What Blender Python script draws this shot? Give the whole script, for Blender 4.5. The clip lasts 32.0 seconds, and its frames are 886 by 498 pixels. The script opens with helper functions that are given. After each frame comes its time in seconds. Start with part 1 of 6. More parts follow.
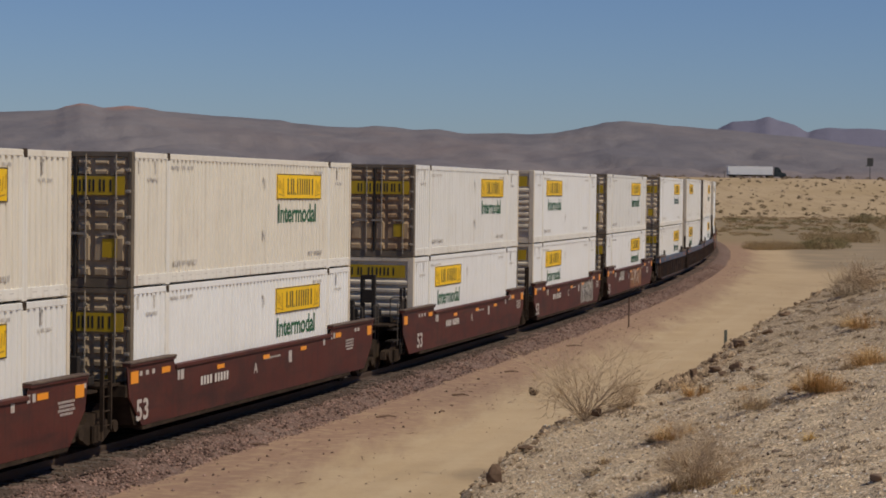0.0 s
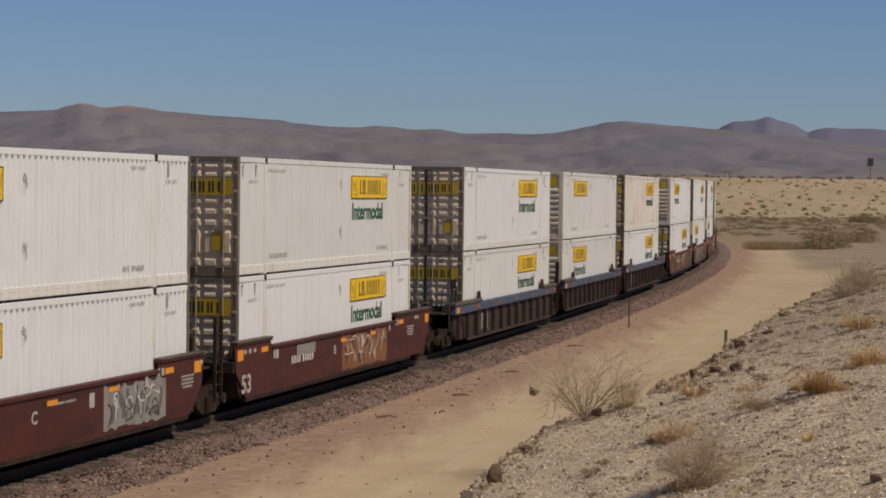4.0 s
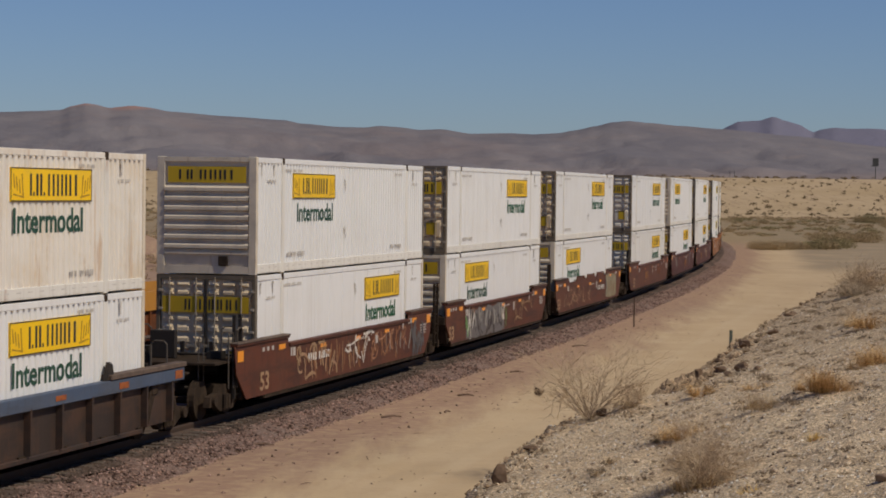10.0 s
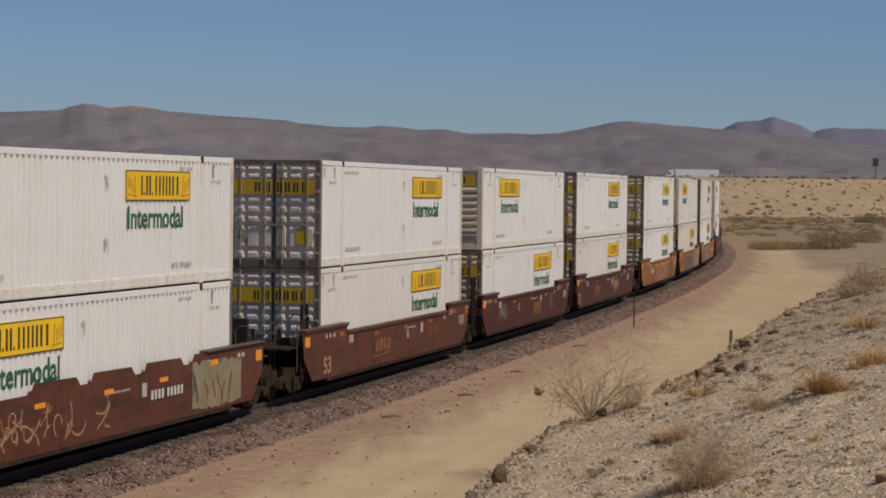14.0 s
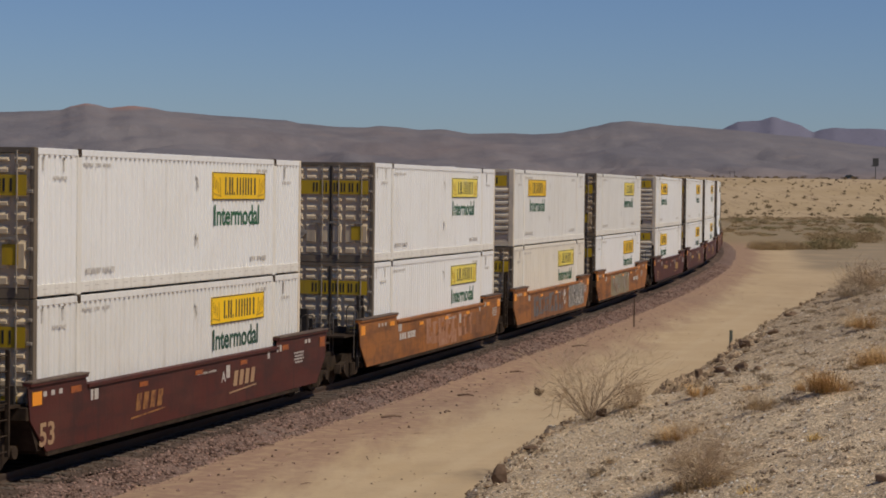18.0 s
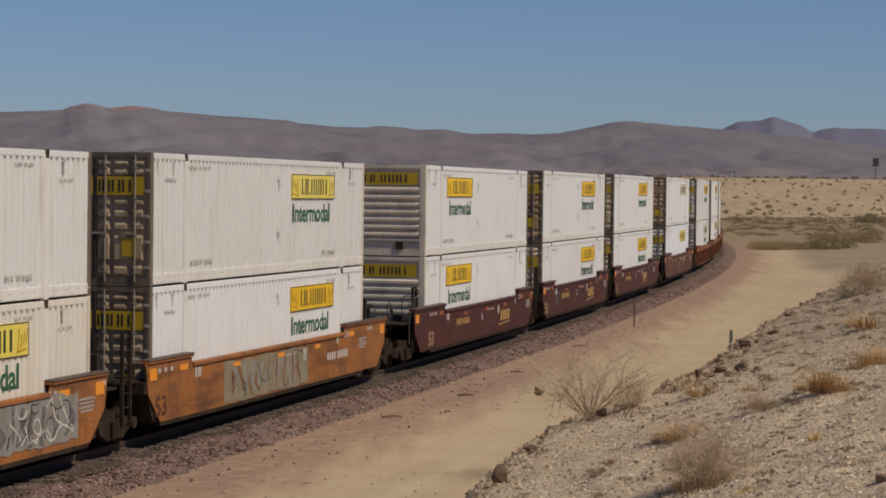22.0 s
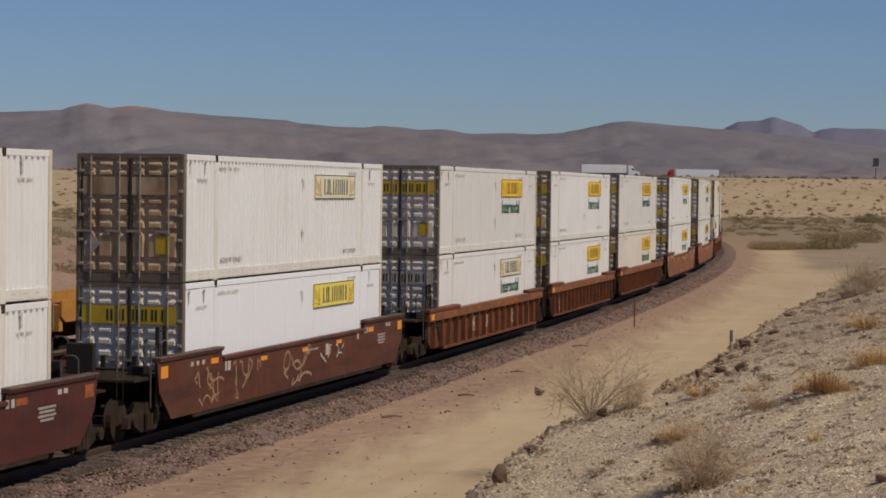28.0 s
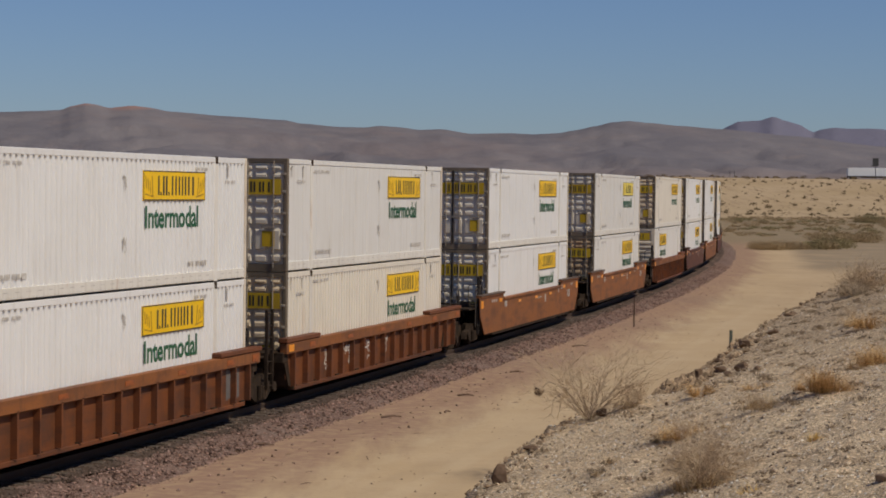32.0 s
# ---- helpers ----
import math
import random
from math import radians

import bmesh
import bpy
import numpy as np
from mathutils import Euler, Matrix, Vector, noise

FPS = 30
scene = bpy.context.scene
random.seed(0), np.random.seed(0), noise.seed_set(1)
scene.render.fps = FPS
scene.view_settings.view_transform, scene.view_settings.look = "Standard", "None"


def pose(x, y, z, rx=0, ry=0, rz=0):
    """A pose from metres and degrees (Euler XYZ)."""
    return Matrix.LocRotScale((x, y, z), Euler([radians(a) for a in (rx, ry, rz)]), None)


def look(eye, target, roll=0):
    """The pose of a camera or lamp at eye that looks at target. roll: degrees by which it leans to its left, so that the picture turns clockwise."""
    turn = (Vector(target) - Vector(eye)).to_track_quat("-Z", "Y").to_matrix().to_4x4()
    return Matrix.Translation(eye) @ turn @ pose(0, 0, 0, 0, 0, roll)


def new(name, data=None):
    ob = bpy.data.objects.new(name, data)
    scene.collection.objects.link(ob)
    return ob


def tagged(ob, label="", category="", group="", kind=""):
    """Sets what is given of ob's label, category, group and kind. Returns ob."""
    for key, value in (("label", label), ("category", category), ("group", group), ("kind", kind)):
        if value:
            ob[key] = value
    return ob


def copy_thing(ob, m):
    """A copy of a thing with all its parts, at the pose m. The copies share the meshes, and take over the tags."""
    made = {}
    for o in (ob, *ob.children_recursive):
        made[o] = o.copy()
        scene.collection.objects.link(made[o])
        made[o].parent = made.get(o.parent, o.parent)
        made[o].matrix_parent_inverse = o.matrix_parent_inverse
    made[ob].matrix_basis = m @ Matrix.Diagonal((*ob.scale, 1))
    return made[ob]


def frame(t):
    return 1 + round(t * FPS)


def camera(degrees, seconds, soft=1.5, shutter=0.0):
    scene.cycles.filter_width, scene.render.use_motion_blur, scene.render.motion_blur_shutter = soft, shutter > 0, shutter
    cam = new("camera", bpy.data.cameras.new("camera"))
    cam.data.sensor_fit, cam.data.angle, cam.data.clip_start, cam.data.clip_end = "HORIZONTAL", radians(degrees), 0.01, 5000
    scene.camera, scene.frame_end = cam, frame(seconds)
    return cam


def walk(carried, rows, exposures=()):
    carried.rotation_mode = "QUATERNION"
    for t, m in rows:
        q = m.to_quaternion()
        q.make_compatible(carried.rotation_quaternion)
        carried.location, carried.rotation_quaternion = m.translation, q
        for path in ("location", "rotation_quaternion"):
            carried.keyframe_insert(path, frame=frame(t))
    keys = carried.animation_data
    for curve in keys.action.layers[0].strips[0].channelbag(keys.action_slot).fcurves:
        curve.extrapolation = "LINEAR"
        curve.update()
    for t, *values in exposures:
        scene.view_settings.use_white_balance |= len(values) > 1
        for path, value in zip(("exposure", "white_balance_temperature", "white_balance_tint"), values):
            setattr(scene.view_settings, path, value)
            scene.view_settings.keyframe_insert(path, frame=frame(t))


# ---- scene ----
# ---------- the line of the railway (metres, s runs away from the camera) ----------
EYE = Vector((0.0, 0.0, 5.40))
H0, K0, K1 = 0.29212, -0.00039018, -2.7376e-6
S_BEND = 430.0           # beyond this the line runs straight
LENGTH, WIDE, TALL = 16.15, 2.59, 2.90


def heading(s):
    if s > S_BEND:
        s = S_BEND
    return H0 + K0 * s + 0.5 * K1 * s * s


_S = np.arange(-480.0, 900.0, 0.5)
_H = np.array([heading(s) for s in _S])
_X = np.concatenate(([0], np.cumsum(np.sin((_H[1:] + _H[:-1]) / 2) * 0.5)))
_Y = np.concatenate(([0], np.cumsum(np.cos((_H[1:] + _H[:-1]) / 2) * 0.5)))
_X += -25.868 - np.interp(0, _S, _X)
_Y += -20.513 - np.interp(0, _S, _Y)


def rail_z(s):
    s = min(max(s, -100.0), 430.0)
    return 0.00274 * (s - 70) + 3.8e-7 * (s * s - 4900)


def on_track(s, side=0.0):
    """Point on the track's middle at s, or `side` metres to the left of it, and the heading."""
    h = heading(s)
    x, y = float(np.interp(s, _S, _X)), float(np.interp(s, _S, _Y))
    off = 1.295 + side
    return x - off * math.cos(h), y + off * math.sin(h), rail_z(s), h


def car_pose(s, lift=0.0, side=0.0):
    x, y, z, h = on_track(s, side)
    return Matrix.Translation((x, y, z + lift)) @ Matrix.Rotation(math.pi / 2 - h, 4, "Z")


def run(t):
    """How far the train has come at t seconds."""
    return 13.6807 * t + 0.0284935 * t * t - 0.00069086 * t ** 3


# ---------- camera ----------
cam = camera(22.244, 32.0, soft=1.8)


def aim(pan):
    d = 1000.0
    return look(EYE, (pan * d / 3988.0, d, EYE.z - d * math.tan(0.02543)), 0.702)


walk(cam, [(0.0, aim(9.2)), (3.5, aim(9.2)), (5.5, aim(3.6)), (6.0, aim(1.2)), (6.6, aim(0.0)), (14.0, aim(0.0)),
           (22.0, aim(-0.3)), (28.0, aim(-0.6)), (30.0, aim(0.2)), (32.0, aim(0.0))])

# ---------- world, sun, exposure ----------
SUN_TO = Vector((0.93, -0.50, 1.30)).normalized()
world = bpy.data.worlds.new("desert_sky")
scene.world = world
world.use_nodes = True
wn = world.node_tree
sky = wn.nodes.new("ShaderNodeTexSky")
sky.sky_type, sky.sun_disc = "NISHITA", False
sky.sun_elevation = math.asin(SUN_TO.z)
sky.sun_rotation = math.atan2(SUN_TO.x, SUN_TO.y)
sky.altitude, sky.air_density, sky.dust_density, sky.ozone_density = 700.0, 1.0, 0.35, 1.5
bg = wn.nodes["Background"]
bg.inputs["Strength"].default_value = 0.053
tint = wn.nodes.new("ShaderNodeMix")
tint.data_type, tint.blend_type = "RGBA", "MULTIPLY"
tint.inputs[0].default_value, tint.inputs[7].default_value = 1.0, (0.668, 0.828, 1.275, 1)
wn.links.new(sky.outputs[0], tint.inputs[6])
wn.links.new(tint.outputs[2], bg.inputs["Color"])
sun = new("sun", bpy.data.lights.new("sun", "SUN"))
sun.data.energy, sun.data.angle, sun.data.color = 3.05, radians(0.53), (1.0, 0.895, 0.775)
sun.matrix_world = look(SUN_TO * 100, (0, 0, 0))
scene.view_settings.exposure = 0.0
scene.view_settings.use_white_balance = True
scene.view_settings.white_balance_temperature, scene.view_settings.white_balance_tint = 6850.0, 5.5
# ---------- materials ----------


def material(name, base, rough=0.8, metal=0.0, spots=(), bump=0.0, bump_scale=40.0, random_tint=0.0, island=False, spec=0.3):
    """A procedural surface. base: colour. spots: (scale, low, high, colour, strength) layers of noise over it. bump: height of the
    fine relief at bump_scale per metre. random_tint: how far objects (or islands) differ in value."""
    m = bpy.data.materials.new(name)
    m.use_nodes = True
    n, l = m.node_tree.nodes, m.node_tree.links
    b = n["Principled BSDF"]
    b.inputs["Roughness"].default_value, b.inputs["Metallic"].default_value = rough, metal
    b.inputs["Specular IOR Level"].default_value = spec
    co = n.new("ShaderNodeTexCoord")
    col = n.new("ShaderNodeRGB")
    col.outputs[0].default_value = (*base, 1)
    out = col.outputs[0]
    for i, (scale, low, high, colour, strength) in enumerate(spots):
        mp = n.new("ShaderNodeMapping")
        sc = scale if isinstance(scale, tuple) else (scale, scale, scale)
        mp.inputs["Scale"].default_value = sc
        mp.inputs["Location"].default_value = (i * 7.3, i * 3.1, i * 5.7)
        l.new(co.outputs["Object"], mp.inputs[0])
        src = mp.outputs[0]
        if random_tint and not island:
            oi = n.new("ShaderNodeObjectInfo")
            ml = n.new("ShaderNodeMath")
            ml.operation = "MULTIPLY"
            ml.inputs[1].default_value = 57.0
            l.new(oi.outputs["Random"], ml.inputs[0])
            va = n.new("ShaderNodeVectorMath")
            l.new(src, va.inputs[0])
            l.new(ml.outputs[0], va.inputs[1])
            src = va.outputs[0]
        tx = n.new("ShaderNodeTexNoise")
        tx.inputs["Scale"].default_value, tx.inputs["Detail"].default_value, tx.inputs["Roughness"].default_value = 1.0, 5.0, 0.6
        l.new(src, tx.inputs["Vector"])
        mr = n.new("ShaderNodeMapRange")
        mr.inputs[1].default_value, mr.inputs[2].default_value, mr.inputs[4].default_value = low, high, strength
        l.new(tx.outputs[0], mr.inputs[0])
        mx = n.new("ShaderNodeMix")
        mx.data_type = "RGBA"
        mx.inputs[7].default_value = (*colour, 1)
        l.new(mr.outputs[0], mx.inputs[0])
        l.new(out, mx.inputs[6])
        out = mx.outputs[2]
    if random_tint:
        hs = n.new("ShaderNodeHueSaturation")
        if island:
            rnd = n.new("ShaderNodeNewGeometry").outputs["Random Per Island"]
        else:
            rnd = n.new("ShaderNodeObjectInfo").outputs["Random"]
        mr = n.new("ShaderNodeMapRange")
        mr.inputs[3].default_value, mr.inputs[4].default_value = 1 - random_tint, 1 + random_tint
        l.new(rnd, mr.inputs[0])
        l.new(mr.outputs[0], hs.inputs["Value"])
        l.new(out, hs.inputs["Color"])
        out = hs.outputs[0]
    l.new(out, b.inputs["Base Color"])
    if bump:
        tx = n.new("ShaderNodeTexNoise")
        tx.inputs["Scale"].default_value, tx.inputs["Detail"].default_value = bump_scale, 4.0
        l.new(co.outputs["Object"], tx.inputs["Vector"])
        bp = n.new("ShaderNodeBump")
        bp.inputs["Strength"].default_value, bp.inputs["Distance"].default_value = 0.9, bump
        l.new(tx.outputs[0], bp.inputs["Height"])
        l.new(bp.outputs[0], b.inputs["Normal"])
    return m


def white_paint(name, base, dirt, rust):
    streak = ((7.0, 7.0, 0.35), 0.5, 0.75, (0.42, 0.36, 0.28), dirt)
    patch = ((0.5, 0.5, 0.9), 0.45, 0.8, (0.60, 0.56, 0.48), dirt)
    rusty = ((3.0, 3.0, 0.5), 0.62, 0.74, (0.38, 0.17, 0.06), rust)
    layers = (patch, streak, rusty)
    if rust > 0.5:                           # broad orange stains that run down from the seams
        layers += (((0.45, 0.45, 0.8), 0.48, 0.72, (0.62, 0.46, 0.27), 0.55), ((2.2, 2.2, 0.25), 0.58, 0.68, (0.50, 0.27, 0.10), 0.6))
    return material(name, base, 0.45, spots=layers, bump=0.002, bump_scale=3.0, random_tint=0.03, spec=0.4)


WHITE = {
    "edge": white_paint("white_paint_scuffed_edges", (0.75, 0.72, 0.655), 0.5, 0.5),
    "clean": white_paint("white_paint_clean", (0.775, 0.768, 0.75), 0.22, 0.08),
    "plain": white_paint("white_paint", (0.725, 0.71, 0.675), 0.34, 0.2),
    "cream": white_paint("white_paint_yellowed", (0.735, 0.68, 0.58), 0.40, 0.25),
    "rusty": white_paint("white_paint_rust_streaked", (0.79, 0.735, 0.65), 0.42, 0.8),
    "cool": white_paint("white_paint_new", (0.82, 0.84, 0.86), 0.06, 0.0),
}
DOOR = {
    "dark": material("door_paint_grimy", (0.38, 0.29, 0.19), 0.65, spots=(((2.0, 2.0, 0.8), 0.45, 0.7, (0.11, 0.075, 0.05), 0.7),), bump=0.002, bump_scale=8, random_tint=0.1),
    "grey": material("door_paint_grey", (0.64, 0.515, 0.355), 0.65, spots=(((2.0, 2.0, 0.8), 0.5, 0.75, (0.16, 0.13, 0.10), 0.6),), bump=0.002, bump_scale=8, random_tint=0.12),
    "brown": material("door_paint_rust_stained", (0.47, 0.335, 0.20), 0.7, spots=(((2.0, 2.0, 0.8), 0.45, 0.7, (0.16, 0.08, 0.04), 0.8),), bump=0.002, bump_scale=8, random_tint=0.12),
    "silver": material("door_paint_silver", (0.66, 0.60, 0.50), 0.6, spots=(((2.0, 2.0, 0.8), 0.5, 0.75, (0.26, 0.22, 0.18), 0.5),), bump=0.002, bump_scale=8, random_tint=0.08),
}
FRAMEPAINT = material("dark_frame_paint", (0.135, 0.108, 0.078), 0.65, spots=(((2.0, 2.0, 0.8), 0.45, 0.7, (0.22, 0.17, 0.12), 0.7),), bump=0.002, bump_scale=8, random_tint=0.1)
NOSE = material("nose_paint_light_grey", (0.66, 0.57, 0.445), 0.6, spots=((1.2, 0.5, 0.75, (0.3, 0.26, 0.22), 0.6), ((5.0, 5.0, 0.7), 0.6, 0.75, (0.28, 0.15, 0.08), 0.6)), bump=0.002, bump_scale=8, random_tint=0.05)
FADEDGREY = material("faded_placard", (0.42, 0.36, 0.29), 0.6, spots=((6.0, 0.45, 0.6, (0.2, 0.18, 0.16), 0.7),))
DULLSTEEL = material("dull_dark_steel", (0.10, 0.085, 0.072), 0.6, 0.2, spots=((6.0, 0.5, 0.7, (0.2, 0.16, 0.13), 0.5),), spec=0.15)
WORNSIGN = material("bleached_door_sign", (0.42, 0.385, 0.32), 0.6, spots=((5.0, 0.45, 0.65, (0.26, 0.22, 0.17), 0.7),))
STEEL = material("galvanised_steel", (0.36, 0.31, 0.25), 0.5, 0.25, spots=((6.0, 0.5, 0.7, (0.25, 0.2, 0.16), 0.5),))
BLACK = material("black_steel", (0.036, 0.031, 0.028), 0.6, spots=((4.0, 0.5, 0.75, (0.05, 0.038, 0.03), 0.8),), bump=0.003, bump_scale=20, spec=0.1)
GRIME = material("oily_grime_steel", (0.036, 0.026, 0.019), 0.75, spots=((3.0, 0.45, 0.7, (0.075, 0.052, 0.037), 0.8),), bump=0.004, bump_scale=20, spec=0.06)
YELLOW = material("yellow_sign", (0.86, 0.53, 0.012), 0.45, spots=((1.5, 0.5, 0.8, (0.62, 0.42, 0.08), 0.5),), random_tint=0.08)
FADED = material("faded_yellow_sign", (0.79, 0.64, 0.11), 0.5, spots=((1.5, 0.5, 0.8, (0.7, 0.66, 0.5), 0.5),), random_tint=0.06)
PALE = material("bleached_sign", (0.72, 0.68, 0.52), 0.5, spots=((1.5, 0.45, 0.7, (0.65, 0.55, 0.25), 0.6),))
OLIVE = material("dull_yellow_door_sign", (0.52, 0.345, 0.022), 0.5, spots=(((3.0, 3.0, 0.8), 0.5, 0.75, (0.3, 0.22, 0.05), 0.6),), random_tint=0.12)
EMBLEM = material("brown_sign_emblem", (0.42, 0.23, 0.025), 0.5, spots=((5.0, 0.45, 0.65, (0.62, 0.38, 0.03), 0.8),))
INK = material("black_lettering", (0.03, 0.03, 0.03), 0.5)
GREEN = material("green_lettering", (0.02, 0.105, 0.048), 0.5, spots=((8.0, 0.55, 0.7, (0.2, 0.3, 0.22), 0.5),))
DARKGREEN = material("dark_green_lettering", (0.02, 0.07, 0.045), 0.5, spots=((8.0, 0.55, 0.7, (0.2, 0.3, 0.22), 0.4),))
MARK = material("grey_print_and_shadow_dashes", (0.52, 0.48, 0.43), 0.6, spots=((9.0, 0.45, 0.65, (0.68, 0.65, 0.6), 0.8),))
MARKWHITE = material("white_small_print", (0.47, 0.43, 0.39), 0.6, spots=((6.0, 0.5, 0.7, (0.35, 0.2, 0.15), 0.6),))
DIMREFLECTOR = material("dulled_orange_reflector", (0.36, 0.10, 0.025), 0.5, spots=((7.0, 0.45, 0.65, (0.14, 0.05, 0.03), 0.8),))
REFLECTOR = material("orange_reflector", (0.85, 0.30, 0.02), 0.3, spec=0.6)


def car_paint(name, base, dust, wear):
    return material(name, base, 0.6, spots=(((0.6, 0.6, 1.4), 0.42, 0.75, dust, 0.7), ((1.0, 1.0, 1.7), 0.48, 0.66, wear, 0.6), ((0.35, 0.35, 3.0), 0.52, 0.66, wear, 0.6), ((6.0, 6.0, 0.7), 0.52, 0.72, wear, 0.6), (14.0, 0.60, 0.72, (0.045, 0.028, 0.022), 0.45)),
                    bump=0.003, bump_scale=12, random_tint=0.06)


CAR = {
    "maroon": car_paint("maroon_car_paint", (0.084, 0.0205, 0.0145), (0.094, 0.036, 0.025), (0.036, 0.0165, 0.014)),
    "rust": car_paint("rusted_red_car_paint", (0.110, 0.034, 0.0175), (0.120, 0.050, 0.028), (0.042, 0.020, 0.015)),
    "orange": car_paint("orange_car_paint", (0.36, 0.134, 0.033), (0.21, 0.103, 0.052), (0.10, 0.045, 0.024)),
    "tan": car_paint("rust_orange_car_paint", (0.185, 0.060, 0.020), (0.085, 0.038, 0.023), (0.070, 0.034, 0.022)),
    "chord": car_paint("faded_orange_chord_paint", (0.27, 0.098, 0.029), (0.20, 0.085, 0.04), (0.10, 0.045, 0.026)),
    "black": car_paint("black_brown_car_paint", (0.036, 0.026, 0.022), (0.055, 0.038, 0.029), (0.085, 0.045, 0.028)),
    "blue": car_paint("blue_car_paint", (0.062, 0.088, 0.140), (0.11, 0.115, 0.13), (0.06, 0.07, 0.09)),
}
LEDGE = material("dusty_car_ledge", (0.10, 0.07, 0.055), 0.8, spots=((4.0, 0.45, 0.7, (0.2, 0.15, 0.11), 0.6),))
GRAFF = {
    "silver": material("silver_spray_paint", (0.27, 0.255, 0.225), 0.5, spots=((2.0, 0.48, 0.66, (0.20, 0.17, 0.14), 0.75),)),
    "olive": material("yellow_grey_spray_paint", (0.23, 0.19, 0.115), 0.6, spots=((2.0, 0.45, 0.65, (0.31, 0.27, 0.19), 0.7),)),
    "white": material("white_spray_paint", (0.62, 0.58, 0.52), 0.6, spots=((3.0, 0.5, 0.7, (0.3, 0.2, 0.15), 0.7),)),
    "cream": material("cream_spray_paint", (0.36, 0.23, 0.13), 0.6, spots=((3.0, 0.5, 0.7, (0.3, 0.15, 0.1), 0.7),)),
    "pink": material("pink_spray_paint", (0.40, 0.215, 0.135), 0.6, spots=((2.0, 0.42, 0.62, (0.29, 0.12, 0.05), 0.85),)),
    "green": material("green_spray_paint", (0.16, 0.28, 0.10), 0.6, spots=((4.0, 0.5, 0.7, (0.10, 0.10, 0.06), 0.7),)),
    "grey": material("grey_spray_paint", (0.145, 0.132, 0.125), 0.6, spots=((3.0, 0.5, 0.7, (0.1, 0.08, 0.08), 0.7),)),
    "blue": material("blue_grey_spray_paint", (0.105, 0.105, 0.110), 0.6, spots=((3.0, 0.45, 0.65, (0.10, 0.07, 0.06), 0.8),)),
    "brown": material("orange_brown_spray_paint", (0.24, 0.105, 0.045), 0.6, spots=((2.0, 0.45, 0.65, (0.14, 0.06, 0.03), 0.7),)),
    "bright": material("gold_lettering_paint", (0.52, 0.32, 0.11), 0.55, spots=((5.0, 0.5, 0.68, (0.22, 0.10, 0.05), 0.7),)),
    "dark": material("dark_spray_paint", (0.045, 0.034, 0.03), 0.6, spots=((3.0, 0.5, 0.7, (0.10, 0.07, 0.06), 0.7),)),
    "gold": material("faded_gold_paint", (0.30, 0.135, 0.045), 0.6, spots=((5.0, 0.45, 0.62, (0.10, 0.035, 0.022), 0.8),)),
}

# ---------- helpers for meshes ----------
MESHES = {}


def mesh_of(key, make, mat):
    """The mesh that make(bm) builds, made once for each key and material."""
    k = (key, mat.name)
    if k not in MESHES:
        bm = bmesh.new()
        make(bm)
        me = bpy.data.meshes.new(key if isinstance(key, str) else str(key[0]))
        bm.to_mesh(me)
        bm.free()
        me.materials.append(mat)
        MESHES[k] = me
    return MESHES[k]


def part(name, mesh, parent, at=None, label=""):
    ob = new(name, mesh)
    ob.parent = parent
    if at is not None:
        ob.matrix_basis = at if isinstance(at, Matrix) else Matrix.Translation(at)
    if name in ("small_print", "sign_lettering", "sign_emblem", "road_number", "graffiti", "scuff", "drain_slot_row", "flute_top_row"):
        ob["kind"] = "stuff"
    return tagged(ob, label) if label else ob


def box(bm, x0, x1, y0, y1, z0, z1, bevel=0.0):
    vs = [bm.verts.new(c) for c in ((x0, y0, z0), (x1, y0, z0), (x1, y1, z0), (x0, y1, z0), (x0, y0, z1), (x1, y0, z1), (x1, y1, z1), (x0, y1, z1))]
    fs = [bm.faces.new([vs[i] for i in f]) for f in ((3, 2, 1, 0), (4, 5, 6, 7), (0, 1, 5, 4), (1, 2, 6, 5), (2, 3, 7, 6), (3, 0, 4, 7))]
    if bevel:
        es = list({e for f in fs for e in f.edges})
        bmesh.ops.bevel(bm, geom=es, offset=bevel, segments=1, affect="EDGES")


def prism(bm, outline, y0, y1):
    """A plate with the outline given in x, z, from y0 to y1."""
    a = [bm.verts.new((x, y0, z)) for x, z in outline]
    b = [bm.verts.new((x, y1, z)) for x, z in outline]
    n = len(a)
    fa, fb = bm.faces.new(a), bm.faces.new(b[::-1])
    for i in range(n):
        bm.faces.new((a[i], b[i], b[(i + 1) % n], a[(i + 1) % n]))
    bmesh.ops.recalc_face_normals(bm, faces=bm.faces[:])


def rod(bm, p, q, r0, r1=None, sides=6, caps=True):
    p, q = Vector(p), Vector(q)
    r1 = r0 if r1 is None else r1
    d = (q - p).normalized()
    u = d.orthogonal().normalized()
    w = d.cross(u)
    ra = [bm.verts.new(p + (u * math.cos(a) + w * math.sin(a)) * r0) for a in (2 * math.pi * i / sides for i in range(sides))]
    rb = [bm.verts.new(q + (u * math.cos(a) + w * math.sin(a)) * r1) for a in (2 * math.pi * i / sides for i in range(sides))]
    for i in range(sides):
        j = (i + 1) % sides
        bm.faces.new((ra[i], ra[j], rb[j], rb[i]))
    if caps:
        bm.faces.new(ra[::-1])
        bm.faces.new(rb)


def cylinder_y(bm, x, z, y0, y1, r, sides=18):
    rod(bm, (x, y0, z), (x, y1, z), r, sides=sides)


TEXTS = {}


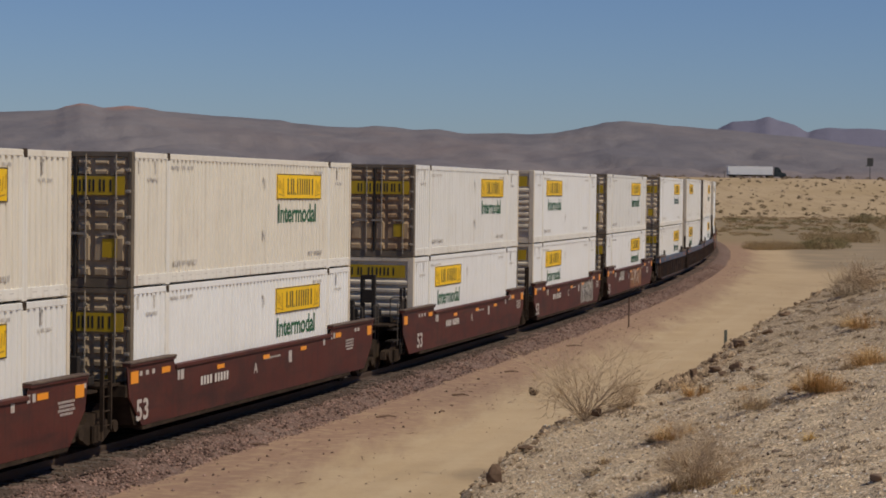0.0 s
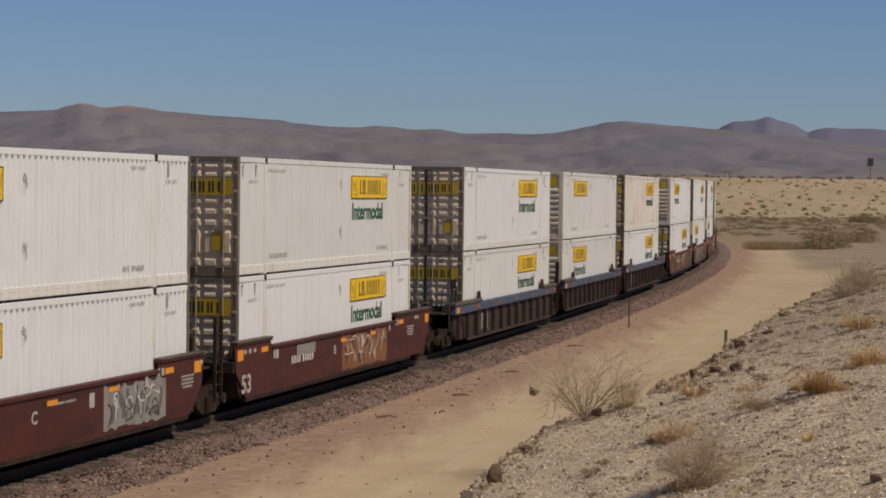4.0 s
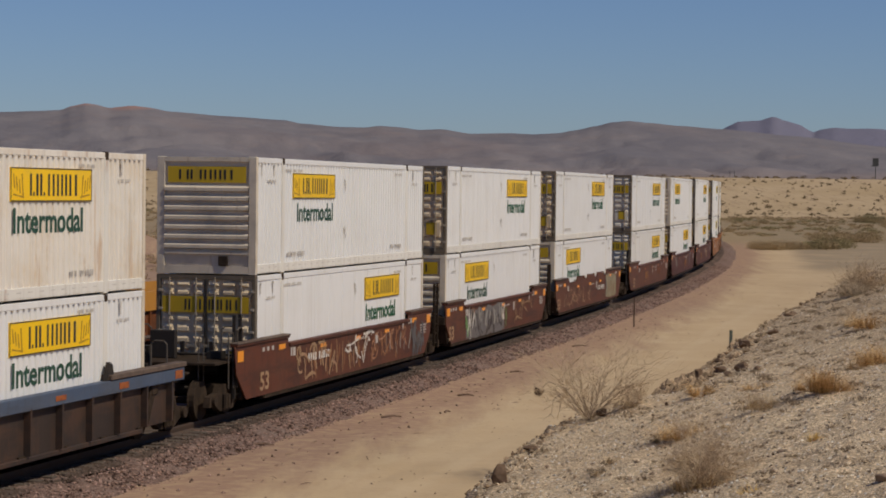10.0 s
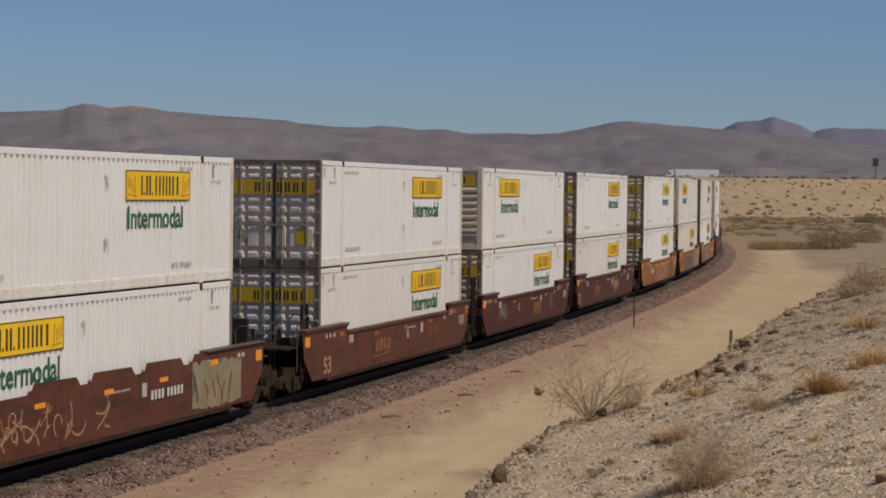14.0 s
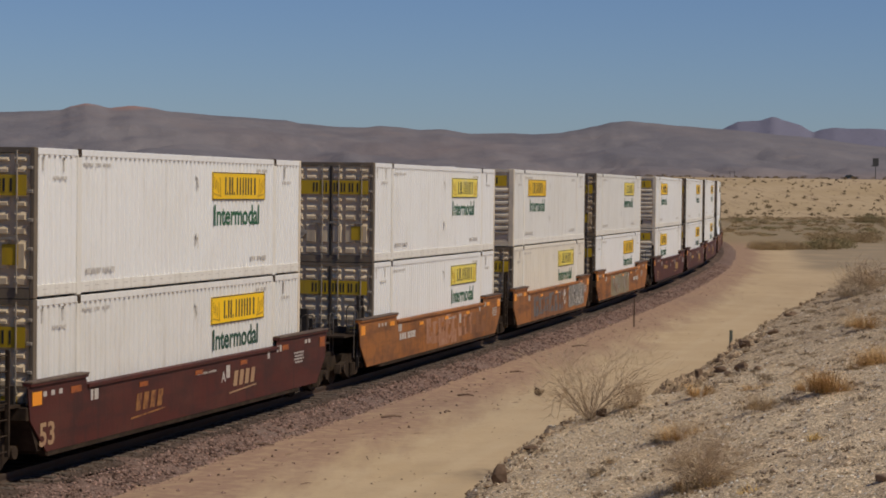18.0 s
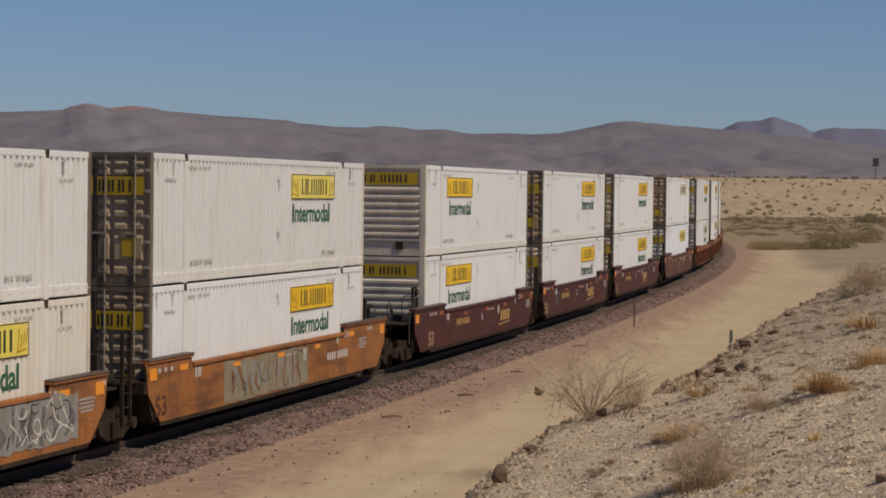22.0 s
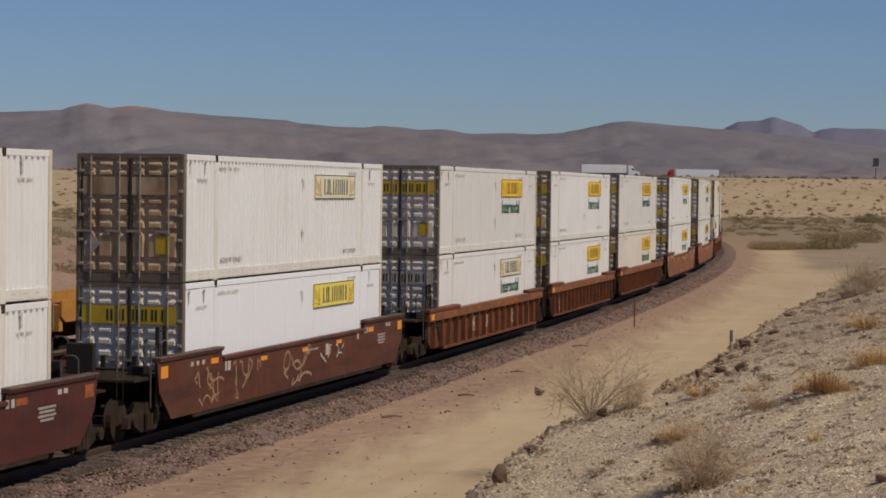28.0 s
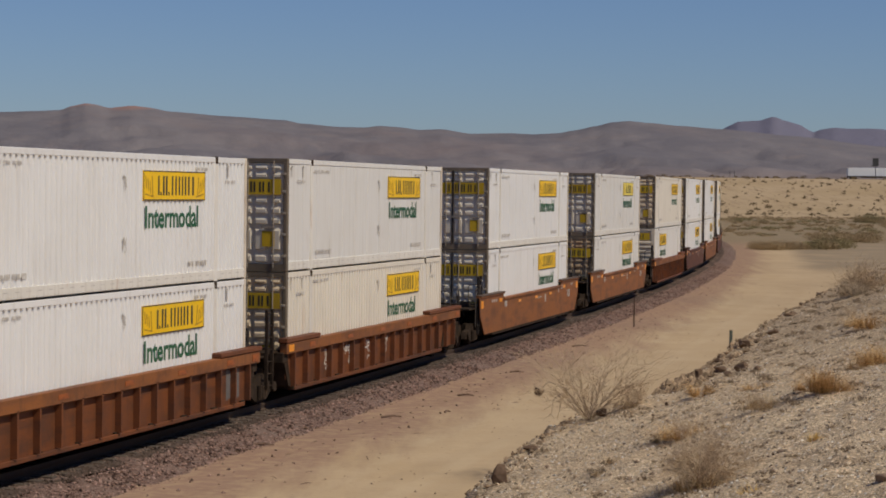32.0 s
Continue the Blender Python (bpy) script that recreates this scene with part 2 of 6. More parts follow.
def text_mesh(words, size, mat, squeeze=1.0):
    """A flat mesh of the words, its origin at their middle, lying in x, z and facing -y."""
    k = (words, size, mat.name, squeeze)
    if k not in TEXTS:
        cu = bpy.data.curves.new("lettering", "FONT")
        cu.body, cu.size, cu.align_x, cu.align_y, cu.offset = words, size, "CENTER", "CENTER", size * 0.024
        cu.resolution_u = 3
        ob = new("lettering", cu)
        bpy.context.view_layer.update()
        me = bpy.data.meshes.new_from_object(ob.evaluated_get(bpy.context.evaluated_depsgraph_get()))
        bpy.data.objects.remove(ob)
        me.transform(Matrix.Rotation(math.pi / 2, 4, "X") @ Matrix.Diagonal((squeeze, 1, 1, 1)))
        me.materials.clear()
        me.materials.append(mat)
        TEXTS[k] = me
    return TEXTS[k]


FLIP = Matrix.Rotation(math.pi, 4, "Z")
# ---------- containers (door end at -x, nose at +x, base at z 0) ----------
HL, HW = LENGTH / 2, WIDE / 2


def fluted_wall(bm):
    """Corrugated side sheet in the plane y = 0, its flutes standing out to -y."""
    z0, z1 = 0.26, TALL - 0.14
    n = int((2 * HL - 0.3) / 0.25)
    step = (2 * HL - 0.3) / n
    prof = []
    for i in range(n):
        x = -HL + 0.15 + i * step
        prof += [(x, 0.0), (x + 0.26 * step, 0.0), (x + 0.36 * step, -0.036), (x + 0.90 * step, -0.036)]
    prof.append((HL - 0.15, 0.0))
    lo = [bm.verts.new((x, y, z0)) for x, y in prof]
    hi = [bm.verts.new((x, y, z1)) for x, y in prof]
    for i in range(len(prof) - 1):
        bm.faces.new((lo[i], lo[i + 1], hi[i + 1], hi[i]))


def smooth_wall(bm):
    """Plate side with narrow riveted laps, one sheet in the plane y = 0."""
    z0, z1 = 0.26, TALL - 0.14
    n = 13
    step = (2 * HL - 0.3) / n
    prof = [(-HL + 0.15, 0.0)]
    for i in range(1, n):
        x = -HL + 0.15 + i * step
        prof += [(x - 0.035, -0.012), (x - 0.03, -0.022), (x + 0.03, -0.022), (x + 0.035, -0.012)]
    prof.append((HL - 0.15, 0.0))
    lo = [bm.verts.new((x, y, z0)) for x, y in prof]
    hi = [bm.verts.new((x, y, z1)) for x, y in prof]
    for k in range(len(prof) - 1):
        bm.faces.new((lo[k], lo[k + 1], hi[k + 1], hi[k]))


def side_sign_letters(bm):
    """Bars in place of the sign's lettering, with a frame."""
    for x, w, top in ((-1.02, 0.08, 0.21), (-0.88, 0.06, -0.14), (-0.74, 0.09, 0.21), (-0.57, 0.09, 0.21), (-0.42, 0.06, -0.14), (-0.22, 0.08, 0.21), (-0.01, 0.08, 0.21),
                      (0.19, 0.08, 0.21), (0.38, 0.08, 0.21), (0.56, 0.09, 0.21), (0.76, 0.09, 0.21), (1.02, 0.10, 0.21)):
        box(bm, x, x + w, -0.004, 0, -0.21, top)
    for a, b, c, d in ((-1.84, 1.84, 0.30, 0.322), (-1.84, 1.84, -0.322, -0.30), (-1.84, -1.815, -0.3, 0.3), (1.815, 1.84, -0.3, 0.3)):
        box(bm, a, b, -0.004, 0, c, d)


def sign_scroll(bm):
    """The emblem beside the sign's lettering, as plain slanted shapes."""
    for sx in (-1, 1):
        for k in range(4):
            x = sx * (1.34 + 0.12 * k)
            lo, hi = -0.22 + 0.05 * k, 0.20 - 0.05 * ((k * 2) % 3)
            prism(bm, [(x, lo), (x + 0.05, lo), (x + 0.05 + sx * 0.05, hi), (x + sx * 0.05, hi)], -0.003, 0)
        prism(bm, [(sx * 1.28, -0.26), (sx * 1.74, -0.20), (sx * 1.74, -0.17), (sx * 1.28, -0.22)], -0.003, 0)


def print_bars(bm, widths, h):
    x = -sum(widths) / 2
    for i, w in enumerate(widths):
        if i % 2 == 0:
            n = max(1, round(w / (h * 0.85))) if w > 2 * h else 1
            for k in range(n):       # one bar for each character
                box(bm, x + w * k / n, x + w * (k + (0.62 if n > 1 else 1.0)) / n, -0.003, 0, -h / 2, h / 2)
        x += w


def door_leaf(bm):
    """One door leaf in the plane x = 0, facing -x, 1.17 wide, with pressed pads that stand out of it."""
    w, h = 1.17, 2.58
    ys = [0.0, 0.05, 0.33, 0.41, 0.75, 0.83, 1.12, w]
    rows = ((0.05, 0.27), (0.36, 0.93), (1.02, 1.21), (1.29, 1.48), (1.56, 1.72), (1.80, 2.13), (2.20, 2.36), (2.42, 2.55))
    zs = [0.0]
    for z0, z1 in rows:
        zs += [z0, z1]
    zs.append(h)
    grid = [[bm.verts.new((0.0, y, z)) for y in ys] for z in zs]
    for i in range(len(zs) - 1):
        for k in range(len(ys) - 1):
            a = (grid[i][k], grid[i + 1][k], grid[i + 1][k + 1], grid[i][k + 1])
            if i % 2 == 1 and k % 2 == 1:
                y0, y1, z0, z1 = ys[k], ys[k + 1], zs[i], zs[i + 1]
                b = [bm.verts.new(v) for v in ((-0.06, y0 + 0.035, z0 + 0.02), (-0.06, y0 + 0.035, z1 - 0.085), (-0.06, y1 - 0.035, z1 - 0.085), (-0.06, y1 - 0.035, z0 + 0.02))]
                bm.faces.new(b)
                for n in range(4):
                    bm.faces.new((a[n], a[(n + 1) % 4], b[(n + 1) % 4], b[n]))
            else:
                bm.faces.new(a)
    bmesh.ops.recalc_face_normals(bm, faces=bm.faces[:])


def nose_sheet(bm):
    """Closed end in the plane x = 0, facing +x: one sheet pressed into horizontal ribs."""
    prof = [(-0.05, 0.2), (-0.05, 0.60)]
    z = 0.62
    while z < 2.1:
        prof += [(-0.05, z), (0.035, z + 0.03), (0.035, z + 0.105), (-0.05, z + 0.175)]
        z += 0.235
    prof += [(-0.05, TALL - 0.1)]
    a = [bm.verts.new((x, -HW + 0.2, zz)) for x, zz in prof]
    b = [bm.verts.new((x, HW - 0.2, zz)) for x, zz in prof]
    for i in range(len(prof) - 1):
        bm.faces.new((a[i], b[i], b[i + 1], a[i + 1]))


def nose_frame(bm):
    for sy in (-1, 1):
        y0, y1 = sorted((sy * HW, sy * (HW - 0.2)))
        box(bm, -0.14, 0.0, y0, y1, 0.0, TALL, 0.012)
    box(bm, -0.1, 0.0, -HW + 0.2, HW - 0.2, TALL - 0.12, TALL - 0.01)
    box(bm, -0.12, 0.0, -HW + 0.2, HW - 0.2, 0.02, 0.2)
    box(bm, -0.06, 0.012, -HW + 0.2, HW - 0.2, 0.50, 0.56)


def container(style="fluted", white="plain", door="grey", sign="yellow", words="green", nose_sign=True, label="", seen=-1):
    """A 53 ft container as one thing with all its parts."""
    top = new("shipping_container")
    P, G = WHITE[white], DOOR[door]
    EDGE = P if white == "cool" else WHITE["edge"]
    wall = mesh_of("side_wall_" + style, fluted_wall if style == "fluted" else smooth_wall, P)
    for sy, flip in ((-1, Matrix.Identity(4)), (1, FLIP)):
        at = flip @ Matrix.Translation((0, -HW + (0.045 if style == "fluted" else 0.03), 0))
        part("side_wall", wall, top, at)
        part("bottom_rail", mesh_of("bottom_rail", bottom_rail, EDGE), top, flip)
        part("top_rail", mesh_of("top_rail", lambda b: (box(b, -HL + 0.15, HL - 0.15, -HW, -HW + 0.1, TALL - 0.14, TALL - 0.01, 0.01)), P), top, flip)
        for x in (-5.98, 5.98):
            part("lift_post", mesh_of("lift_post", lambda b: (box(b, -0.10, 0.10, -HW - 0.008, -HW + 0.1, 0.0, TALL - 0.1, 0.01)), EDGE), top, flip @ Matrix.Translation((x, 0, 0)))
            part("lift_casting", mesh_of("lift_casting", lambda b: (box(b, -0.085, 0.085, -HW - 0.012, -HW + 0.12, TALL - 0.17, TALL + 0.006, 0.012)), GRIME), top, flip @ Matrix.Translation((x, 0, 0)))
        # sign and lettering, towards the nose on both sides
        sx = 3.37 if sy < 0 else -3.37
        face = flip @ Matrix.Translation((sx, -HW - 0.012, 2.21))
        smat = {"yellow": YELLOW, "faded": FADED, "pale": PALE}[sign]
        sg = part("side_sign", mesh_of("side_sign", lambda b: box(b, -1.85, 1.85, 0.0, 0.02, -0.325, 0.325), smat), top, face)
        part("sign_lettering", mesh_of("sign_lettering", side_sign_letters, INK), sg)
        part("sign_emblem", mesh_of("sign_emblem", sign_scroll, EMBLEM), sg)
        if words:
            part("lettering", text_mesh("Intermodal", 0.66, GREEN if words == "green" else DARKGREEN, 1.10), top, flip @ Matrix.Translation((sx - 0.12 if sy < 0 else sx + 0.12, -HW + 0.004, 1.50)))
        for x, z, ws in ((-5.1, 2.60, (0.5, 0.1, 0.3, 0.1, 0.4)), (5.0, 2.60, (0.3, 0.1, 0.4)), (-4.9, 0.46, (0.2, 0.05, 0.5, 0.06, 0.35, 0.05, 0.2)), (4.8, 0.46, (0.35, 0.06, 0.3, 0.05, 0.4)),
                         (-6.9, 2.32, (0.3, 0.06, 0.3)), (6.9, 2.32, (0.3, 0.06, 0.3))):
            if sy == seen:
                part("small_print", mesh_of(("small_print", ws), lambda b: print_bars(b, ws, 0.07 if z > 1 else 0.11), MARK), top, flip @ Matrix.Translation((x, -HW - 0.004, z)))
        if sy == seen:
            if style == "fluted":
                part("flute_top_row", mesh_of("flute_top_row", flute_top_row, MARK), top, flip)
            part("drain_slot_row", mesh_of("drain_slot_row", drain_slot_row, MARK), top, flip)
            for z in (2.25, 0.95):
                part("scuff", mesh_of(("scuff", z), lambda b: scribble(b, random.Random(int(z * 9)), 0.22, 0.36, 0.035, 3), MARK), top, flip @ Matrix.Translation((0.55 if sy < 0 else -0.55, -HW - 0.006, z)))
        for x in (-6.75, -7.7, 6.75):
            if sy == seen:
                part("small_print", mesh_of("stencil", lambda b: (box(b, -0.03, 0.03, -0.003, 0, -0.14, 0.14), box(b, -0.06, 0.06, -0.003, 0, 0.08, 0.14)), MARK), top, flip @ Matrix.Translation((x, -HW - 0.004, 2.58)))
    part("roof", mesh_of("roof", lambda b: box(b, -HL + 0.1, HL - 0.1, -HW + 0.08, HW - 0.08, TALL - 0.06, TALL - 0.015), P), top)
    part("floor_frame", mesh_of("floor_frame", floor_frame, GRIME), top)
    # door end
    part("door_frame", mesh_of("door_frame", door_frame, FRAMEPAINT), top, (-HL, 0, 0))
    dm = mesh_of("door", door_leaf, G)
    for side in (-1, 1):
        at = Matrix.Translation((-HL + 0.05, 0.006 if side > 0 else -0.006 - 1.17, 0.2))
        d = part("door", dm, top, at)
        for y in (0.24, 0.93):
            part("locking_bar", mesh_of("locking_bar", locking_bar, STEEL), d, (0, y if side < 0 else 1.17 - y, 0))
        for z in (0.2, 0.75, 1.3, 1.85, 2.3):
            part("hinge", mesh_of("hinge", lambda b: box(b, -0.075, 0.0, -0.09, 0.03, -0.035, 0.035, 0.01), STEEL), d, (0, 0.0 if side < 0 else 1.2, z))
        sg = part("door_sign", mesh_of("door_sign", lambda b: box(b, -0.006, 0.0, -0.54, 0.54, -0.2, 0.2), OLIVE if sign != "pale" else G if door == "brown" else WORNSIGN), d, (-0.062, 0.585, 1.97))
        if sign != "pale" or door != "brown":
            part("sign_lettering", mesh_of(("door_lettering", side), lambda b: door_letters(b, side), INK), sg)
    part("door_seal", mesh_of("door_seal", lambda b: box(b, -0.05, 0.0, -0.03, 0.03, 0.2, 2.78, 0.01), BLACK), top, (-HL + 0.03, 0, 0))
    part("hazard_placard", mesh_of("hazard_placard", lambda b: [box(b, -0.006, 0, -0.15, 0.15, -0.15, 0.15)], FADEDGREY), top, Matrix.Translation((-HL - 0.015, 0.90, 0.86)) @ pose(0, 0, 0, 45, 0, 0))
    part("door_placard", mesh_of("door_placard", lambda b: box(b, -0.006, 0, -0.17, 0.17, -0.2, 0.2), OLIVE), top, (-HL - 0.016, -0.80, 0.84))
    # nose
    part("nose_frame", mesh_of("nose_frame", nose_frame, NOSE), top, (HL, 0, 0))
    part("nose_wall", mesh_of("nose_wall", nose_sheet, NOSE), top, (HL, 0, 0))
    if nose_sign:
        sg = part("nose_sign", mesh_of("nose_sign", lambda b: box(b, 0.0, 0.01, -1.02, 1.02, -0.2, 0.2), OLIVE), top, (HL - 0.02, 0, 2.46))
        part("sign_lettering", mesh_of("nose_lettering", lambda b: [box(b, 0.01, 0.016, y, y + 0.05, -0.12, 0.12) for y in (-0.72, -0.52, -0.42, -0.18, -0.06, 0.08, 0.2, 0.33, 0.45, 0.62)], INK), sg)
    part("vent_box", mesh_of("vent_box", lambda b: box(b, -0.02, 0.04, -0.12, 0.12, -0.12, 0.12, 0.01), GRIME), top, (HL, 0.45, 0.34))
    return tagged(top, label, "container", "containers on the train")


def bottom_rail(bm):
    box(bm, -HL + 0.15, HL - 0.15, -HW, -HW + 0.1, 0.03, 0.26, 0.012)
    for i in range(30):
        x = -HL + 0.45 + i * 0.525
        box(bm, x, x + 0.2, -HW - 0.006, -HW, 0.07, 0.10)


def flute_top_row(bm):
    """Grey dashes painted for the shadows at the flute tops, under the rail."""
    n = int((2 * HL - 0.3) / 0.25)
    step = (2 * HL - 0.3) / n
    for i in range(n):
        x = -HL + 0.15 + i * step
        if abs(abs(x + 0.1) - 5.98) > 0.25:
            box(bm, x + 0.01, x + 0.09, -HW - 0.002, -HW + 0.02, TALL - 0.155, TALL - 0.125)


def drain_slot_row(bm):
    # grey dashes paint the dark of recessed slots; nothing is cut in
    for i in range(32):
        x = -HL + 0.4 + i * 0.5
        if abs(abs(x + 0.1) - 5.98) > 0.25:
            box(bm, x, x + 0.2, -HW - 0.002, -HW + 0.02, 0.155, 0.175)


def floor_frame(bm):
    box(bm, -HL + 0.1, HL - 0.1, -HW + 0.1, HW - 0.1, 0.08, 0.2)
    for i in range(24):
        x = -HL + 0.5 + i * 0.66
        box(bm, x, x + 0.08, -HW + 0.06, HW - 0.06, 0.02, 0.09)


def door_frame(bm):
    for sy in (-1, 1):
        y0, y1 = sorted((sy * HW, sy * (HW - 0.1)))
        box(bm, 0.0, 0.16, y0, y1, 0.0, TALL, 0.012)
    box(bm, 0.0, 0.14, -HW + 0.1, HW - 0.1, TALL - 0.11, TALL - 0.005)
    box(bm, 0.0, 0.16, -HW + 0.1, HW - 0.1, 0.0, 0.19)


def locking_bar(bm):
    rod(bm, (-0.075, 0, -0.1), (-0.075, 0, 2.64), 0.017)
    for z in (0.1, 0.9, 1.7, 2.35):
        box(bm, -0.095, 0.0, -0.035, 0.035, z - 0.02, z + 0.02)
    box(bm, -0.1, -0.05, -0.02, 0.32, 0.92, 0.97)


def door_letters(bm, side):
    for y in (-0.46, -0.36, -0.18, -0.08) if side > 0 else (0.48, 0.39, 0.26, 0.17, 0.02, -0.07, -0.22):
        box(bm, -0.012, -0.006, y - 0.022, y + 0.022, -0.13, 0.13)
# ---------- well cars (middle at x 0, rail top at z 0; -y is the side towards the road) ----------
SIDE_Y = 1.44
SINK = 0.08              # the rails lie this much lower than the line that carries the cars' bodies


REACH = {"joint": 8.62, "coupler": 9.95}        # how far the side plates run from the car's middle


def smooth_side(bm, a, b):
    """Plate girder of the well from x = -a to b, with raised ends and cut lower corners."""
    prism(bm, [(-a + 0.12, 0.95), (-a + 0.85, 0.30), (b - 0.85, 0.30), (b - 0.12, 0.95), (b, 1.58), (b - 0.06, 1.62), (5.95, 1.66), (5.85, 1.44), (-5.85, 1.44), (-5.95, 1.66), (-a + 0.06, 1.62), (-a, 1.58)], -SIDE_Y, -SIDE_Y + 0.03)


def stepped_side(bm, a, b):
    out = [(-a + 0.12, 0.95), (-a + 0.85, 0.30), (b - 0.85, 0.30), (b - 0.12, 0.95)]
    tops = []
    for lo, hi in ((5.3, b), (2.5, 4.4), (-0.3, 1.6), (-3.1, -1.2), (-a, -5.3)):
        tops += [(hi, 1.64), (lo, 1.66), (lo - 0.15, 1.46)]
        nxt = {5.3: 4.6, 2.5: 1.8, -0.3: -1.0, -3.1: -5.1}.get(lo)
        if nxt is not None:
            tops.append((nxt, 1.46))
    prism(bm, out + tops[:-1], -SIDE_Y, -SIDE_Y + 0.03)


def side_flange(bm, a, b):
    for lo, hi, z in ((-a + 0.05, -5.9, 1.64), (5.9, b - 0.05, 1.64), (-5.85, 5.85, 1.42)):
        box(bm, lo, hi, -SIDE_Y - 0.05, -SIDE_Y + 0.14, z - 0.04, z + 0.045, 0.01)


def end_ledge(bm, a):
    box(bm, -a + 0.05, -5.9, -SIDE_Y - 0.07, -SIDE_Y + 0.16, 1.655, 1.70, 0.01)


def bottom_sill(bm):
    box(bm, -7.7, 7.7, -SIDE_Y + 0.004, -SIDE_Y + 0.2, 0.20, 0.298, 0.012)


def ribbed_panel(bm, a, b):
    prism(bm, [(-a + 0.35, 0.55), (-a + 0.75, 0.30), (b - 0.75, 0.30), (b - 0.35, 0.55), (b - 0.25, 1.25), (-a + 0.25, 1.25)], -SIDE_Y + 0.08, -SIDE_Y + 0.11)


def rib(bm):
    prism_y = [(-0.045, -SIDE_Y + 0.09), (-0.035, -SIDE_Y - 0.06), (0.035, -SIDE_Y - 0.06), (0.045, -SIDE_Y + 0.09)]
    a = [bm.verts.new((x, y, 0.32)) for x, y in prism_y]
    b = [bm.verts.new((x, y, 1.22)) for x, y in prism_y]
    for i in range(4):
        bm.faces.new((a[i], a[(i + 1) % 4], b[(i + 1) % 4], b[i]))
    bm.faces.new(b)
    bm.faces.new(a[::-1])


def top_chord(bm, a, b):
    box(bm, -a + 0.05, b - 0.05, -SIDE_Y - 0.06, -SIDE_Y + 0.14, 1.18, 1.46, 0.015)


def guide_ear(bm):
    prism(bm, [(-0.20, 1.46), (0.20, 1.46), (0.10, 1.78), (-0.02, 1.84), (-0.10, 1.70)], -SIDE_Y - 0.02, -SIDE_Y + 0.08)


def well_floor(bm):
    for x in np.linspace(-7.6, 7.6, 9):
        box(bm, x - 0.15, x + 0.15, -SIDE_Y + 0.03, SIDE_Y - 0.03, 0.24, 0.33)
    box(bm, -7.9, 7.9, -0.2, 0.2, 0.22, 0.32)


def end_platform(bm, reach):
    """Bolster, draft beam and deck at the -x end, out to x = -reach."""
    box(bm, -8.6, -8.25, -SIDE_Y + 0.03, SIDE_Y - 0.03, 0.95, 1.22, 0.02)
    prism(bm, [(-8.6, 1.2), (-8.25, 1.2), (-7.9, 0.34), (-8.1, 0.34)], -SIDE_Y + 0.05, SIDE_Y - 0.05)
    box(bm, -reach, -9.0, -0.28, 0.28, 0.78, 1.12, 0.02)
    box(bm, -reach + 0.1, -8.3, -1.25, 1.25, 1.22, 1.27)


def end_gear(car, flip, reach):
    """Brake cylinder, pipes, boxes and brackets on an end."""
    part("brake_cylinder", mesh_of("brake_cylinder", lambda m: rod(m, (-9.3, -0.75, 1.05), (-9.3, 0.1, 1.05), 0.16, sides=10), BLACK), car, flip)
    part("cross_pipe", mesh_of("cross_pipe", lambda m: rod(m, (-8.9, -1.2, 1.34), (-8.9, 1.2, 1.34), 0.035), BLACK), car, flip)
    part("brake_rod", mesh_of(("brake_rod", reach), lambda m: rod(m, (-reach + 0.05, -0.5, 0.7), (-8.8, -0.9, 0.55), 0.035), BLACK), car, flip)
    part("equipment_box", mesh_of("equipment_box", lambda m: box(m, -9.6, -9.45, 0.2, 0.85, 1.27, 1.95, 0.02), BLACK), car, flip)
    part("valve_box", mesh_of("valve_box", lambda m: box(m, -9.5, -9.2, -0.95, -0.55, 1.27, 1.46, 0.02), BLACK), car, flip)
    for y in (-1.1, -0.35, 0.4, 1.1):
        part("bracket", mesh_of("bracket", lambda m: box(m, -8.62, -8.54, -0.05, 0.05, 1.2, 1.62), BLACK), car, flip @ Matrix.Translation((0, y, 0)))


def hand_rail(bm):
    pts = [(0, 0, 0), (0, 0, 0.78), (0, 0.1, 0.86), (0, 0.3, 0.86), (0, 0.38, 0.78), (0, 0.38, 0)]
    for p, q in zip(pts, pts[1:]):
        rod(bm, p, q, 0.019)


def brake_stand(bm):
    """Tall stand with the hand brake, and the steps below it."""
    for y in (-0.55, -0.2):
        box(bm, -10.1, -9.96, y - 0.06, y + 0.06, 0.7, 2.75, 0.01)
    box(bm, -10.1, -9.96, -0.55, -0.2, 2.62, 2.75)
    box(bm, -10.12, -9.94, -0.55, -0.2, 1.9, 2.3)
    cylinder_y(bm, -10.03, 1.6, -0.62, -0.58, 0.26, 16)
    for z in (0.75, 1.1):
        box(bm, -10.5, -9.5, -1.3, -1.05, z, z + 0.05)


def grab_iron(bm, n):
    pts = [(0, 0, 0), (0, 0, n), (0.08, 0, n + 0.07), (0.26, 0, n + 0.07), (0.34, 0, n), (0.34, 0, 0)]
    for p, q in zip(pts, pts[1:]):
        rod(bm, p, q, 0.018)


def ladder(bm):
    for x in (0, 0.42):
        box(bm, x - 0.028, x + 0.028, -0.04, 0.04, 0.35, 2.35)
    for z in np.arange(0.45, 2.3, 0.3):
        rod(bm, (0, 0, z), (0.42, 0, z), 0.016)


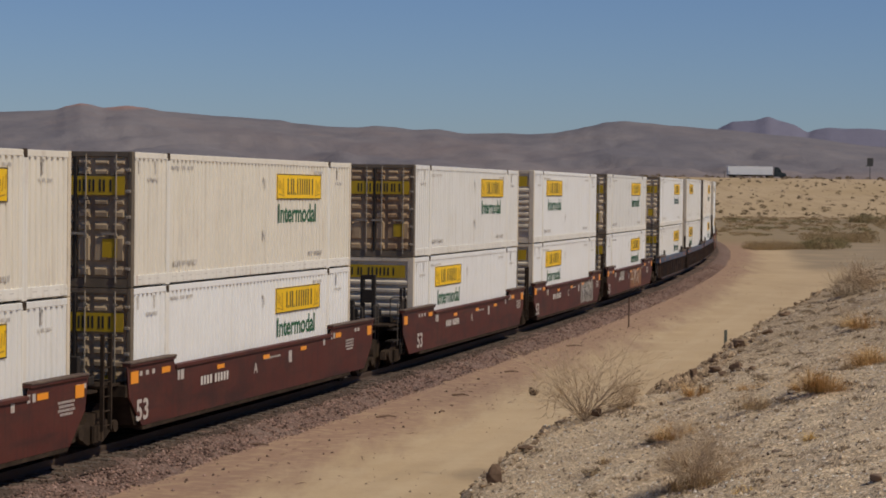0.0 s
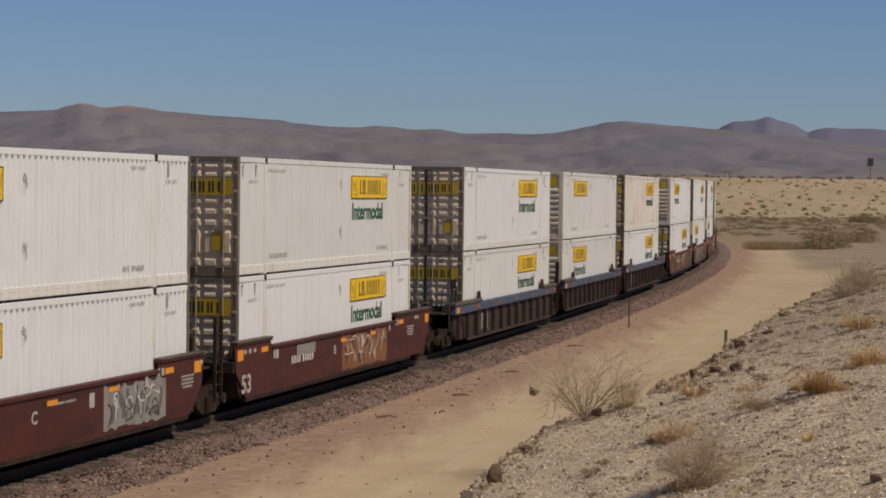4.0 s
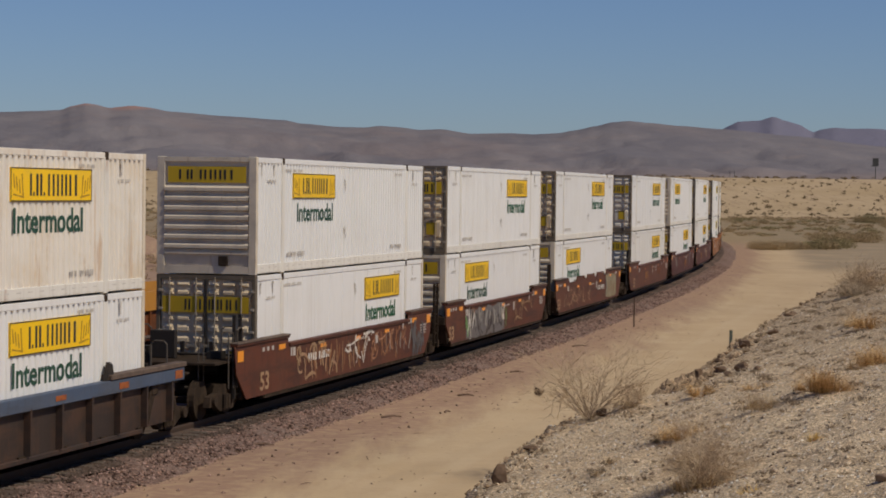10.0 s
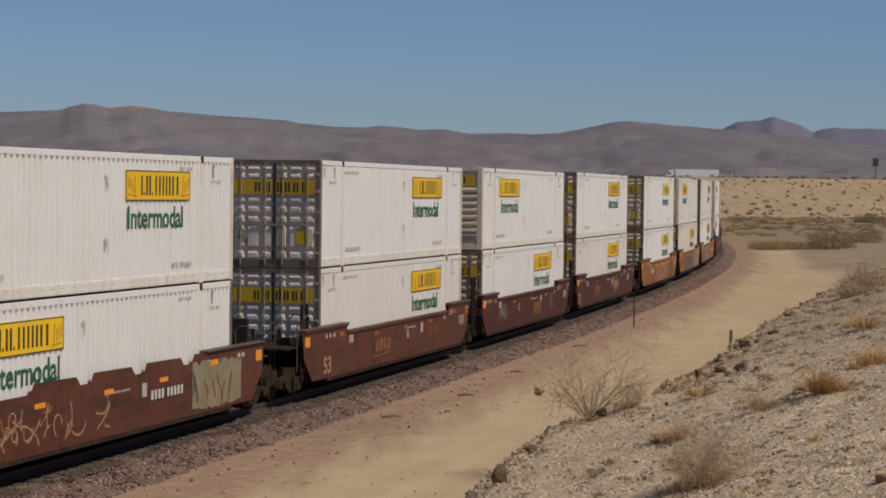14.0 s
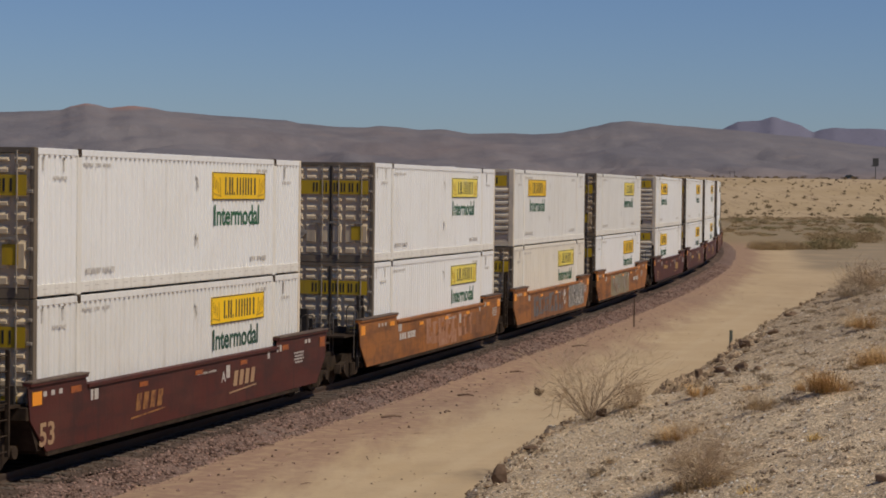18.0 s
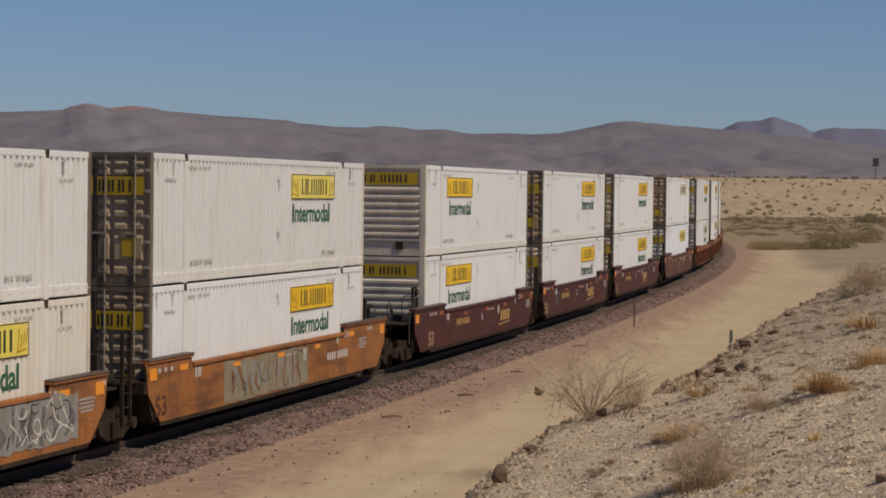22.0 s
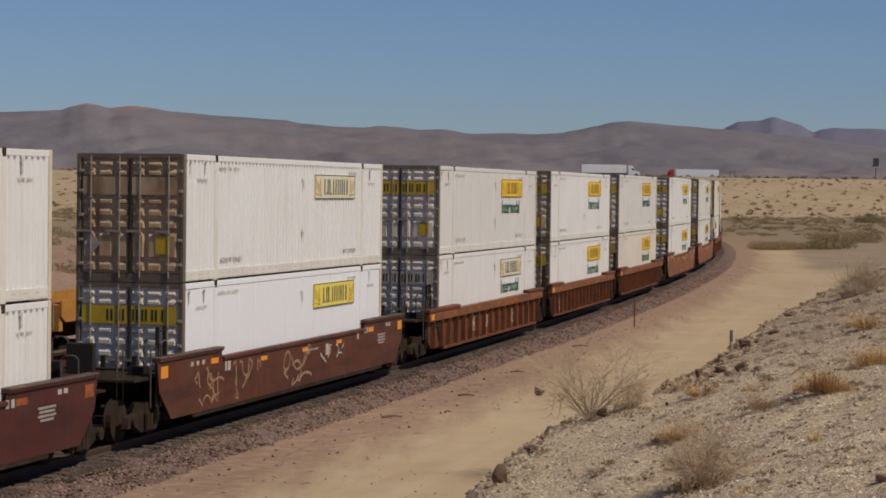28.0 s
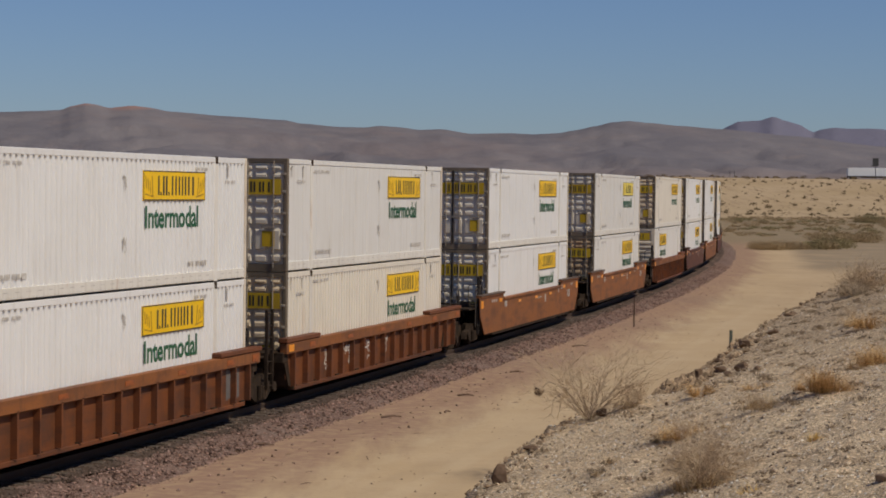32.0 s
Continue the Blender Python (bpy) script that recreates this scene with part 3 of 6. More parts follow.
def bogie_frame(bm, wide=1.0):
    for sy in (-1, 1):
        y0, y1 = sy * 1.0, sy * 1.16
        prism(bm, [(-1.15, 0.32), (-1.1, 0.56), (-0.55, 0.62), (-0.38, 0.80), (0.38, 0.80), (0.55, 0.62), (1.1, 0.56), (1.15, 0.32), (0.75, 0.34), (0.42, 0.18), (-0.42, 0.18), (-0.75, 0.34)], min(y0, y1), max(y0, y1))
        for k in (-0.2, 0.0, 0.2):
            rod(bm, (k, sy * 1.2, 0.24), (k, sy * 1.2, 0.56), 0.075, sides=8)
    box(bm, -0.2, 0.2, -1.15, 1.15, 0.56, 0.80, 0.02)


def wheel_set(bm):
    for sy in (-1, 1):
        a, b = sorted((sy * 0.70, sy * 0.84))
        cylinder_y(bm, 0, 0.46, a, b, 0.46, 22)
        a, b = sorted((sy * 0.68, sy * 0.71))
        cylinder_y(bm, 0, 0.46, a, b, 0.49, 22)
        a, b = sorted((sy * 1.0, sy * 1.24))
        cylinder_y(bm, 0, 0.46, a, b, 0.13, 12)
    cylinder_y(bm, 0, 0.46, -0.7, 0.7, 0.085, 10)


def add_bogie(parent, x):
    b = part("bogie", mesh_of("bogie", bogie_frame, GRIME), parent, (x, 0, -SINK))
    for dx in (-0.89, 0.89):
        part("wheel_set", mesh_of("wheel_set", wheel_set, GRIME), b, (dx, 0, 0))


def scribble(bm, rnd, width, height, stroke, n):
    """Sprayed scrawl: wandering strokes of flat ribbon in x, z that overlap one another."""
    for k in range(n * 2):
        p = Vector((-width / 2 + width * (k + rnd.random()) / (n * 2), 0, rnd.uniform(-0.4, 0.4) * height))
        a, bend, last = rnd.uniform(0, 6.283), rnd.uniform(-0.5, 0.5), None
        step = height * 0.11
        for i in range(rnd.randrange(9, 17)):
            bend += rnd.uniform(-0.28, 0.28)
            a += bend * 0.55
            q = p + Vector((math.cos(a), 0, math.sin(a))) * step
            if abs(q.z) > height / 2 or abs(q.x) > width / 2:
                a += 2.2
                continue
            d = (q - p).normalized()
            o = Vector((-d.z, 0, d.x)) * stroke * rnd.uniform(0.22, 0.42)
            c = (bm.verts.new(q - o), bm.verts.new(q + o))
            if last:
                bm.faces.new((last[0], c[0], c[1], last[1]))
            last, p = c, q
    bmesh.ops.recalc_face_normals(bm, faces=bm.faces[:])


def block_panel(bm, rnd, width, height):
    """A sprayed panel with a ragged outline."""
    top, bot = [], []
    n = 22
    for i in range(n + 1):
        x = -width / 2 + width * i / n
        top.append((x, height / 2 * rnd.uniform(0.72, 1.0)))
        bot.append((x, -height / 2 * rnd.uniform(0.82, 1.0)))
    a = [bm.verts.new((x, 0, z)) for x, z in top]
    b = [bm.verts.new((x, 0, z)) for x, z in bot]
    for i in range(n):
        bm.faces.new((b[i], b[i + 1], a[i + 1], a[i]))


def blobs(bm, rnd, width, height, size, n):
    """Filled sprayed shapes: bent bands and wedges, side by side and overlapping, some leaning."""
    for k in range(n):
        cx = -width / 2 + width * (k + rnd.uniform(0.2, 0.8)) / n
        cz = rnd.uniform(-0.22, 0.22) * height
        lean, tall, wide = rnd.uniform(-0.5, 0.5), height * rnd.uniform(0.22, 0.5), size * rnd.uniform(0.35, 1.0)
        last, m = None, 7
        for i in range(m + 1):
            t = i / m
            z = cz + tall * (2 * t - 1)
            if abs(z) > height / 2:
                z = math.copysign(height / 2, z)
            mid = cx + lean * size * (2 * t - 1) + wide * 0.7 * math.sin(3.5 * t + k)
            w = wide * (0.35 + 0.65 * math.sin(math.pi * (0.12 + 0.76 * t))) * rnd.uniform(0.7, 1.15)
            c = (bm.verts.new((mid - w / 2, 0, z)), bm.verts.new((mid + w / 2, 0, z)))
            if last:
                bm.faces.new((last[0], last[1], c[1], c[0]))
            last = c


def blocks(bm, rnd, width, height, size, n):
    """Broad faded letters as plain upright blocks with notches, side by side."""
    for k in range(n):
        cx = -width / 2 + width * (k + 0.5) / n
        w = width / n * rnd.uniform(0.55, 0.95)
        lo, hi = -height / 2 * rnd.uniform(0.6, 1.0), height / 2 * rnd.uniform(0.6, 1.0)
        lean = rnd.uniform(-0.12, 0.12)
        cut = rnd.uniform(0.25, 0.6)
        for a, b, c, d in ((-0.5, -0.5 + cut, lo, hi), (-0.5 + cut, 0.5, lo, lo + (hi - lo) * rnd.uniform(0.25, 0.5)), (-0.5 + cut, 0.5, hi - (hi - lo) * rnd.uniform(0.1, 0.35), hi)):
            bm.faces.new([bm.verts.new((cx + x * w + lean * z, 0, z)) for x, z in ((a, c), (b, c), (b, d), (a, d))])


def graffiti(car, items, seed, plane):
    rnd = random.Random(seed)
    for i, (kind, colour, x, w, h, z, stroke, n) in enumerate(items):
        mat = GRAFF[colour]
        y = plane - 0.004 - 0.002 * i
        if kind == "panel":
            me = mesh_of(("graffiti", seed, i), lambda b: block_panel(b, rnd, w, h), mat)
        elif kind == "blobs":
            me = mesh_of(("graffiti", seed, i), lambda b: blobs(b, rnd, w, h, stroke, n), mat)
        elif kind == "blocks":
            me = mesh_of(("graffiti", seed, i), lambda b: blocks(b, rnd, w, h, stroke, n), mat)
        else:
            me = mesh_of(("graffiti", seed, i), lambda b: scribble(b, rnd, w, h, stroke, n), mat)
        part("graffiti", me, car, (x, y, z), "sprayed " + colour + " paint")


def well_car(kind, paint, left, right, marks=(), graff=(), seed=0, label=""):
    """A double-stack well car. left, right: 'joint' (shared bogie) or 'coupler' at the ends -x and +x."""
    car = new("well_car")
    P = CAR[paint]
    for flip in (Matrix.Identity(4), FLIP):
        a, b = (REACH[left], REACH[right]) if flip is not FLIP else (REACH[right], REACH[left])
        if kind in ("smooth", "stepped"):
            part("side_plate", mesh_of(("side_plate", kind, a, b), lambda m: (smooth_side if kind == "smooth" else stepped_side)(m, a, b), P), car, flip)
            if kind == "smooth":
                part("side_flange", mesh_of(("side_flange", a, b), lambda m: side_flange(m, a, b), P), car, flip)
            part("bottom_sill", mesh_of("bottom_sill", bottom_sill, GRIME), car, flip)
            for turn, n in ((1, a), (-1, b)):
                part("end_ledge", mesh_of(("end_ledge", turn, n), lambda m: (end_ledge(m, n), bmesh.ops.transform(m, matrix=Matrix.Diagonal((turn, 1, 1, 1)), verts=m.verts[:])), LEDGE), car, flip)
        else:
            part("side_panel", mesh_of(("side_panel", a, b), lambda m: ribbed_panel(m, a, b), P), car, flip)
            for x in np.linspace(-a + 0.75, b - 0.75, 17 if paint == "tan" else 13):
                part("rib", mesh_of("rib", rib, P), car, flip @ Matrix.Translation((float(x), 0, 0)))
            part("top_chord", mesh_of(("top_chord", a, b), lambda m: top_chord(m, a, b), CAR["blue"] if paint == "black" else CAR["chord"]), car, flip)
            part("bottom_sill", mesh_of("bottom_sill", bottom_sill, P), car, flip)
            for sx in (-1, 1):
                if paint == "black":
                    part("guide_ear", mesh_of(("guide_ear", sx), lambda b: (guide_ear(b), bmesh.ops.transform(b, matrix=Matrix.Diagonal((sx, 1, 1, 1)), verts=b.verts[:])), BLACK), car, flip @ Matrix.Translation((sx * 5.9, 0, 0)))
                n = a if sx < 0 else b
                part("end_ledge", mesh_of(("chord_ledge", n), lambda m: box(m, -(n - 5.8) / 2, (n - 5.8) / 2, -SIDE_Y - 0.09, -SIDE_Y + 0.16, 1.47, 1.58, 0.015), LEDGE if paint == "black" else P), car, flip @ Matrix.Translation((sx * (n + 5.8) / 2, 0, 0)))
    part("well_floor", mesh_of("well_floor", well_floor, GRIME), car)
    for flip, end in ((Matrix.Identity(4), left), (FLIP, right)):
        reach = 9.63 if end == "joint" else 10.9
        part("end_platform", mesh_of(("end_platform", reach), lambda b: end_platform(b, reach), GRIME), car, flip)
        end_gear(car, flip, reach)
        for y in (-1.28, 0.9) if end == "coupler" else ():
            part("hand_rail", mesh_of("hand_rail", hand_rail, DULLSTEEL if end == "coupler" else GRIME), car, flip @ Matrix.Translation((-9.38, y, 1.2)))
        part("ladder", mesh_of("ladder", ladder, GRIME if end == "joint" else BLACK), car, flip @ Matrix.Translation((-9.62, -1.3, 0)))
        if end == "coupler":
            if seed < 105:
                part("brake_stand", mesh_of("brake_stand", brake_stand, BLACK), car, flip)
            for x, y, n in ((-9.55, -1.36, 1.35), (-10.0, -1.30, 1.25), (-10.55, -0.75, 1.2)):
                part("grab_iron", mesh_of(("grab_iron", n), lambda b: grab_iron(b, n), DULLSTEEL), car, flip @ Matrix.Translation((x, y, 0.62)))
            part("coupler", mesh_of("coupler", lambda b: (box(b, -11.55, -10.85, -0.13, 0.13, 0.75, 1.0, 0.04), box(b, -11.6, -11.3, -0.2, 0.24, 0.7, 1.04, 0.06)), GRIME), car, flip)
            x = -9.75
        else:
            x = -9.63
        if end == "coupler" or flip is not FLIP:
            add_bogie(car, x if flip is not FLIP else -x)
    # reflectors and small print
    dull = paint in ("tan", "black") or any(m[0] == "emblem" for m in marks)
    for flip in (Matrix.Identity(4),):
        y = -SIDE_Y - (0.004 if kind in ("smooth", "stepped") else 0.064)
        zt = 1.36 if kind in ("smooth", "stepped") else 1.32
        for x, z, w, h in ((-REACH[left] + 0.4, zt, 0.42, 0.26), (REACH[right] - 0.4, zt, 0.42, 0.26), (-6.4, zt + 0.04, 0.50, 0.13), (-2.9, zt - 0.14, 0.48, 0.10), (0.4, zt - 0.14, 0.48, 0.10), (3.4, zt - 0.12, 0.48, 0.10), (6.5, zt + 0.04, 0.50, 0.13)):
            if kind == "ribbed":
                h, z = min(h, 0.18), 1.32
            part("reflector", mesh_of(("reflector", w, h), lambda b: box(b, -w / 2, w / 2, -0.006, 0, -h / 2, h / 2), DIMREFLECTOR if dull and (w > 0.42 or x > 0) else REFLECTOR), car, flip @ Matrix.Translation((x, y, z)))
        if kind != "ribbed":
            for x, z, ws, h in ((-7.5, 1.42, (0.16, 0.2, 0.16, 0.2, 0.16), 0.10), (-5.5, 1.22, (0.12, 0.06, 0.2), 0.22), (0.9, 1.18, (0.7, 0.05, 0.5), 0.05), (2.3, 1.1, (0.25,), 0.3),
                                (6.0, 1.4, (0.14, 0.1, 0.14), 0.16), (7.6, 1.2, (0.8,), 0.05), (7.6, 1.12, (0.7,), 0.05), (7.6, 1.04, (0.8,), 0.05), (7.6, 0.96, (0.6,), 0.05), (8.3, 1.45, (0.18, 0.1, 0.18), 0.1), (5.2, 1.3, (0.16,), 0.2)):
                part("small_print", mesh_of(("car_print", ws, h), lambda b: print_bars(b, ws, h), MARKWHITE), car, flip @ Matrix.Translation((x, y, z)))
    for what, x, z, size, mat in marks:
        y = -SIDE_Y - (0.006 if kind in ("smooth", "stepped") else 0.07)
        if what == "number":      # road number, as bars
            ws = (0.12, 0.08, 0.12, 0.08, 0.12, 0.08, 0.12, 0.20, 0.12, 0.08, 0.12, 0.08, 0.12, 0.08, 0.12, 0.08, 0.12)
            part("road_number", mesh_of("road_number", lambda b: print_bars(b, ws, 0.20), mat), car, (x, y, z))
        elif what == "emblem":    # the owner's mark, as a plain shape
            part("emblem", mesh_of("emblem", emblem, mat), car, (x, y, z))
        else:
            part("lettering", text_mesh(what, size, mat, 1.2), car, (x, y, z))
    graffiti(car, graff, seed, -SIDE_Y + 0.08 if kind == "ribbed" else -SIDE_Y)
    return tagged(car, label, "rail car", "well cars of the train")


def emblem(bm):
    for i in range(4):
        x = -0.75 + i * 0.40
        prism(bm, [(x, -0.18), (x + 0.26, -0.18), (x + 0.36, 0.18), (x + 0.10, 0.18)], -0.003, 0)
    prism(bm, [(-1.0, -0.34), (0.9, -0.26), (0.9, -0.23), (-1.0, -0.30)], -0.003, 0)


# order along the train: name of kind, paint, near end, far end, upper and lower container (facing, style, white, door, sign, words), marks, graffiti
M53 = ("53", -7.75, 0.62, 0.62, GRAFF["cream"])
NUMBERWHITE = material("white_number_paint", (0.62, 0.59, 0.54), 0.55, spots=((6.0, 0.5, 0.7, (0.40, 0.30, 0.26), 0.5),))
NUM = ("number", -3.3, 0.98, 0.3, NUMBERWHITE)
LA = ("A", -0.4, 0.98, 0.34, MARKWHITE)
LC = ("C", -0.4, 0.98, 0.34, MARKWHITE)
LB = ("B", -0.4, 0.98, 0.34, MARKWHITE)
EMB = ("emblem", 3.4, 0.86, 0.4, GRAFF["bright"])
GOLD53 = ("53", -7.75, 0.62, 0.62, GRAFF["cream"])
LONG = ("line", "cream", -3.0, 7.0, 0.8, 0.85, 0.07, 9)
NUMG = ("number", -3.3, 0.98, 0.3, GRAFF["bright"])
W53 = ("53", -7.75, 0.62, 0.62, MARKWHITE)
TRAIN = []


def add_car(*spec):
    """s at 0 s, kind, paint, near end, far end, upper and lower container, marks, graffiti."""
    TRAIN.append(spec)


add_car(51.76, "smooth", "maroon", "joint", "joint", "D fluted cream grey yellow green", "D fluted plain grey yellow green", (W53, NUM, LC), ())
add_car(71.03, "smooth", "maroon", "joint", "coupler", "D fluted cream dark yellow green", "D fluted clean dark yellow green", (W53, NUM, LA), ())
add_car(94.21, "smooth", "maroon", "coupler", "joint", "D fluted plain brown yellow green", "N fluted clean silver yellow green", (W53, NUM, LA), ())
add_car(113.45, "smooth", "maroon", "joint", "joint", "N fluted clean silver yellow green", "N fluted clean silver yellow green", (W53, NUM, LC), (("panel", "silver", 4.6, 3.4, 1.0, 0.86, 0, 0), ("blobs", "grey", 4.6, 3.0, 0.9, 0.86, 0.34, 6), ("line", "white", 4.6, 2.8, 0.7, 0.9, 0.06, 4), ("line", "dark", 4.6, 3.0, 0.8, 0.86, 0.05, 4)))
add_car(132.78, "smooth", "maroon", "joint", "coupler", "D smooth plain grey yellow green", "D smooth clean grey yellow green", (W53, NUM, LB), (("panel", "brown", 2.6, 4.6, 1.05, 0.85, 0, 0), ("blobs", "dark", 2.6, 4.2, 0.8, 0.85, 0.24, 7), ("blobs", "cream", 2.6, 4.2, 0.8, 0.88, 0.3, 7), ("line", "white", 2.6, 4.4, 0.95, 0.86, 0.05, 4), ("panel", "silver", -3.0, 1.6, 0.3, 1.2, 0, 0)))
add_car(155.98, "ribbed", "black", "coupler", "joint", "D fluted clean grey yellow dark", "D fluted plain grey yellow dark", (), (("panel", "silver", -4.7, 1.1, 0.7, 0.78, 0, 0),))
add_car(175.26, "ribbed", "black", "joint", "joint", "N fluted plain silver yellow none", "N fluted plain silver yellow green", (), ())
add_car(194.32, "ribbed", "black", "joint", "coupler", "D fluted rusty brown yellow dark", "D fluted clean grey yellow dark", (), (("panel", "silver", -4.7, 1.1, 0.7, 0.78, 0, 0),))
add_car(217.58, "smooth", "rust", "coupler", "joint", "N fluted clean silver yellow dark", "D smooth clean grey yellow green", (GOLD53, NUM, LA), (("blobs", "brown", 0.4, 10.0, 0.9, 0.82, 0.24, 18), ("blobs", "cream", -1.8, 6.0, 0.9, 0.85, 0.15, 12), ("blobs", "silver", 4.6, 3.0, 0.7, 0.85, 0.12, 6), ("line", "cream", -3.6, 4.0, 1.0, 0.85, 0.13, 5), ("line", "white", 0.6, 3.0, 0.9, 0.9, 0.09, 4), ("line", "pink", 3.6, 4.0, 0.8, 0.9, 0.08, 5), ("blobs", "blue", 6.9, 1.4, 1.1, 0.85, 0.34, 9), ("line", "grey", 6.9, 1.2, 0.8, 0.85, 0.05, 3)))
add_car(236.68, "smooth", "rust", "joint", "joint", "D fluted clean grey yellow green", "N fluted clean silver yellow dark", (GOLD53,), (("panel", "grey", -2.5, 6.2, 1.1, 0.82, 0, 0), ("blobs", "dark", -2.3, 5.6, 1.0, 0.80, 0.42, 11), ("blobs", "silver", -2.2, 5.6, 0.7, 0.95, 0.34, 10), ("blobs", "grey", -2.0, 5.2, 0.9, 0.75, 0.26, 9), ("blobs", "green", -5.5, 0.5, 0.8, 0.80, 0.26, 3), ("blobs", "white", -4.9, 0.9, 1.1, 0.82, 0.17, 5), ("blobs", "brown", -4.7, 0.7, 0.3, 1.25, 0.3, 2), ("blobs", "white", 0.25, 0.7, 0.75, 1.0, 0.22, 4), ("blobs", "dark", 0.2, 0.6, 0.5, 0.95, 0.10, 3), ("blobs", "green", 0.85, 0.4, 0.9, 0.85, 0.14, 3), ("line", "cream", 3.8, 3.8, 0.8, 0.85, 0.07, 5)))
add_car(256.04, "stepped", "rust", "joint", "coupler", "D fluted clean grey yellow green", "N fluted clean silver yellow green", (GOLD53, ("number", 3.6, 0.95, 0.3, NUMBERWHITE)), (("line", "pink", -3.6, 2.6, 0.7, 0.9, 0.06, 4), LONG, ("panel", "olive", 6.7, 3.2, 1.16, 0.92, 0, 0), ("blobs", "blue", 5.2, 0.4, 0.8, 0.95, 0.2, 2), ("line", "silver", 6.9, 2.4, 0.4, 1.3, 0.03, 4), ("blobs", "brown", 6.8, 2.2, 0.8, 0.75, 0.22, 5)))
add_car(279.02, "smooth", "rust", "coupler", "joint", "D smooth clean silver yellow green", "D smooth plain silver yellow green", (GOLD53, ("emblem", -2.2, 0.86, 0.4, GRAFF["gold"]), ("B", 0.6, 0.98, 0.34, MARKWHITE), ("emblem", 3.6, 0.9, 0.4, CAR["tan"])), ())
add_car(298.28, "smooth", "maroon", "joint", "joint", "N fluted clean silver yellow green", "D fluted clean grey yellow green", (("emblem", 1.6, 0.84, 0.4, GRAFF["gold"]), ("C", -2.0, 0.98, 0.34, MARKWHITE)), (("blobs", "blue", 4.6, 0.9, 0.8, 0.9, 0.3, 4), ("blobs", "grey", -5.0, 1.4, 0.6, 0.9, 0.3, 6), ("line", "silver", -5.0, 1.3, 0.5, 0.9, 0.04, 3)))
add_car(317.43, "smooth", "maroon", "joint", "coupler", "D fluted clean grey yellow green", "D fluted plain grey yellow dark", (("emblem", -2.6, 0.86, 0.4, GRAFF["gold"]), ("emblem", 3.4, 0.9, 0.4, GRAFF["cream"]), GOLD53, ("A", 2.0, 0.98, 0.34, MARKWHITE)), ())
add_car(340.41, "smooth", "orange", "coupler", "joint", "D fluted clean grey faded green", "D fluted clean grey faded green", (("number", -4.6, 0.95, 0.3, NUMBERWHITE),), (("blocks", "pink", 1.0, 6.8, 1.05, 0.86, 0, 8), ("blocks", "brown", 4.6, 4.4, 0.9, 0.85, 0, 6), ("blobs", "pink", -0.6, 3.6, 0.7, 0.8, 0.35, 7)))
add_car(359.89, "smooth", "orange", "joint", "joint", "N fluted plain silver yellow green", "D fluted cream grey faded green", (), (("panel", "brown", -1.3, 7.6, 1.12, 0.82, 0, 0), ("blocks", "grey", -1.3, 6.6, 0.9, 0.82, 0, 6), ("blobs", "brown", -1.3, 6.8, 0.95, 0.82, 0.3, 10), ("blobs", "dark", -1.3, 6.4, 0.9, 0.82, 0.12, 9), ("line", "white", 2.3, 0.6, 0.5, 0.9, 0.10, 2), ("panel", "silver", 5.2, 3.9, 1.05, 0.93, 0, 0), ("blobs", "grey", 5.2, 3.5, 0.9, 0.92, 0.26, 7), ("line", "white", 5.2, 3.6, 0.9, 0.93, 0.06, 5), ("line", "dark", 5.2, 3.6, 0.8, 0.92, 0.04, 4)))
add_car(379.19, "smooth", "orange", "joint", "coupler", "D fluted plain dark faded green", "D fluted clean dark yellow green", (("number", 5.2, 0.9, 0.3, NUMBERWHITE), ("53", -7.75, 0.62, 0.6, CAR["rust"])), (("panel", "olive", -0.6, 6.4, 1.1, 0.83, 0, 0), ("blobs", "silver", -0.6, 5.8, 0.95, 0.83, 0.36, 11), ("blobs", "brown", -0.6, 5.8, 0.9, 0.83, 0.22, 9), ("line", "dark", -0.6, 6.0, 0.9, 0.83, 0.03, 4)))
add_car(402.37, "smooth", "maroon", "coupler", "joint", "N fluted clean silver yellow green", "N fluted clean silver yellow green", (M53, NUMG, LA, EMB), ())
add_car(421.60, "smooth", "maroon", "joint", "joint", "D fluted clean brown yellow dark", "D fluted clean grey yellow dark", (M53, NUMG, LC, EMB), (("line", "grey", -5.4, 1.4, 0.8, 0.9, 0.09, 3),))
add_car(440.84, "smooth", "maroon", "joint", "coupler", "D fluted clean grey yellow green", "D fluted clean grey yellow green", (M53, NUMG, LB, EMB), ())
add_car(463.95, "smooth", "rust", "coupler", "coupler", "D fluted clean brown pale none", "D smooth cool silver faded none", (), (("line", "cream", -5.4, 4.6, 0.9, 0.85, 0.08, 6), ("line", "cream", -0.2, 2.4, 1.0, 0.85, 0.10, 4), ("line", "white", 2.8, 2.2, 0.5, 1.0, 0.06, 3)))
add_car(486.90, "ribbed", "tan", "coupler", "joint", "D smooth plain silver yellow green", "D smooth clean silver pale green", (), (("line", "white", -3.0, 0.8, 0.7, 0.75, 0.06, 3), ("line", "white", -1.2, 0.7, 0.5, 0.8, 0.06, 3), ("line", "white", 3.2, 0.7, 0.6, 0.78, 0.06, 3)))
add_car(506.10, "ribbed", "tan", "joint", "joint", "D fluted clean grey yellow green", "D fluted clean grey yellow green", (), (("line", "white", -6.3, 0.8, 0.9, 0.78, 0.06, 3), ("panel", "grey", 7.0, 0.9, 0.8, 0.8, 0, 0)))
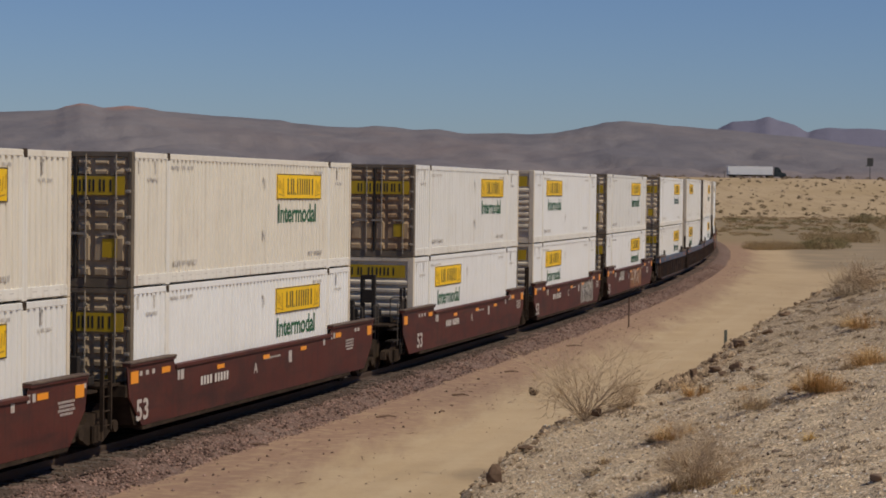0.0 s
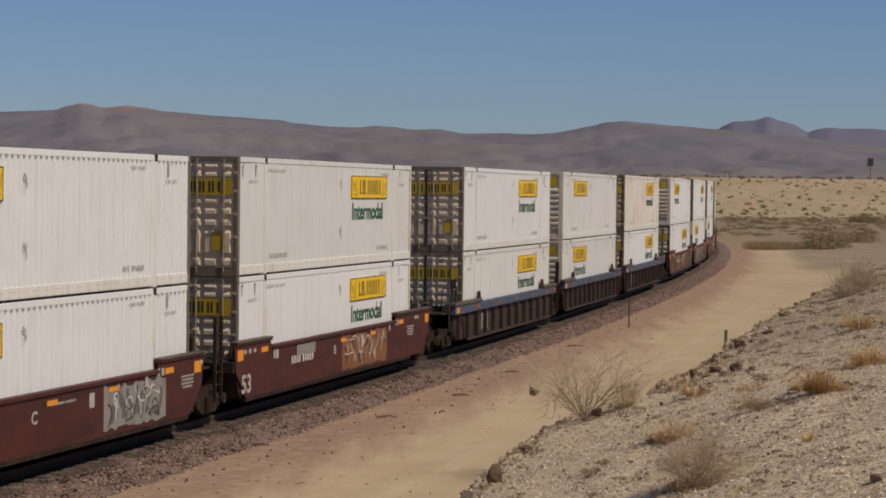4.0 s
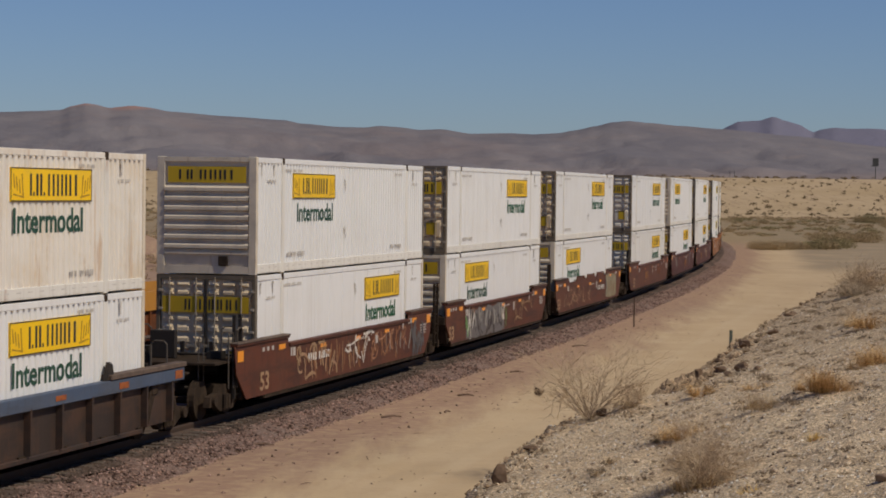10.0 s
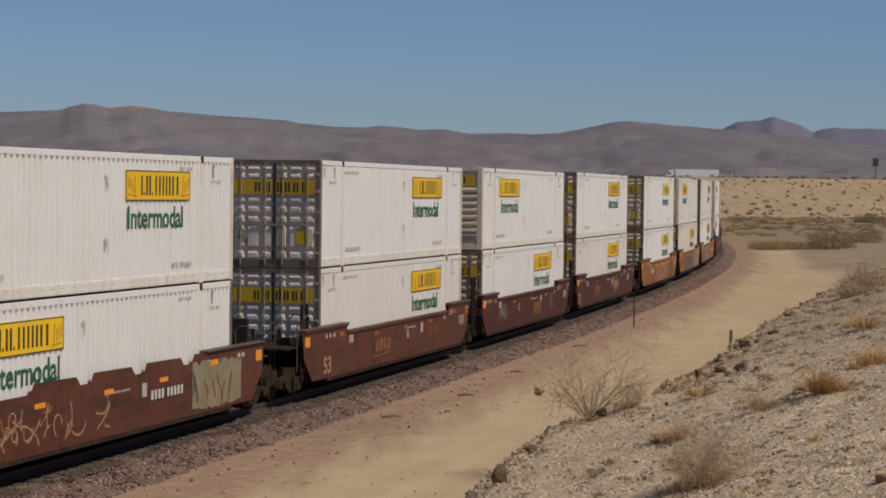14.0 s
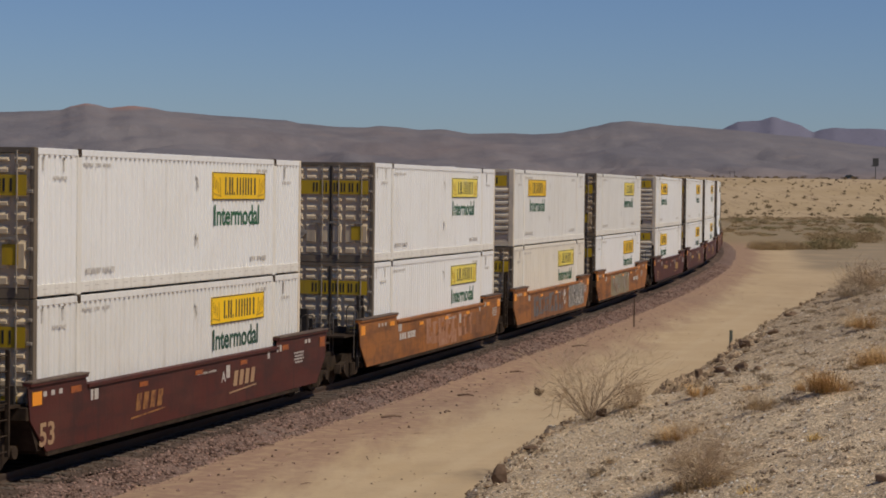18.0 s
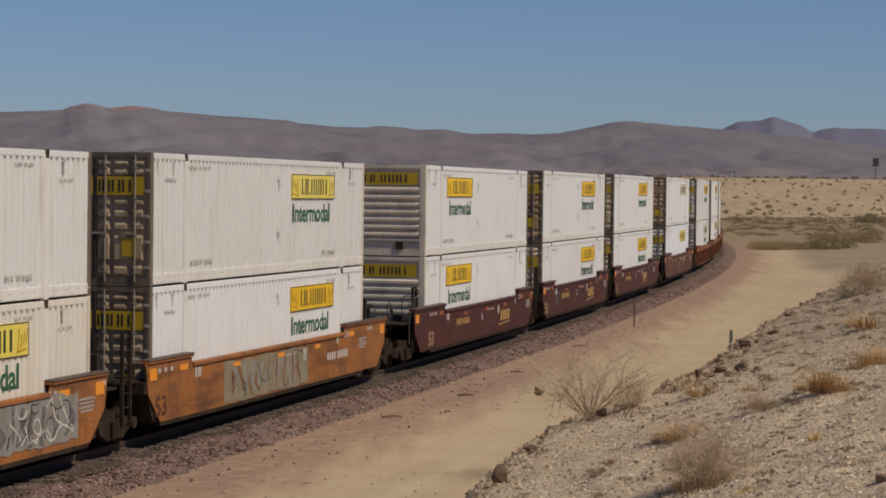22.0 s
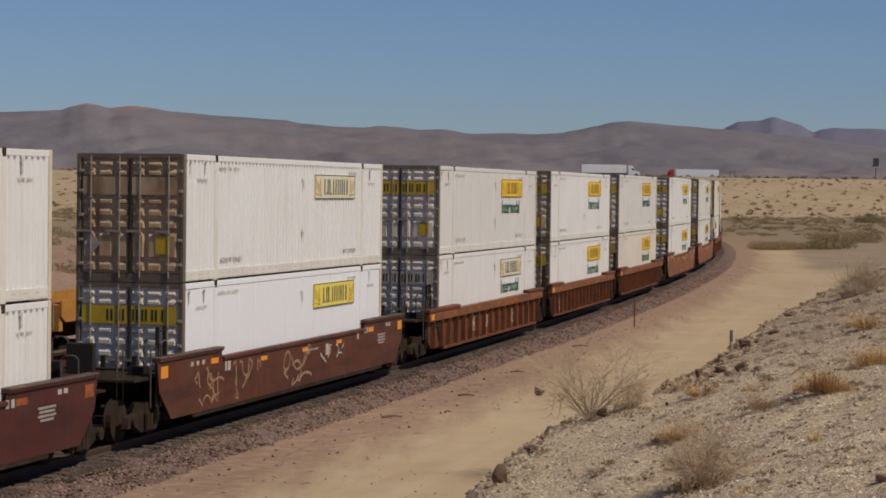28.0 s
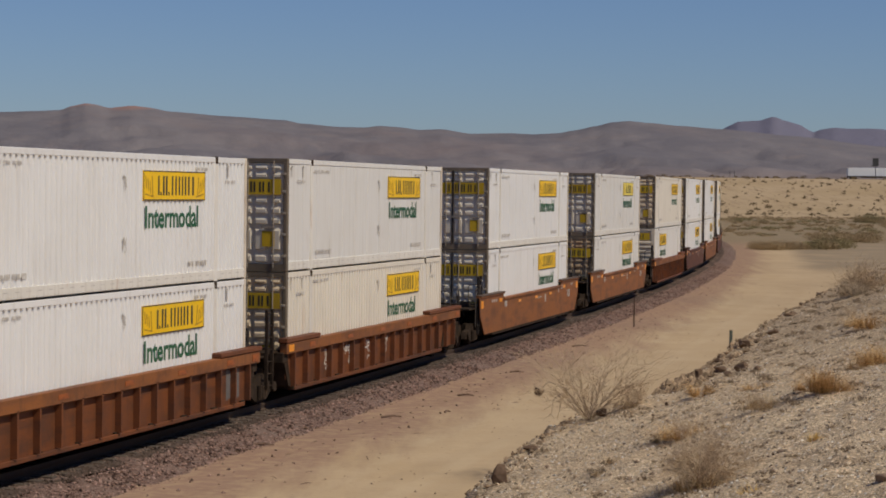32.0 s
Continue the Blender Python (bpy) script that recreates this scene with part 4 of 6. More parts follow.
add_car(525.31, "ribbed", "tan", "joint", "coupler", "D smooth plain silver yellow green", "D fluted cream grey yellow green", (), (("line", "white", -4.6, 0.7, 0.6, 0.8, 0.06, 3), ("line", "white", -2.8, 0.7, 0.6, 0.8, 0.06, 3), ("line", "white", -0.9, 0.7, 0.6, 0.8, 0.06, 3), ("line", "white", 1.0, 0.7, 0.6, 0.8, 0.06, 3)))
add_car(548.35, "smooth", "chord", "coupler", "coupler", "D smooth clean silver yellow green", "D smooth clean silver yellow green", (), ())
add_car(571.66, "smooth", "chord", "coupler", "coupler", "D smooth plain silver faded green", "D smooth plain brown yellow green", (), ())
add_car(594.98, "ribbed", "tan", "coupler", "joint", "D smooth cream grey yellow green", "N smooth plain silver yellow green", (), ())
add_car(614.27, "smooth", "rust", "joint", "joint", "D smooth clean grey yellow green", "D smooth clean grey yellow green", (), ())
add_car(633.5, "smooth", "chord", "joint", "coupler", "D smooth clean grey yellow green", "D smooth clean grey yellow green", (), ())
add_car(656.6, "smooth", "rust", "coupler", "joint", "D smooth cream grey yellow green", "D smooth clean grey yellow green", (), ())
add_car(675.9, "smooth", "rust", "joint", "coupler", "D smooth clean grey yellow green", "D smooth clean grey yellow green", (), ())
add_car(699.0, "smooth", "rust", "coupler", "joint", "D smooth clean grey yellow green", "D smooth clean grey yellow green", (), ())
CARWORDS = {"chord": "faded orange", "maroon": "dusty maroon", "rust": "rusted red-brown", "orange": "weathered orange", "tan": "rust-orange", "black": "blue-topped black"}
WHITEWORDS = {"clean": "white", "plain": "slightly soiled white", "cream": "yellowed white", "rusty": "rust-streaked white", "cool": "fresh white"}
SIGNWORDS = {"yellow": "yellow", "faded": "faded yellow", "pale": "bleached"}
ROLLING = []             # (thing, s of its middle at 0 s, height above the rail)


def build_container(spec, below):
    face, style, white, door, sign, words = spec.split()
    label = f"{WHITEWORDS[white]} {'corrugated' if style == 'fluted' else 'plate-sided'} container, {SIGNWORDS[sign]} sign, {below}"
    c = container(style, white, door, sign, "" if words == "none" else words, True, label, -1 if face == "D" else 1)
    turn = Matrix.Identity(4) if face == "D" else FLIP
    return c, turn


for i, (s, kind, paint, left, right, upper, lower, marks, graff) in enumerate(TRAIN):
    look_word = "ribbed" if kind == "ribbed" else "plate-sided"
    extra = " covered in sprayed graffiti" if len(graff) > 1 else ""
    car = well_car(kind, paint, left, right, marks, graff, 100 + i, f"{CARWORDS[paint]} {look_word} well car{extra} on the rails")
    mid = s + HL
    ROLLING.append((car, mid, 0.0, Matrix.Identity(4)))
    c, turn = build_container(lower, "in the car's well")
    ROLLING.append((c, mid, 0.335, turn))
    c, turn = build_container(upper, "stacked on another")
    ROLLING.append((c, mid, 0.335 + TALL + 0.012, turn))
# ---------- the ground: one sheet from underfoot to the horizon ----------
# the bank's brow: metres along the track from the camera, and to the left of it
BROW = ((20, 8.2), (30, 8.45), (36, 8.9), (40, 9.4), (46, 9.65), (48.5, 9.5), (51, 8.85), (58, 8.87), (62, 8.95), (70, 9.3), (85, 9.8), (99, 9.95), (140, 10.2))
BROW_Q, BROW_P = [q for q, _ in BROW], [p for _, p in BROW]
CH, SH = math.cos(0.262), math.sin(0.262)
ROAD_Y = 806.0                      # the highway lies across the view, this far off


def fbm(x, y, scale, octaves=4, seed=0.0):
    v, a, f = 0.0, 1.0, 1.0 / scale
    for _ in range(octaves):
        v += a * noise.noise((x * f + seed, y * f - seed, seed * 0.7))
        a, f = a * 0.5, f * 2.03
    return v


def smooth(a, b, v):
    t = min(max((v - a) / (b - a), 0.0), 1.0)
    return t * t * (3 - 2 * t)


def base_z(y):
    """The plain along the railway."""
    return -0.46 + 0.0029 * (min(max(y, -60.0), 440.0) - 47)


RIDGE = ((-560, 226), (-330, 214), (-150, 206), (0, 202), (60, 200), (105, 198), (125, 191), (150, 186), (165, 188), (190, 194), (232, 190), (260, 193), (300, 200), (400, 208), (500, 214), (530, 220), (600, 226),
         (640, 227), (670, 224), (700, 226), (740, 231), (780, 230), (830, 238), (900, 237), (940, 239), (985, 237), (1015, 232), (1050, 225), (1080, 218), (1110, 216), (1150, 220), (1200, 225), (1275, 231), (1400, 243), (1560, 262), (1800, 290), (2100, 300))
FAR_RIDGE = ((900, 330), (1200, 250), (1270, 231), (1290, 221), (1302, 215), (1340, 213), (1365, 206), (1388, 214), (1410, 220), (1436, 234), (1450, 229), (1472, 226), (1500, 228), (1540, 228), (1600, 233), (1700, 240), (1900, 236), (2200, 270))


def profile(table, u):
    for (a, ya), (b, yb) in zip(table, table[1:]):
        if u <= b:
            t = min(max((u - a) / (b - a), 0.0), 1.0)
            t = t * t * (3 - 2 * t) * 0.5 + t * 0.5
            return ya + (yb - ya) * t
    return table[-1][1]


def ridge_height(table, x, y, dist):
    """Height of a range's skyline over the plain in the direction of x, y, for a range that stands dist away."""
    u = 784 + 3988 * math.tan(min(max(math.atan2(x, max(y, 1.0)), -1.2), 1.2))
    skyline = 339.6 + 0.01225 * (u - 784)
    return EYE.z + (skyline - profile(table, u)) / 3988.0 * dist


def brow_at(q):
    return float(np.interp(q, BROW_Q, BROW_P))


def ground_z(x, y):
    r = math.hypot(x, y)
    p = y * SH - x * CH              # to the left of the camera, across the railway
    q = y * CH + x * SH              # along it
    z = base_z(y)
    if r > 330:                      # sandy rise up to the highway
        rise = smooth(455, 800, y) if y > 0 else 0.0
        z += rise * 10.9 * (0.55 + 0.45 * min(1.0, rise)) + 0.35 * fbm(x, y, 60, 3, 3.0) * smooth(420, 520, y) * (1 - smooth(740, 790, y))
    if y > 812:
        z -= 1.0 * smooth(812, 826, y)
    if y > 870:
        z += (y - 870) * 0.0065
    if y > 2000:                     # the ranges
        dist = math.hypot(x, y)
        h1 = ridge_height(RIDGE, x, y, 3400.0)
        here = base_z(y) + 9.9 + (min(y, 3400) - 820) * 0.0065
        foot = smooth(2150, 3400, dist)
        relief = fbm(x, y, 520, 5, 11.0)
        gully = abs(fbm(x, y, 230, 4, 21.0))
        up = max(h1 - here, 5.0)
        if dist < 3400:
            mid = 4 * foot * (1 - foot)
            z = here + up * foot * foot * (1 + 0.10 * relief * mid) - up * 0.20 * mid * min(1.0, 1.8 * (0.45 - min(gully, 0.45))) + 9 * mid * relief + 5 * mid * fbm(x, y, 90, 3, 41.0)
        else:
            z = here + up * (1 - smooth(3400, 3900, dist)) * (1 - 0.2 * gully * smooth(3400, 3600, dist))
        h2 = ridge_height(FAR_RIDGE, x, y, 4450.0)
        z2 = h2 * smooth(3900, 4450, dist) * (0.98 + 0.02 * relief)
        z = max(z, z2)
        return z
    if r < 330:
        # spoil heaps beyond the siding
        if x < -8 and 95 < y < 215:
            heap = smooth(30.0, 40.0, p - 18.0 - 0.0004 * (q - 44) ** 2) * smooth(95, 120, y) * (1 - smooth(170, 215, y))
            z += 1.9 * heap * max(0.0, 0.25 + fbm(x, y, 11.0, 3, 52.0))
        # bank on which the camera stands
        brow = brow_at(q) + 0.28 * fbm(q, p, 0.9, 4, 8.0)
        edge = 0.55 + 0.0055 * (q - 42) + 0.10 * fbm(q, p, 0.5, 3, 31.0) * smooth(1.2, 0.0, abs(p - brow))
        top = edge + (brow - p) * 0.285 if p > -1.0 else edge + (brow + 1.0) * 0.285 + (-1.0 - p) * 0.05
        top += 0.05 * fbm(x, y, 1.1, 4, 2.0) + 0.12 * fbm(x, y, 5.0, 2, 4.0)
        top += 1.0 * (1 - smooth(2.0, 11.0, r))
        end = 1 - smooth(140, 230, q)
        top = z + (top - z) * end
        face = smooth(brow + 0.85, brow - 0.10, p)
        z = z + (top - z) * face
        # ruts on the road, low crumbs beside the ballast
        z += 0.025 * fbm(p, q * 0.08, 0.9, 3, 6.0) * (1 - face) * (1 - 0.9 * smooth(60, 130, q))
        z += 0.008 * fbm(x, y, 3.0, 3, 9.0) * (1 - face) * smooth(6.0, 14.0, abs(p - 13.0) + 6) * (1 - smooth(80, 160, q))
    elif r < 600:
        z += 0.05 * fbm(x, y, 14.0, 3, 9.0)
    return z


def ground_sheet():
    inside = list(np.arange(-13.5, 13.51, 0.085))
    outside = list(np.arange(15.0, 345.1, 3.0))
    angles = [radians(a) for a in inside + outside]
    radii, r, k = [], 2.2, 0
    while r < 4850:
        radii.append(r)
        r *= 1.009 if r < 130 else 1.017 if r < 900 else 1.022 if r < 2150 else 1.006 if r < 3500 else 1.014
    verts = [(0.0, 0.0, ground_z(0.0, 0.0))]
    for r in radii:
        for a in angles:
            x, y = r * math.sin(a), r * math.cos(a)
            verts.append((x, y, ground_z(x, y)))
    n, faces = len(angles), []
    for j in range(n):
        faces.append((0, 1 + (j + 1) % n, 1 + j))
    for i in range(len(radii) - 1):
        o = 1 + i * n
        for j in range(n):
            k = (j + 1) % n
            faces.append((o + j, o + k, o + n + k, o + n + j))
    me = bpy.data.meshes.new("ground")
    me.from_pydata(verts, [], faces)
    me.polygons.foreach_set("use_smooth", [True] * len(me.polygons))
    return me


def ground_material():
    """Sand, gravel on the bank, scrub soil, bare rock on the ranges (haze in its colour): told apart by where they lie.
    """
    m = bpy.data.materials.new("desert_ground")
    m.use_nodes = True
    n, l = m.node_tree.nodes, m.node_tree.links
    b = n["Principled BSDF"]
    b.inputs["Roughness"].default_value, b.inputs["Specular IOR Level"].default_value = 0.95, 0.1
    geo = n.new("ShaderNodeNewGeometry")
    pos = geo.outputs["Position"]
    xyz = n.new("ShaderNodeSeparateXYZ")
    l.new(pos, xyz.inputs[0])

    def math_node(op, a, c, clamp=False):
        k = n.new("ShaderNodeMath")
        k.operation, k.use_clamp = op, clamp
        for i, v in enumerate((a, c)):
            if isinstance(v, (int, float)):
                k.inputs[i].default_value = v
            else:
                l.new(v, k.inputs[i])
        return k.outputs[0]

    def ramp(v, a, c, lo=0.0, hi=1.0):
        k = n.new("ShaderNodeMapRange")
        k.interpolation_type = "SMOOTHSTEP"
        k.inputs[1].default_value, k.inputs[2].default_value, k.inputs[3].default_value, k.inputs[4].default_value = a, c, lo, hi
        l.new(v, k.inputs[0])
        return k.outputs[0]

    def grain(scale, detail=4.0, rough=0.6, stretch=None):
        k = n.new("ShaderNodeTexNoise")
        k.inputs["Scale"].default_value, k.inputs["Detail"].default_value, k.inputs["Roughness"].default_value = scale, detail, rough
        if stretch:
            mp = n.new("ShaderNodeMapping")
            mp.inputs["Rotation"].default_value, mp.inputs["Scale"].default_value = (0, 0, 0.262), stretch
            l.new(pos, mp.inputs[0])
            l.new(mp.outputs[0], k.inputs["Vector"])
        else:
            l.new(pos, k.inputs["Vector"])
        return k.outputs[0]

    def mix(f, a, c):
        k = n.new("ShaderNodeMix")
        k.data_type = "RGBA"
        if isinstance(f, (int, float)):
            k.inputs[0].default_value = f
        else:
            l.new(f, k.inputs[0])
        for i, v in ((6, a), (7, c)):
            if isinstance(v, tuple):
                k.inputs[i].default_value = (*v, 1)
            else:
                l.new(v, k.inputs[i])
        return k.outputs[2]

    p = math_node("SUBTRACT", math_node("MULTIPLY", xyz.outputs[1], SH), math_node("MULTIPLY", xyz.outputs[0], CH))
    q = math_node("ADD", math_node("MULTIPLY", xyz.outputs[1], CH), math_node("MULTIPLY", xyz.outputs[0], SH))
    bend = math_node("SUBTRACT", q, 44.0)
    side = math_node("SUBTRACT", math_node("ADD", math_node("MULTIPLY", math_node("MULTIPLY", bend, bend), 0.0004), 18.5), p)   # metres from the train's side
    # road and plain: pale sand with tracks
    sand = mix(ramp(grain(0.35), 0.35, 0.7), (0.448, 0.333, 0.207), (0.492, 0.374, 0.239))
    lane = n.new("ShaderNodeCombineXYZ")           # streaks worn along the road, round its bend
    l.new(math_node("ADD", math_node("MULTIPLY", side, 0.42), math_node("MULTIPLY", grain(0.09, 3.0), 1.3)), lane.inputs[0])
    l.new(math_node("MULTIPLY", q, 0.012), lane.inputs[1])
    worn = n.new("ShaderNodeTexNoise")
    worn.inputs["Scale"].default_value, worn.inputs["Detail"].default_value = 1.0, 4.0
    l.new(lane.outputs[0], worn.inputs["Vector"])
    sand = mix(ramp(worn.outputs[0], 0.42, 0.66, 0.0, 0.32), sand, (0.50, 0.385, 0.25))
    sand = mix(ramp(grain(7.0, 6.0, 0.7), 0.5, 0.75, 0.0, 0.35), sand, (0.32, 0.23, 0.145))
    sand = mix(math_node("MULTIPLY", ramp(grain(0.05, 3.0), 0.42, 0.62, 0.0, 0.35), ramp(q, 90.0, 150.0)), sand, (0.335, 0.25, 0.16))
    # darker crusted soil off the road, beyond the bank
    off_road = math_node("MULTIPLY", ramp(math_node("ADD", side, math_node("MULTIPLY", grain(0.07, 4.0), 5.0)), 8.8, 11.2), ramp(math_node("ADD", q, math_node("MULTIPLY", grain(0.03, 4.0), 60.0)), 180.0, 215.0))
    sand = mix(math_node("MULTIPLY", off_road, ramp(grain(0.16, 5.0), 0.30, 0.55, 0.45, 0.95)), sand, (0.275, 0.215, 0.145))
    sand = mix(ramp(grain(0.8, 6.0, 0.7), 0.52, 0.70, 0.0, 0.22), sand, (0.35, 0.25, 0.16))
    wander = math_node("MULTIPLY", grain(0.06, 2.0), 2.2)
    for at in (4.6, 6.3, 8.0):
        off = math_node("ABSOLUTE", math_node("SUBTRACT", math_node("ADD", side, wander), at + 1.1), 0.0)
        track = math_node("MULTIPLY", ramp(off, 0.34, 0.12, 0.0, 1.0), ramp(q, 90.0, 150.0, 1.0, 0.0))
        sand = mix(math_node("MULTIPLY", track, ramp(grain(0.8), 0.35, 0.6, 0.0, 0.30)), sand, (0.54, 0.43, 0.285))
    # reddish fines that crept off the ballast
    red = mix(ramp(grain(3.0), 0.4, 0.7), (0.27, 0.17, 0.125), (0.36, 0.25, 0.165))
    streak = grain(0.9, 6.0, 0.68, (1.0, 0.13, 1.0))
    near_track = ramp(math_node("ADD", side, math_node("MULTIPLY", streak, 5.0)), 7.6, 4.9, 0.0, 0.9)
    near_track = math_node("MULTIPLY", near_track, ramp(q, 250.0, 330.0, 1.0, 0.0))
    col = mix(near_track, sand, red)
    # stony bank
    stony = mix(ramp(grain(0.8, 5.0), 0.35, 0.65), (0.51, 0.385, 0.25), (0.59, 0.46, 0.305))
    stony = mix(ramp(grain(9.0, 6.0, 0.75), 0.5, 0.62), stony, (0.36, 0.275, 0.185))
    stony = mix(ramp(grain(16.0, 4.0, 0.7), 0.57, 0.66), stony, (0.66, 0.60, 0.50))
    stony = mix(math_node("MULTIPLY", ramp(grain(0.3), 0.32, 0.58, 0.1, 0.75), ramp(q, 42.0, 72.0)), stony, (0.32, 0.24, 0.158))
    for scale, low, high in ((17.0, 0.84, 1.14), (38.0, 0.66, 1.28), (70.0, 0.70, 1.30)):
        vo = n.new("ShaderNodeTexVoronoi")
        vo.inputs["Scale"].default_value = scale
        l.new(pos, vo.inputs["Vector"])
        sp = n.new("ShaderNodeSeparateColor")
        l.new(vo.outputs["Color"], sp.inputs[0])
        hs = n.new("ShaderNodeHueSaturation")
        l.new(ramp(sp.outputs[0], 0.0, 1.0, low, high), hs.inputs["Value"])
        l.new(stony, hs.inputs["Color"])
        stony = hs.outputs[0]
    bank = math_node("MULTIPLY", ramp(p, 10.6, 9.7, 0.0, 1.0), ramp(q, 230.0, 150.0, 0.0, 1.0))
    col = mix(bank, col, stony)
    # scrub belt, then the pale rise
    belt = math_node("MULTIPLY", ramp(math_node("ADD", xyz.outputs[1], math_node("MULTIPLY", grain(0.02), 120.0)), 285.0, 330.0), ramp(xyz.outputs[1], 470.0, 430.0))
    col = mix(math_node("MULTIPLY", belt, ramp(grain(0.06), 0.28, 0.5, 0.3, 0.95)), col, (0.27, 0.205, 0.125))
    rise = ramp(xyz.outputs[1], 440.0, 480.0)
    pale = mix(ramp(grain(0.03), 0.3, 0.7), (0.40, 0.295, 0.17), (0.46, 0.345, 0.215))
    pale = mix(ramp(grain(0.5, 5.0, 0.7, (1.0, 0.05, 1.0)), 0.50, 0.66, 0.0, 0.6), pale, (0.315, 0.225, 0.135))
    pale = mix(ramp(grain(0.30, 6.0, 0.75), 0.54, 0.68, 0.0, 0.5), pale, (0.30, 0.225, 0.14))
    col = mix(rise, col, pale)
    # plain beyond the highway and the ranges
    far = mix(ramp(grain(0.004), 0.35, 0.65), (0.225, 0.18, 0.155), (0.28, 0.225, 0.19))
    col = mix(ramp(xyz.outputs[1], 812.0, 830.0), col, far)
    # grey-blue, low-contrast rock: the haze of the air is painted into its colour
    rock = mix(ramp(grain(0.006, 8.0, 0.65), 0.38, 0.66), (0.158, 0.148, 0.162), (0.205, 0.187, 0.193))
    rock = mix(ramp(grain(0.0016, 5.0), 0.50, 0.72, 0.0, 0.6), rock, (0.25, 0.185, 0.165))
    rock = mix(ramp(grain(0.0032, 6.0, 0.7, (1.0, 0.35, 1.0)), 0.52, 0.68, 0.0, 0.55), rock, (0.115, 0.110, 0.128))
    rock = mix(ramp(grain(0.02, 6.0, 0.7), 0.52, 0.70, 0.0, 0.45), rock, (0.235, 0.195, 0.185))
    for cx, cz, size in ((-538.0, 134.0, 62.0), (-455.0, 130.0, 48.0)):        # red rock about the two summits
        dx = math_node("DIVIDE", math_node("SUBTRACT", xyz.outputs[0], cx), size)
        dz = math_node("DIVIDE", math_node("SUBTRACT", xyz.outputs[2], cz), 16.0)
        off = math_node("ADD", math_node("ADD", math_node("MULTIPLY", dx, dx), math_node("MULTIPLY", dz, dz)), math_node("MULTIPLY", grain(0.03, 4.0), 0.8))
        rock = mix(ramp(off, 1.6, 0.6, 0.0, 0.75), rock, (0.33, 0.195, 0.16))
    # washed-out fans at the foot of the range
    fan = math_node("ADD", xyz.outputs[2], math_node("MULTIPLY", grain(0.004, 5.0), 34.0))
    rock = mix(ramp(fan, 62.0, 34.0, 0.0, 0.65), rock, (0.255, 0.200, 0.180))
    # the far range turns bluer still, distance haze painted into the rock
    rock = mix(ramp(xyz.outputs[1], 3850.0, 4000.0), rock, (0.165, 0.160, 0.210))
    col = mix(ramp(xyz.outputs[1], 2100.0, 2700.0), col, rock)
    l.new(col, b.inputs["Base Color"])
    bp = n.new("ShaderNodeBump")
    bp.inputs["Strength"].default_value, bp.inputs["Distance"].default_value = 1.0, 0.028
    l.new(grain(11.0, 6.0, 0.7), bp.inputs["Height"])
    l.new(math_node("ADD", math_node("MULTIPLY", bank, 0.35), 0.2), bp.inputs["Strength"])
    bp2 = n.new("ShaderNodeBump")
    bp2.inputs["Strength"].default_value, bp2.inputs["Distance"].default_value = 0.6, 9.0
    l.new(grain(0.022, 8.0, 0.66), bp2.inputs["Height"])
    nm = n.new("ShaderNodeMix")
    nm.data_type = "VECTOR"
    l.new(ramp(xyz.outputs[1], 1500.0, 2400.0), nm.inputs[0])
    l.new(bp.outputs[0], nm.inputs[4])
    l.new(bp2.outputs[0], nm.inputs[5])
    l.new(nm.outputs[1], b.inputs["Normal"])
    return m


me = ground_sheet()
me.materials.append(ground_material())
tagged(new("ground", me), "pale sandy desert ground with a stony bank and distant ranges", "ground", kind="structure")

# ---------- track: ballast, ties, rails; and a siding behind ----------
BALLAST = material("reddish_grey_ballast", (0.170, 0.108, 0.086), 0.95, spots=((9.0, 0.45, 0.6, (0.27, 0.195, 0.165), 0.8), (17.0, 0.5, 0.62, (0.07, 0.05, 0.045), 0.8), (0.4, 0.5, 0.7, (0.24, 0.19, 0.16), 0.5)), bump=0.05, bump_scale=14.0, spec=0.1)
STONE = material("ballast_stone", (0.195, 0.122, 0.097), 0.95, spots=((6.0, 0.4, 0.7, (0.28, 0.205, 0.175), 0.6),), random_tint=0.75, island=True, spec=0.1)
RAIL = material("rail_steel", (0.085, 0.060, 0.046), 0.6, 0.15, spots=((5.0, 0.5, 0.7, (0.10, 0.055, 0.035), 0.8),))
TIE = material("creosoted_wood", (0.085, 0.066, 0.052), 0.9, spots=(((2.0, 20.0, 20.0), 0.45, 0.7, (0.15, 0.12, 0.10), 0.8),), bump=0.004, bump_scale=30)


def strip(name, sect, mat, s0, s1, step, side=0.0, jitter=0.0, seed=1):
    """A long body with the cross section (to the left of the track's middle, height over the rail top), laid along the track."""
    rnd = random.Random(seed)
    verts, faces, n = [], [], len(sect)
    ss = np.arange(s0, s1 + step / 2, step)
    for s in ss:
        for off, dz in sect:
            x, y, z, h = on_track(float(s), side + off)
            j = jitter if abs(dz) > 0.17 else jitter * 0.4
            verts.append((x + rnd.uniform(-j, j), y + rnd.uniform(-j, j), z - SINK + dz + rnd.uniform(-j, j) * 0.7))
    for i in range(len(ss) - 1):
        for k in range(n - 1):
            a = i * n + k
            faces.append((a, a + n, a + n + 1, a + 1))
    me = bpy.data.meshes.new(name)
    me.from_pydata(verts, [], faces)
    me.materials.append(mat)
    return new(name, me)


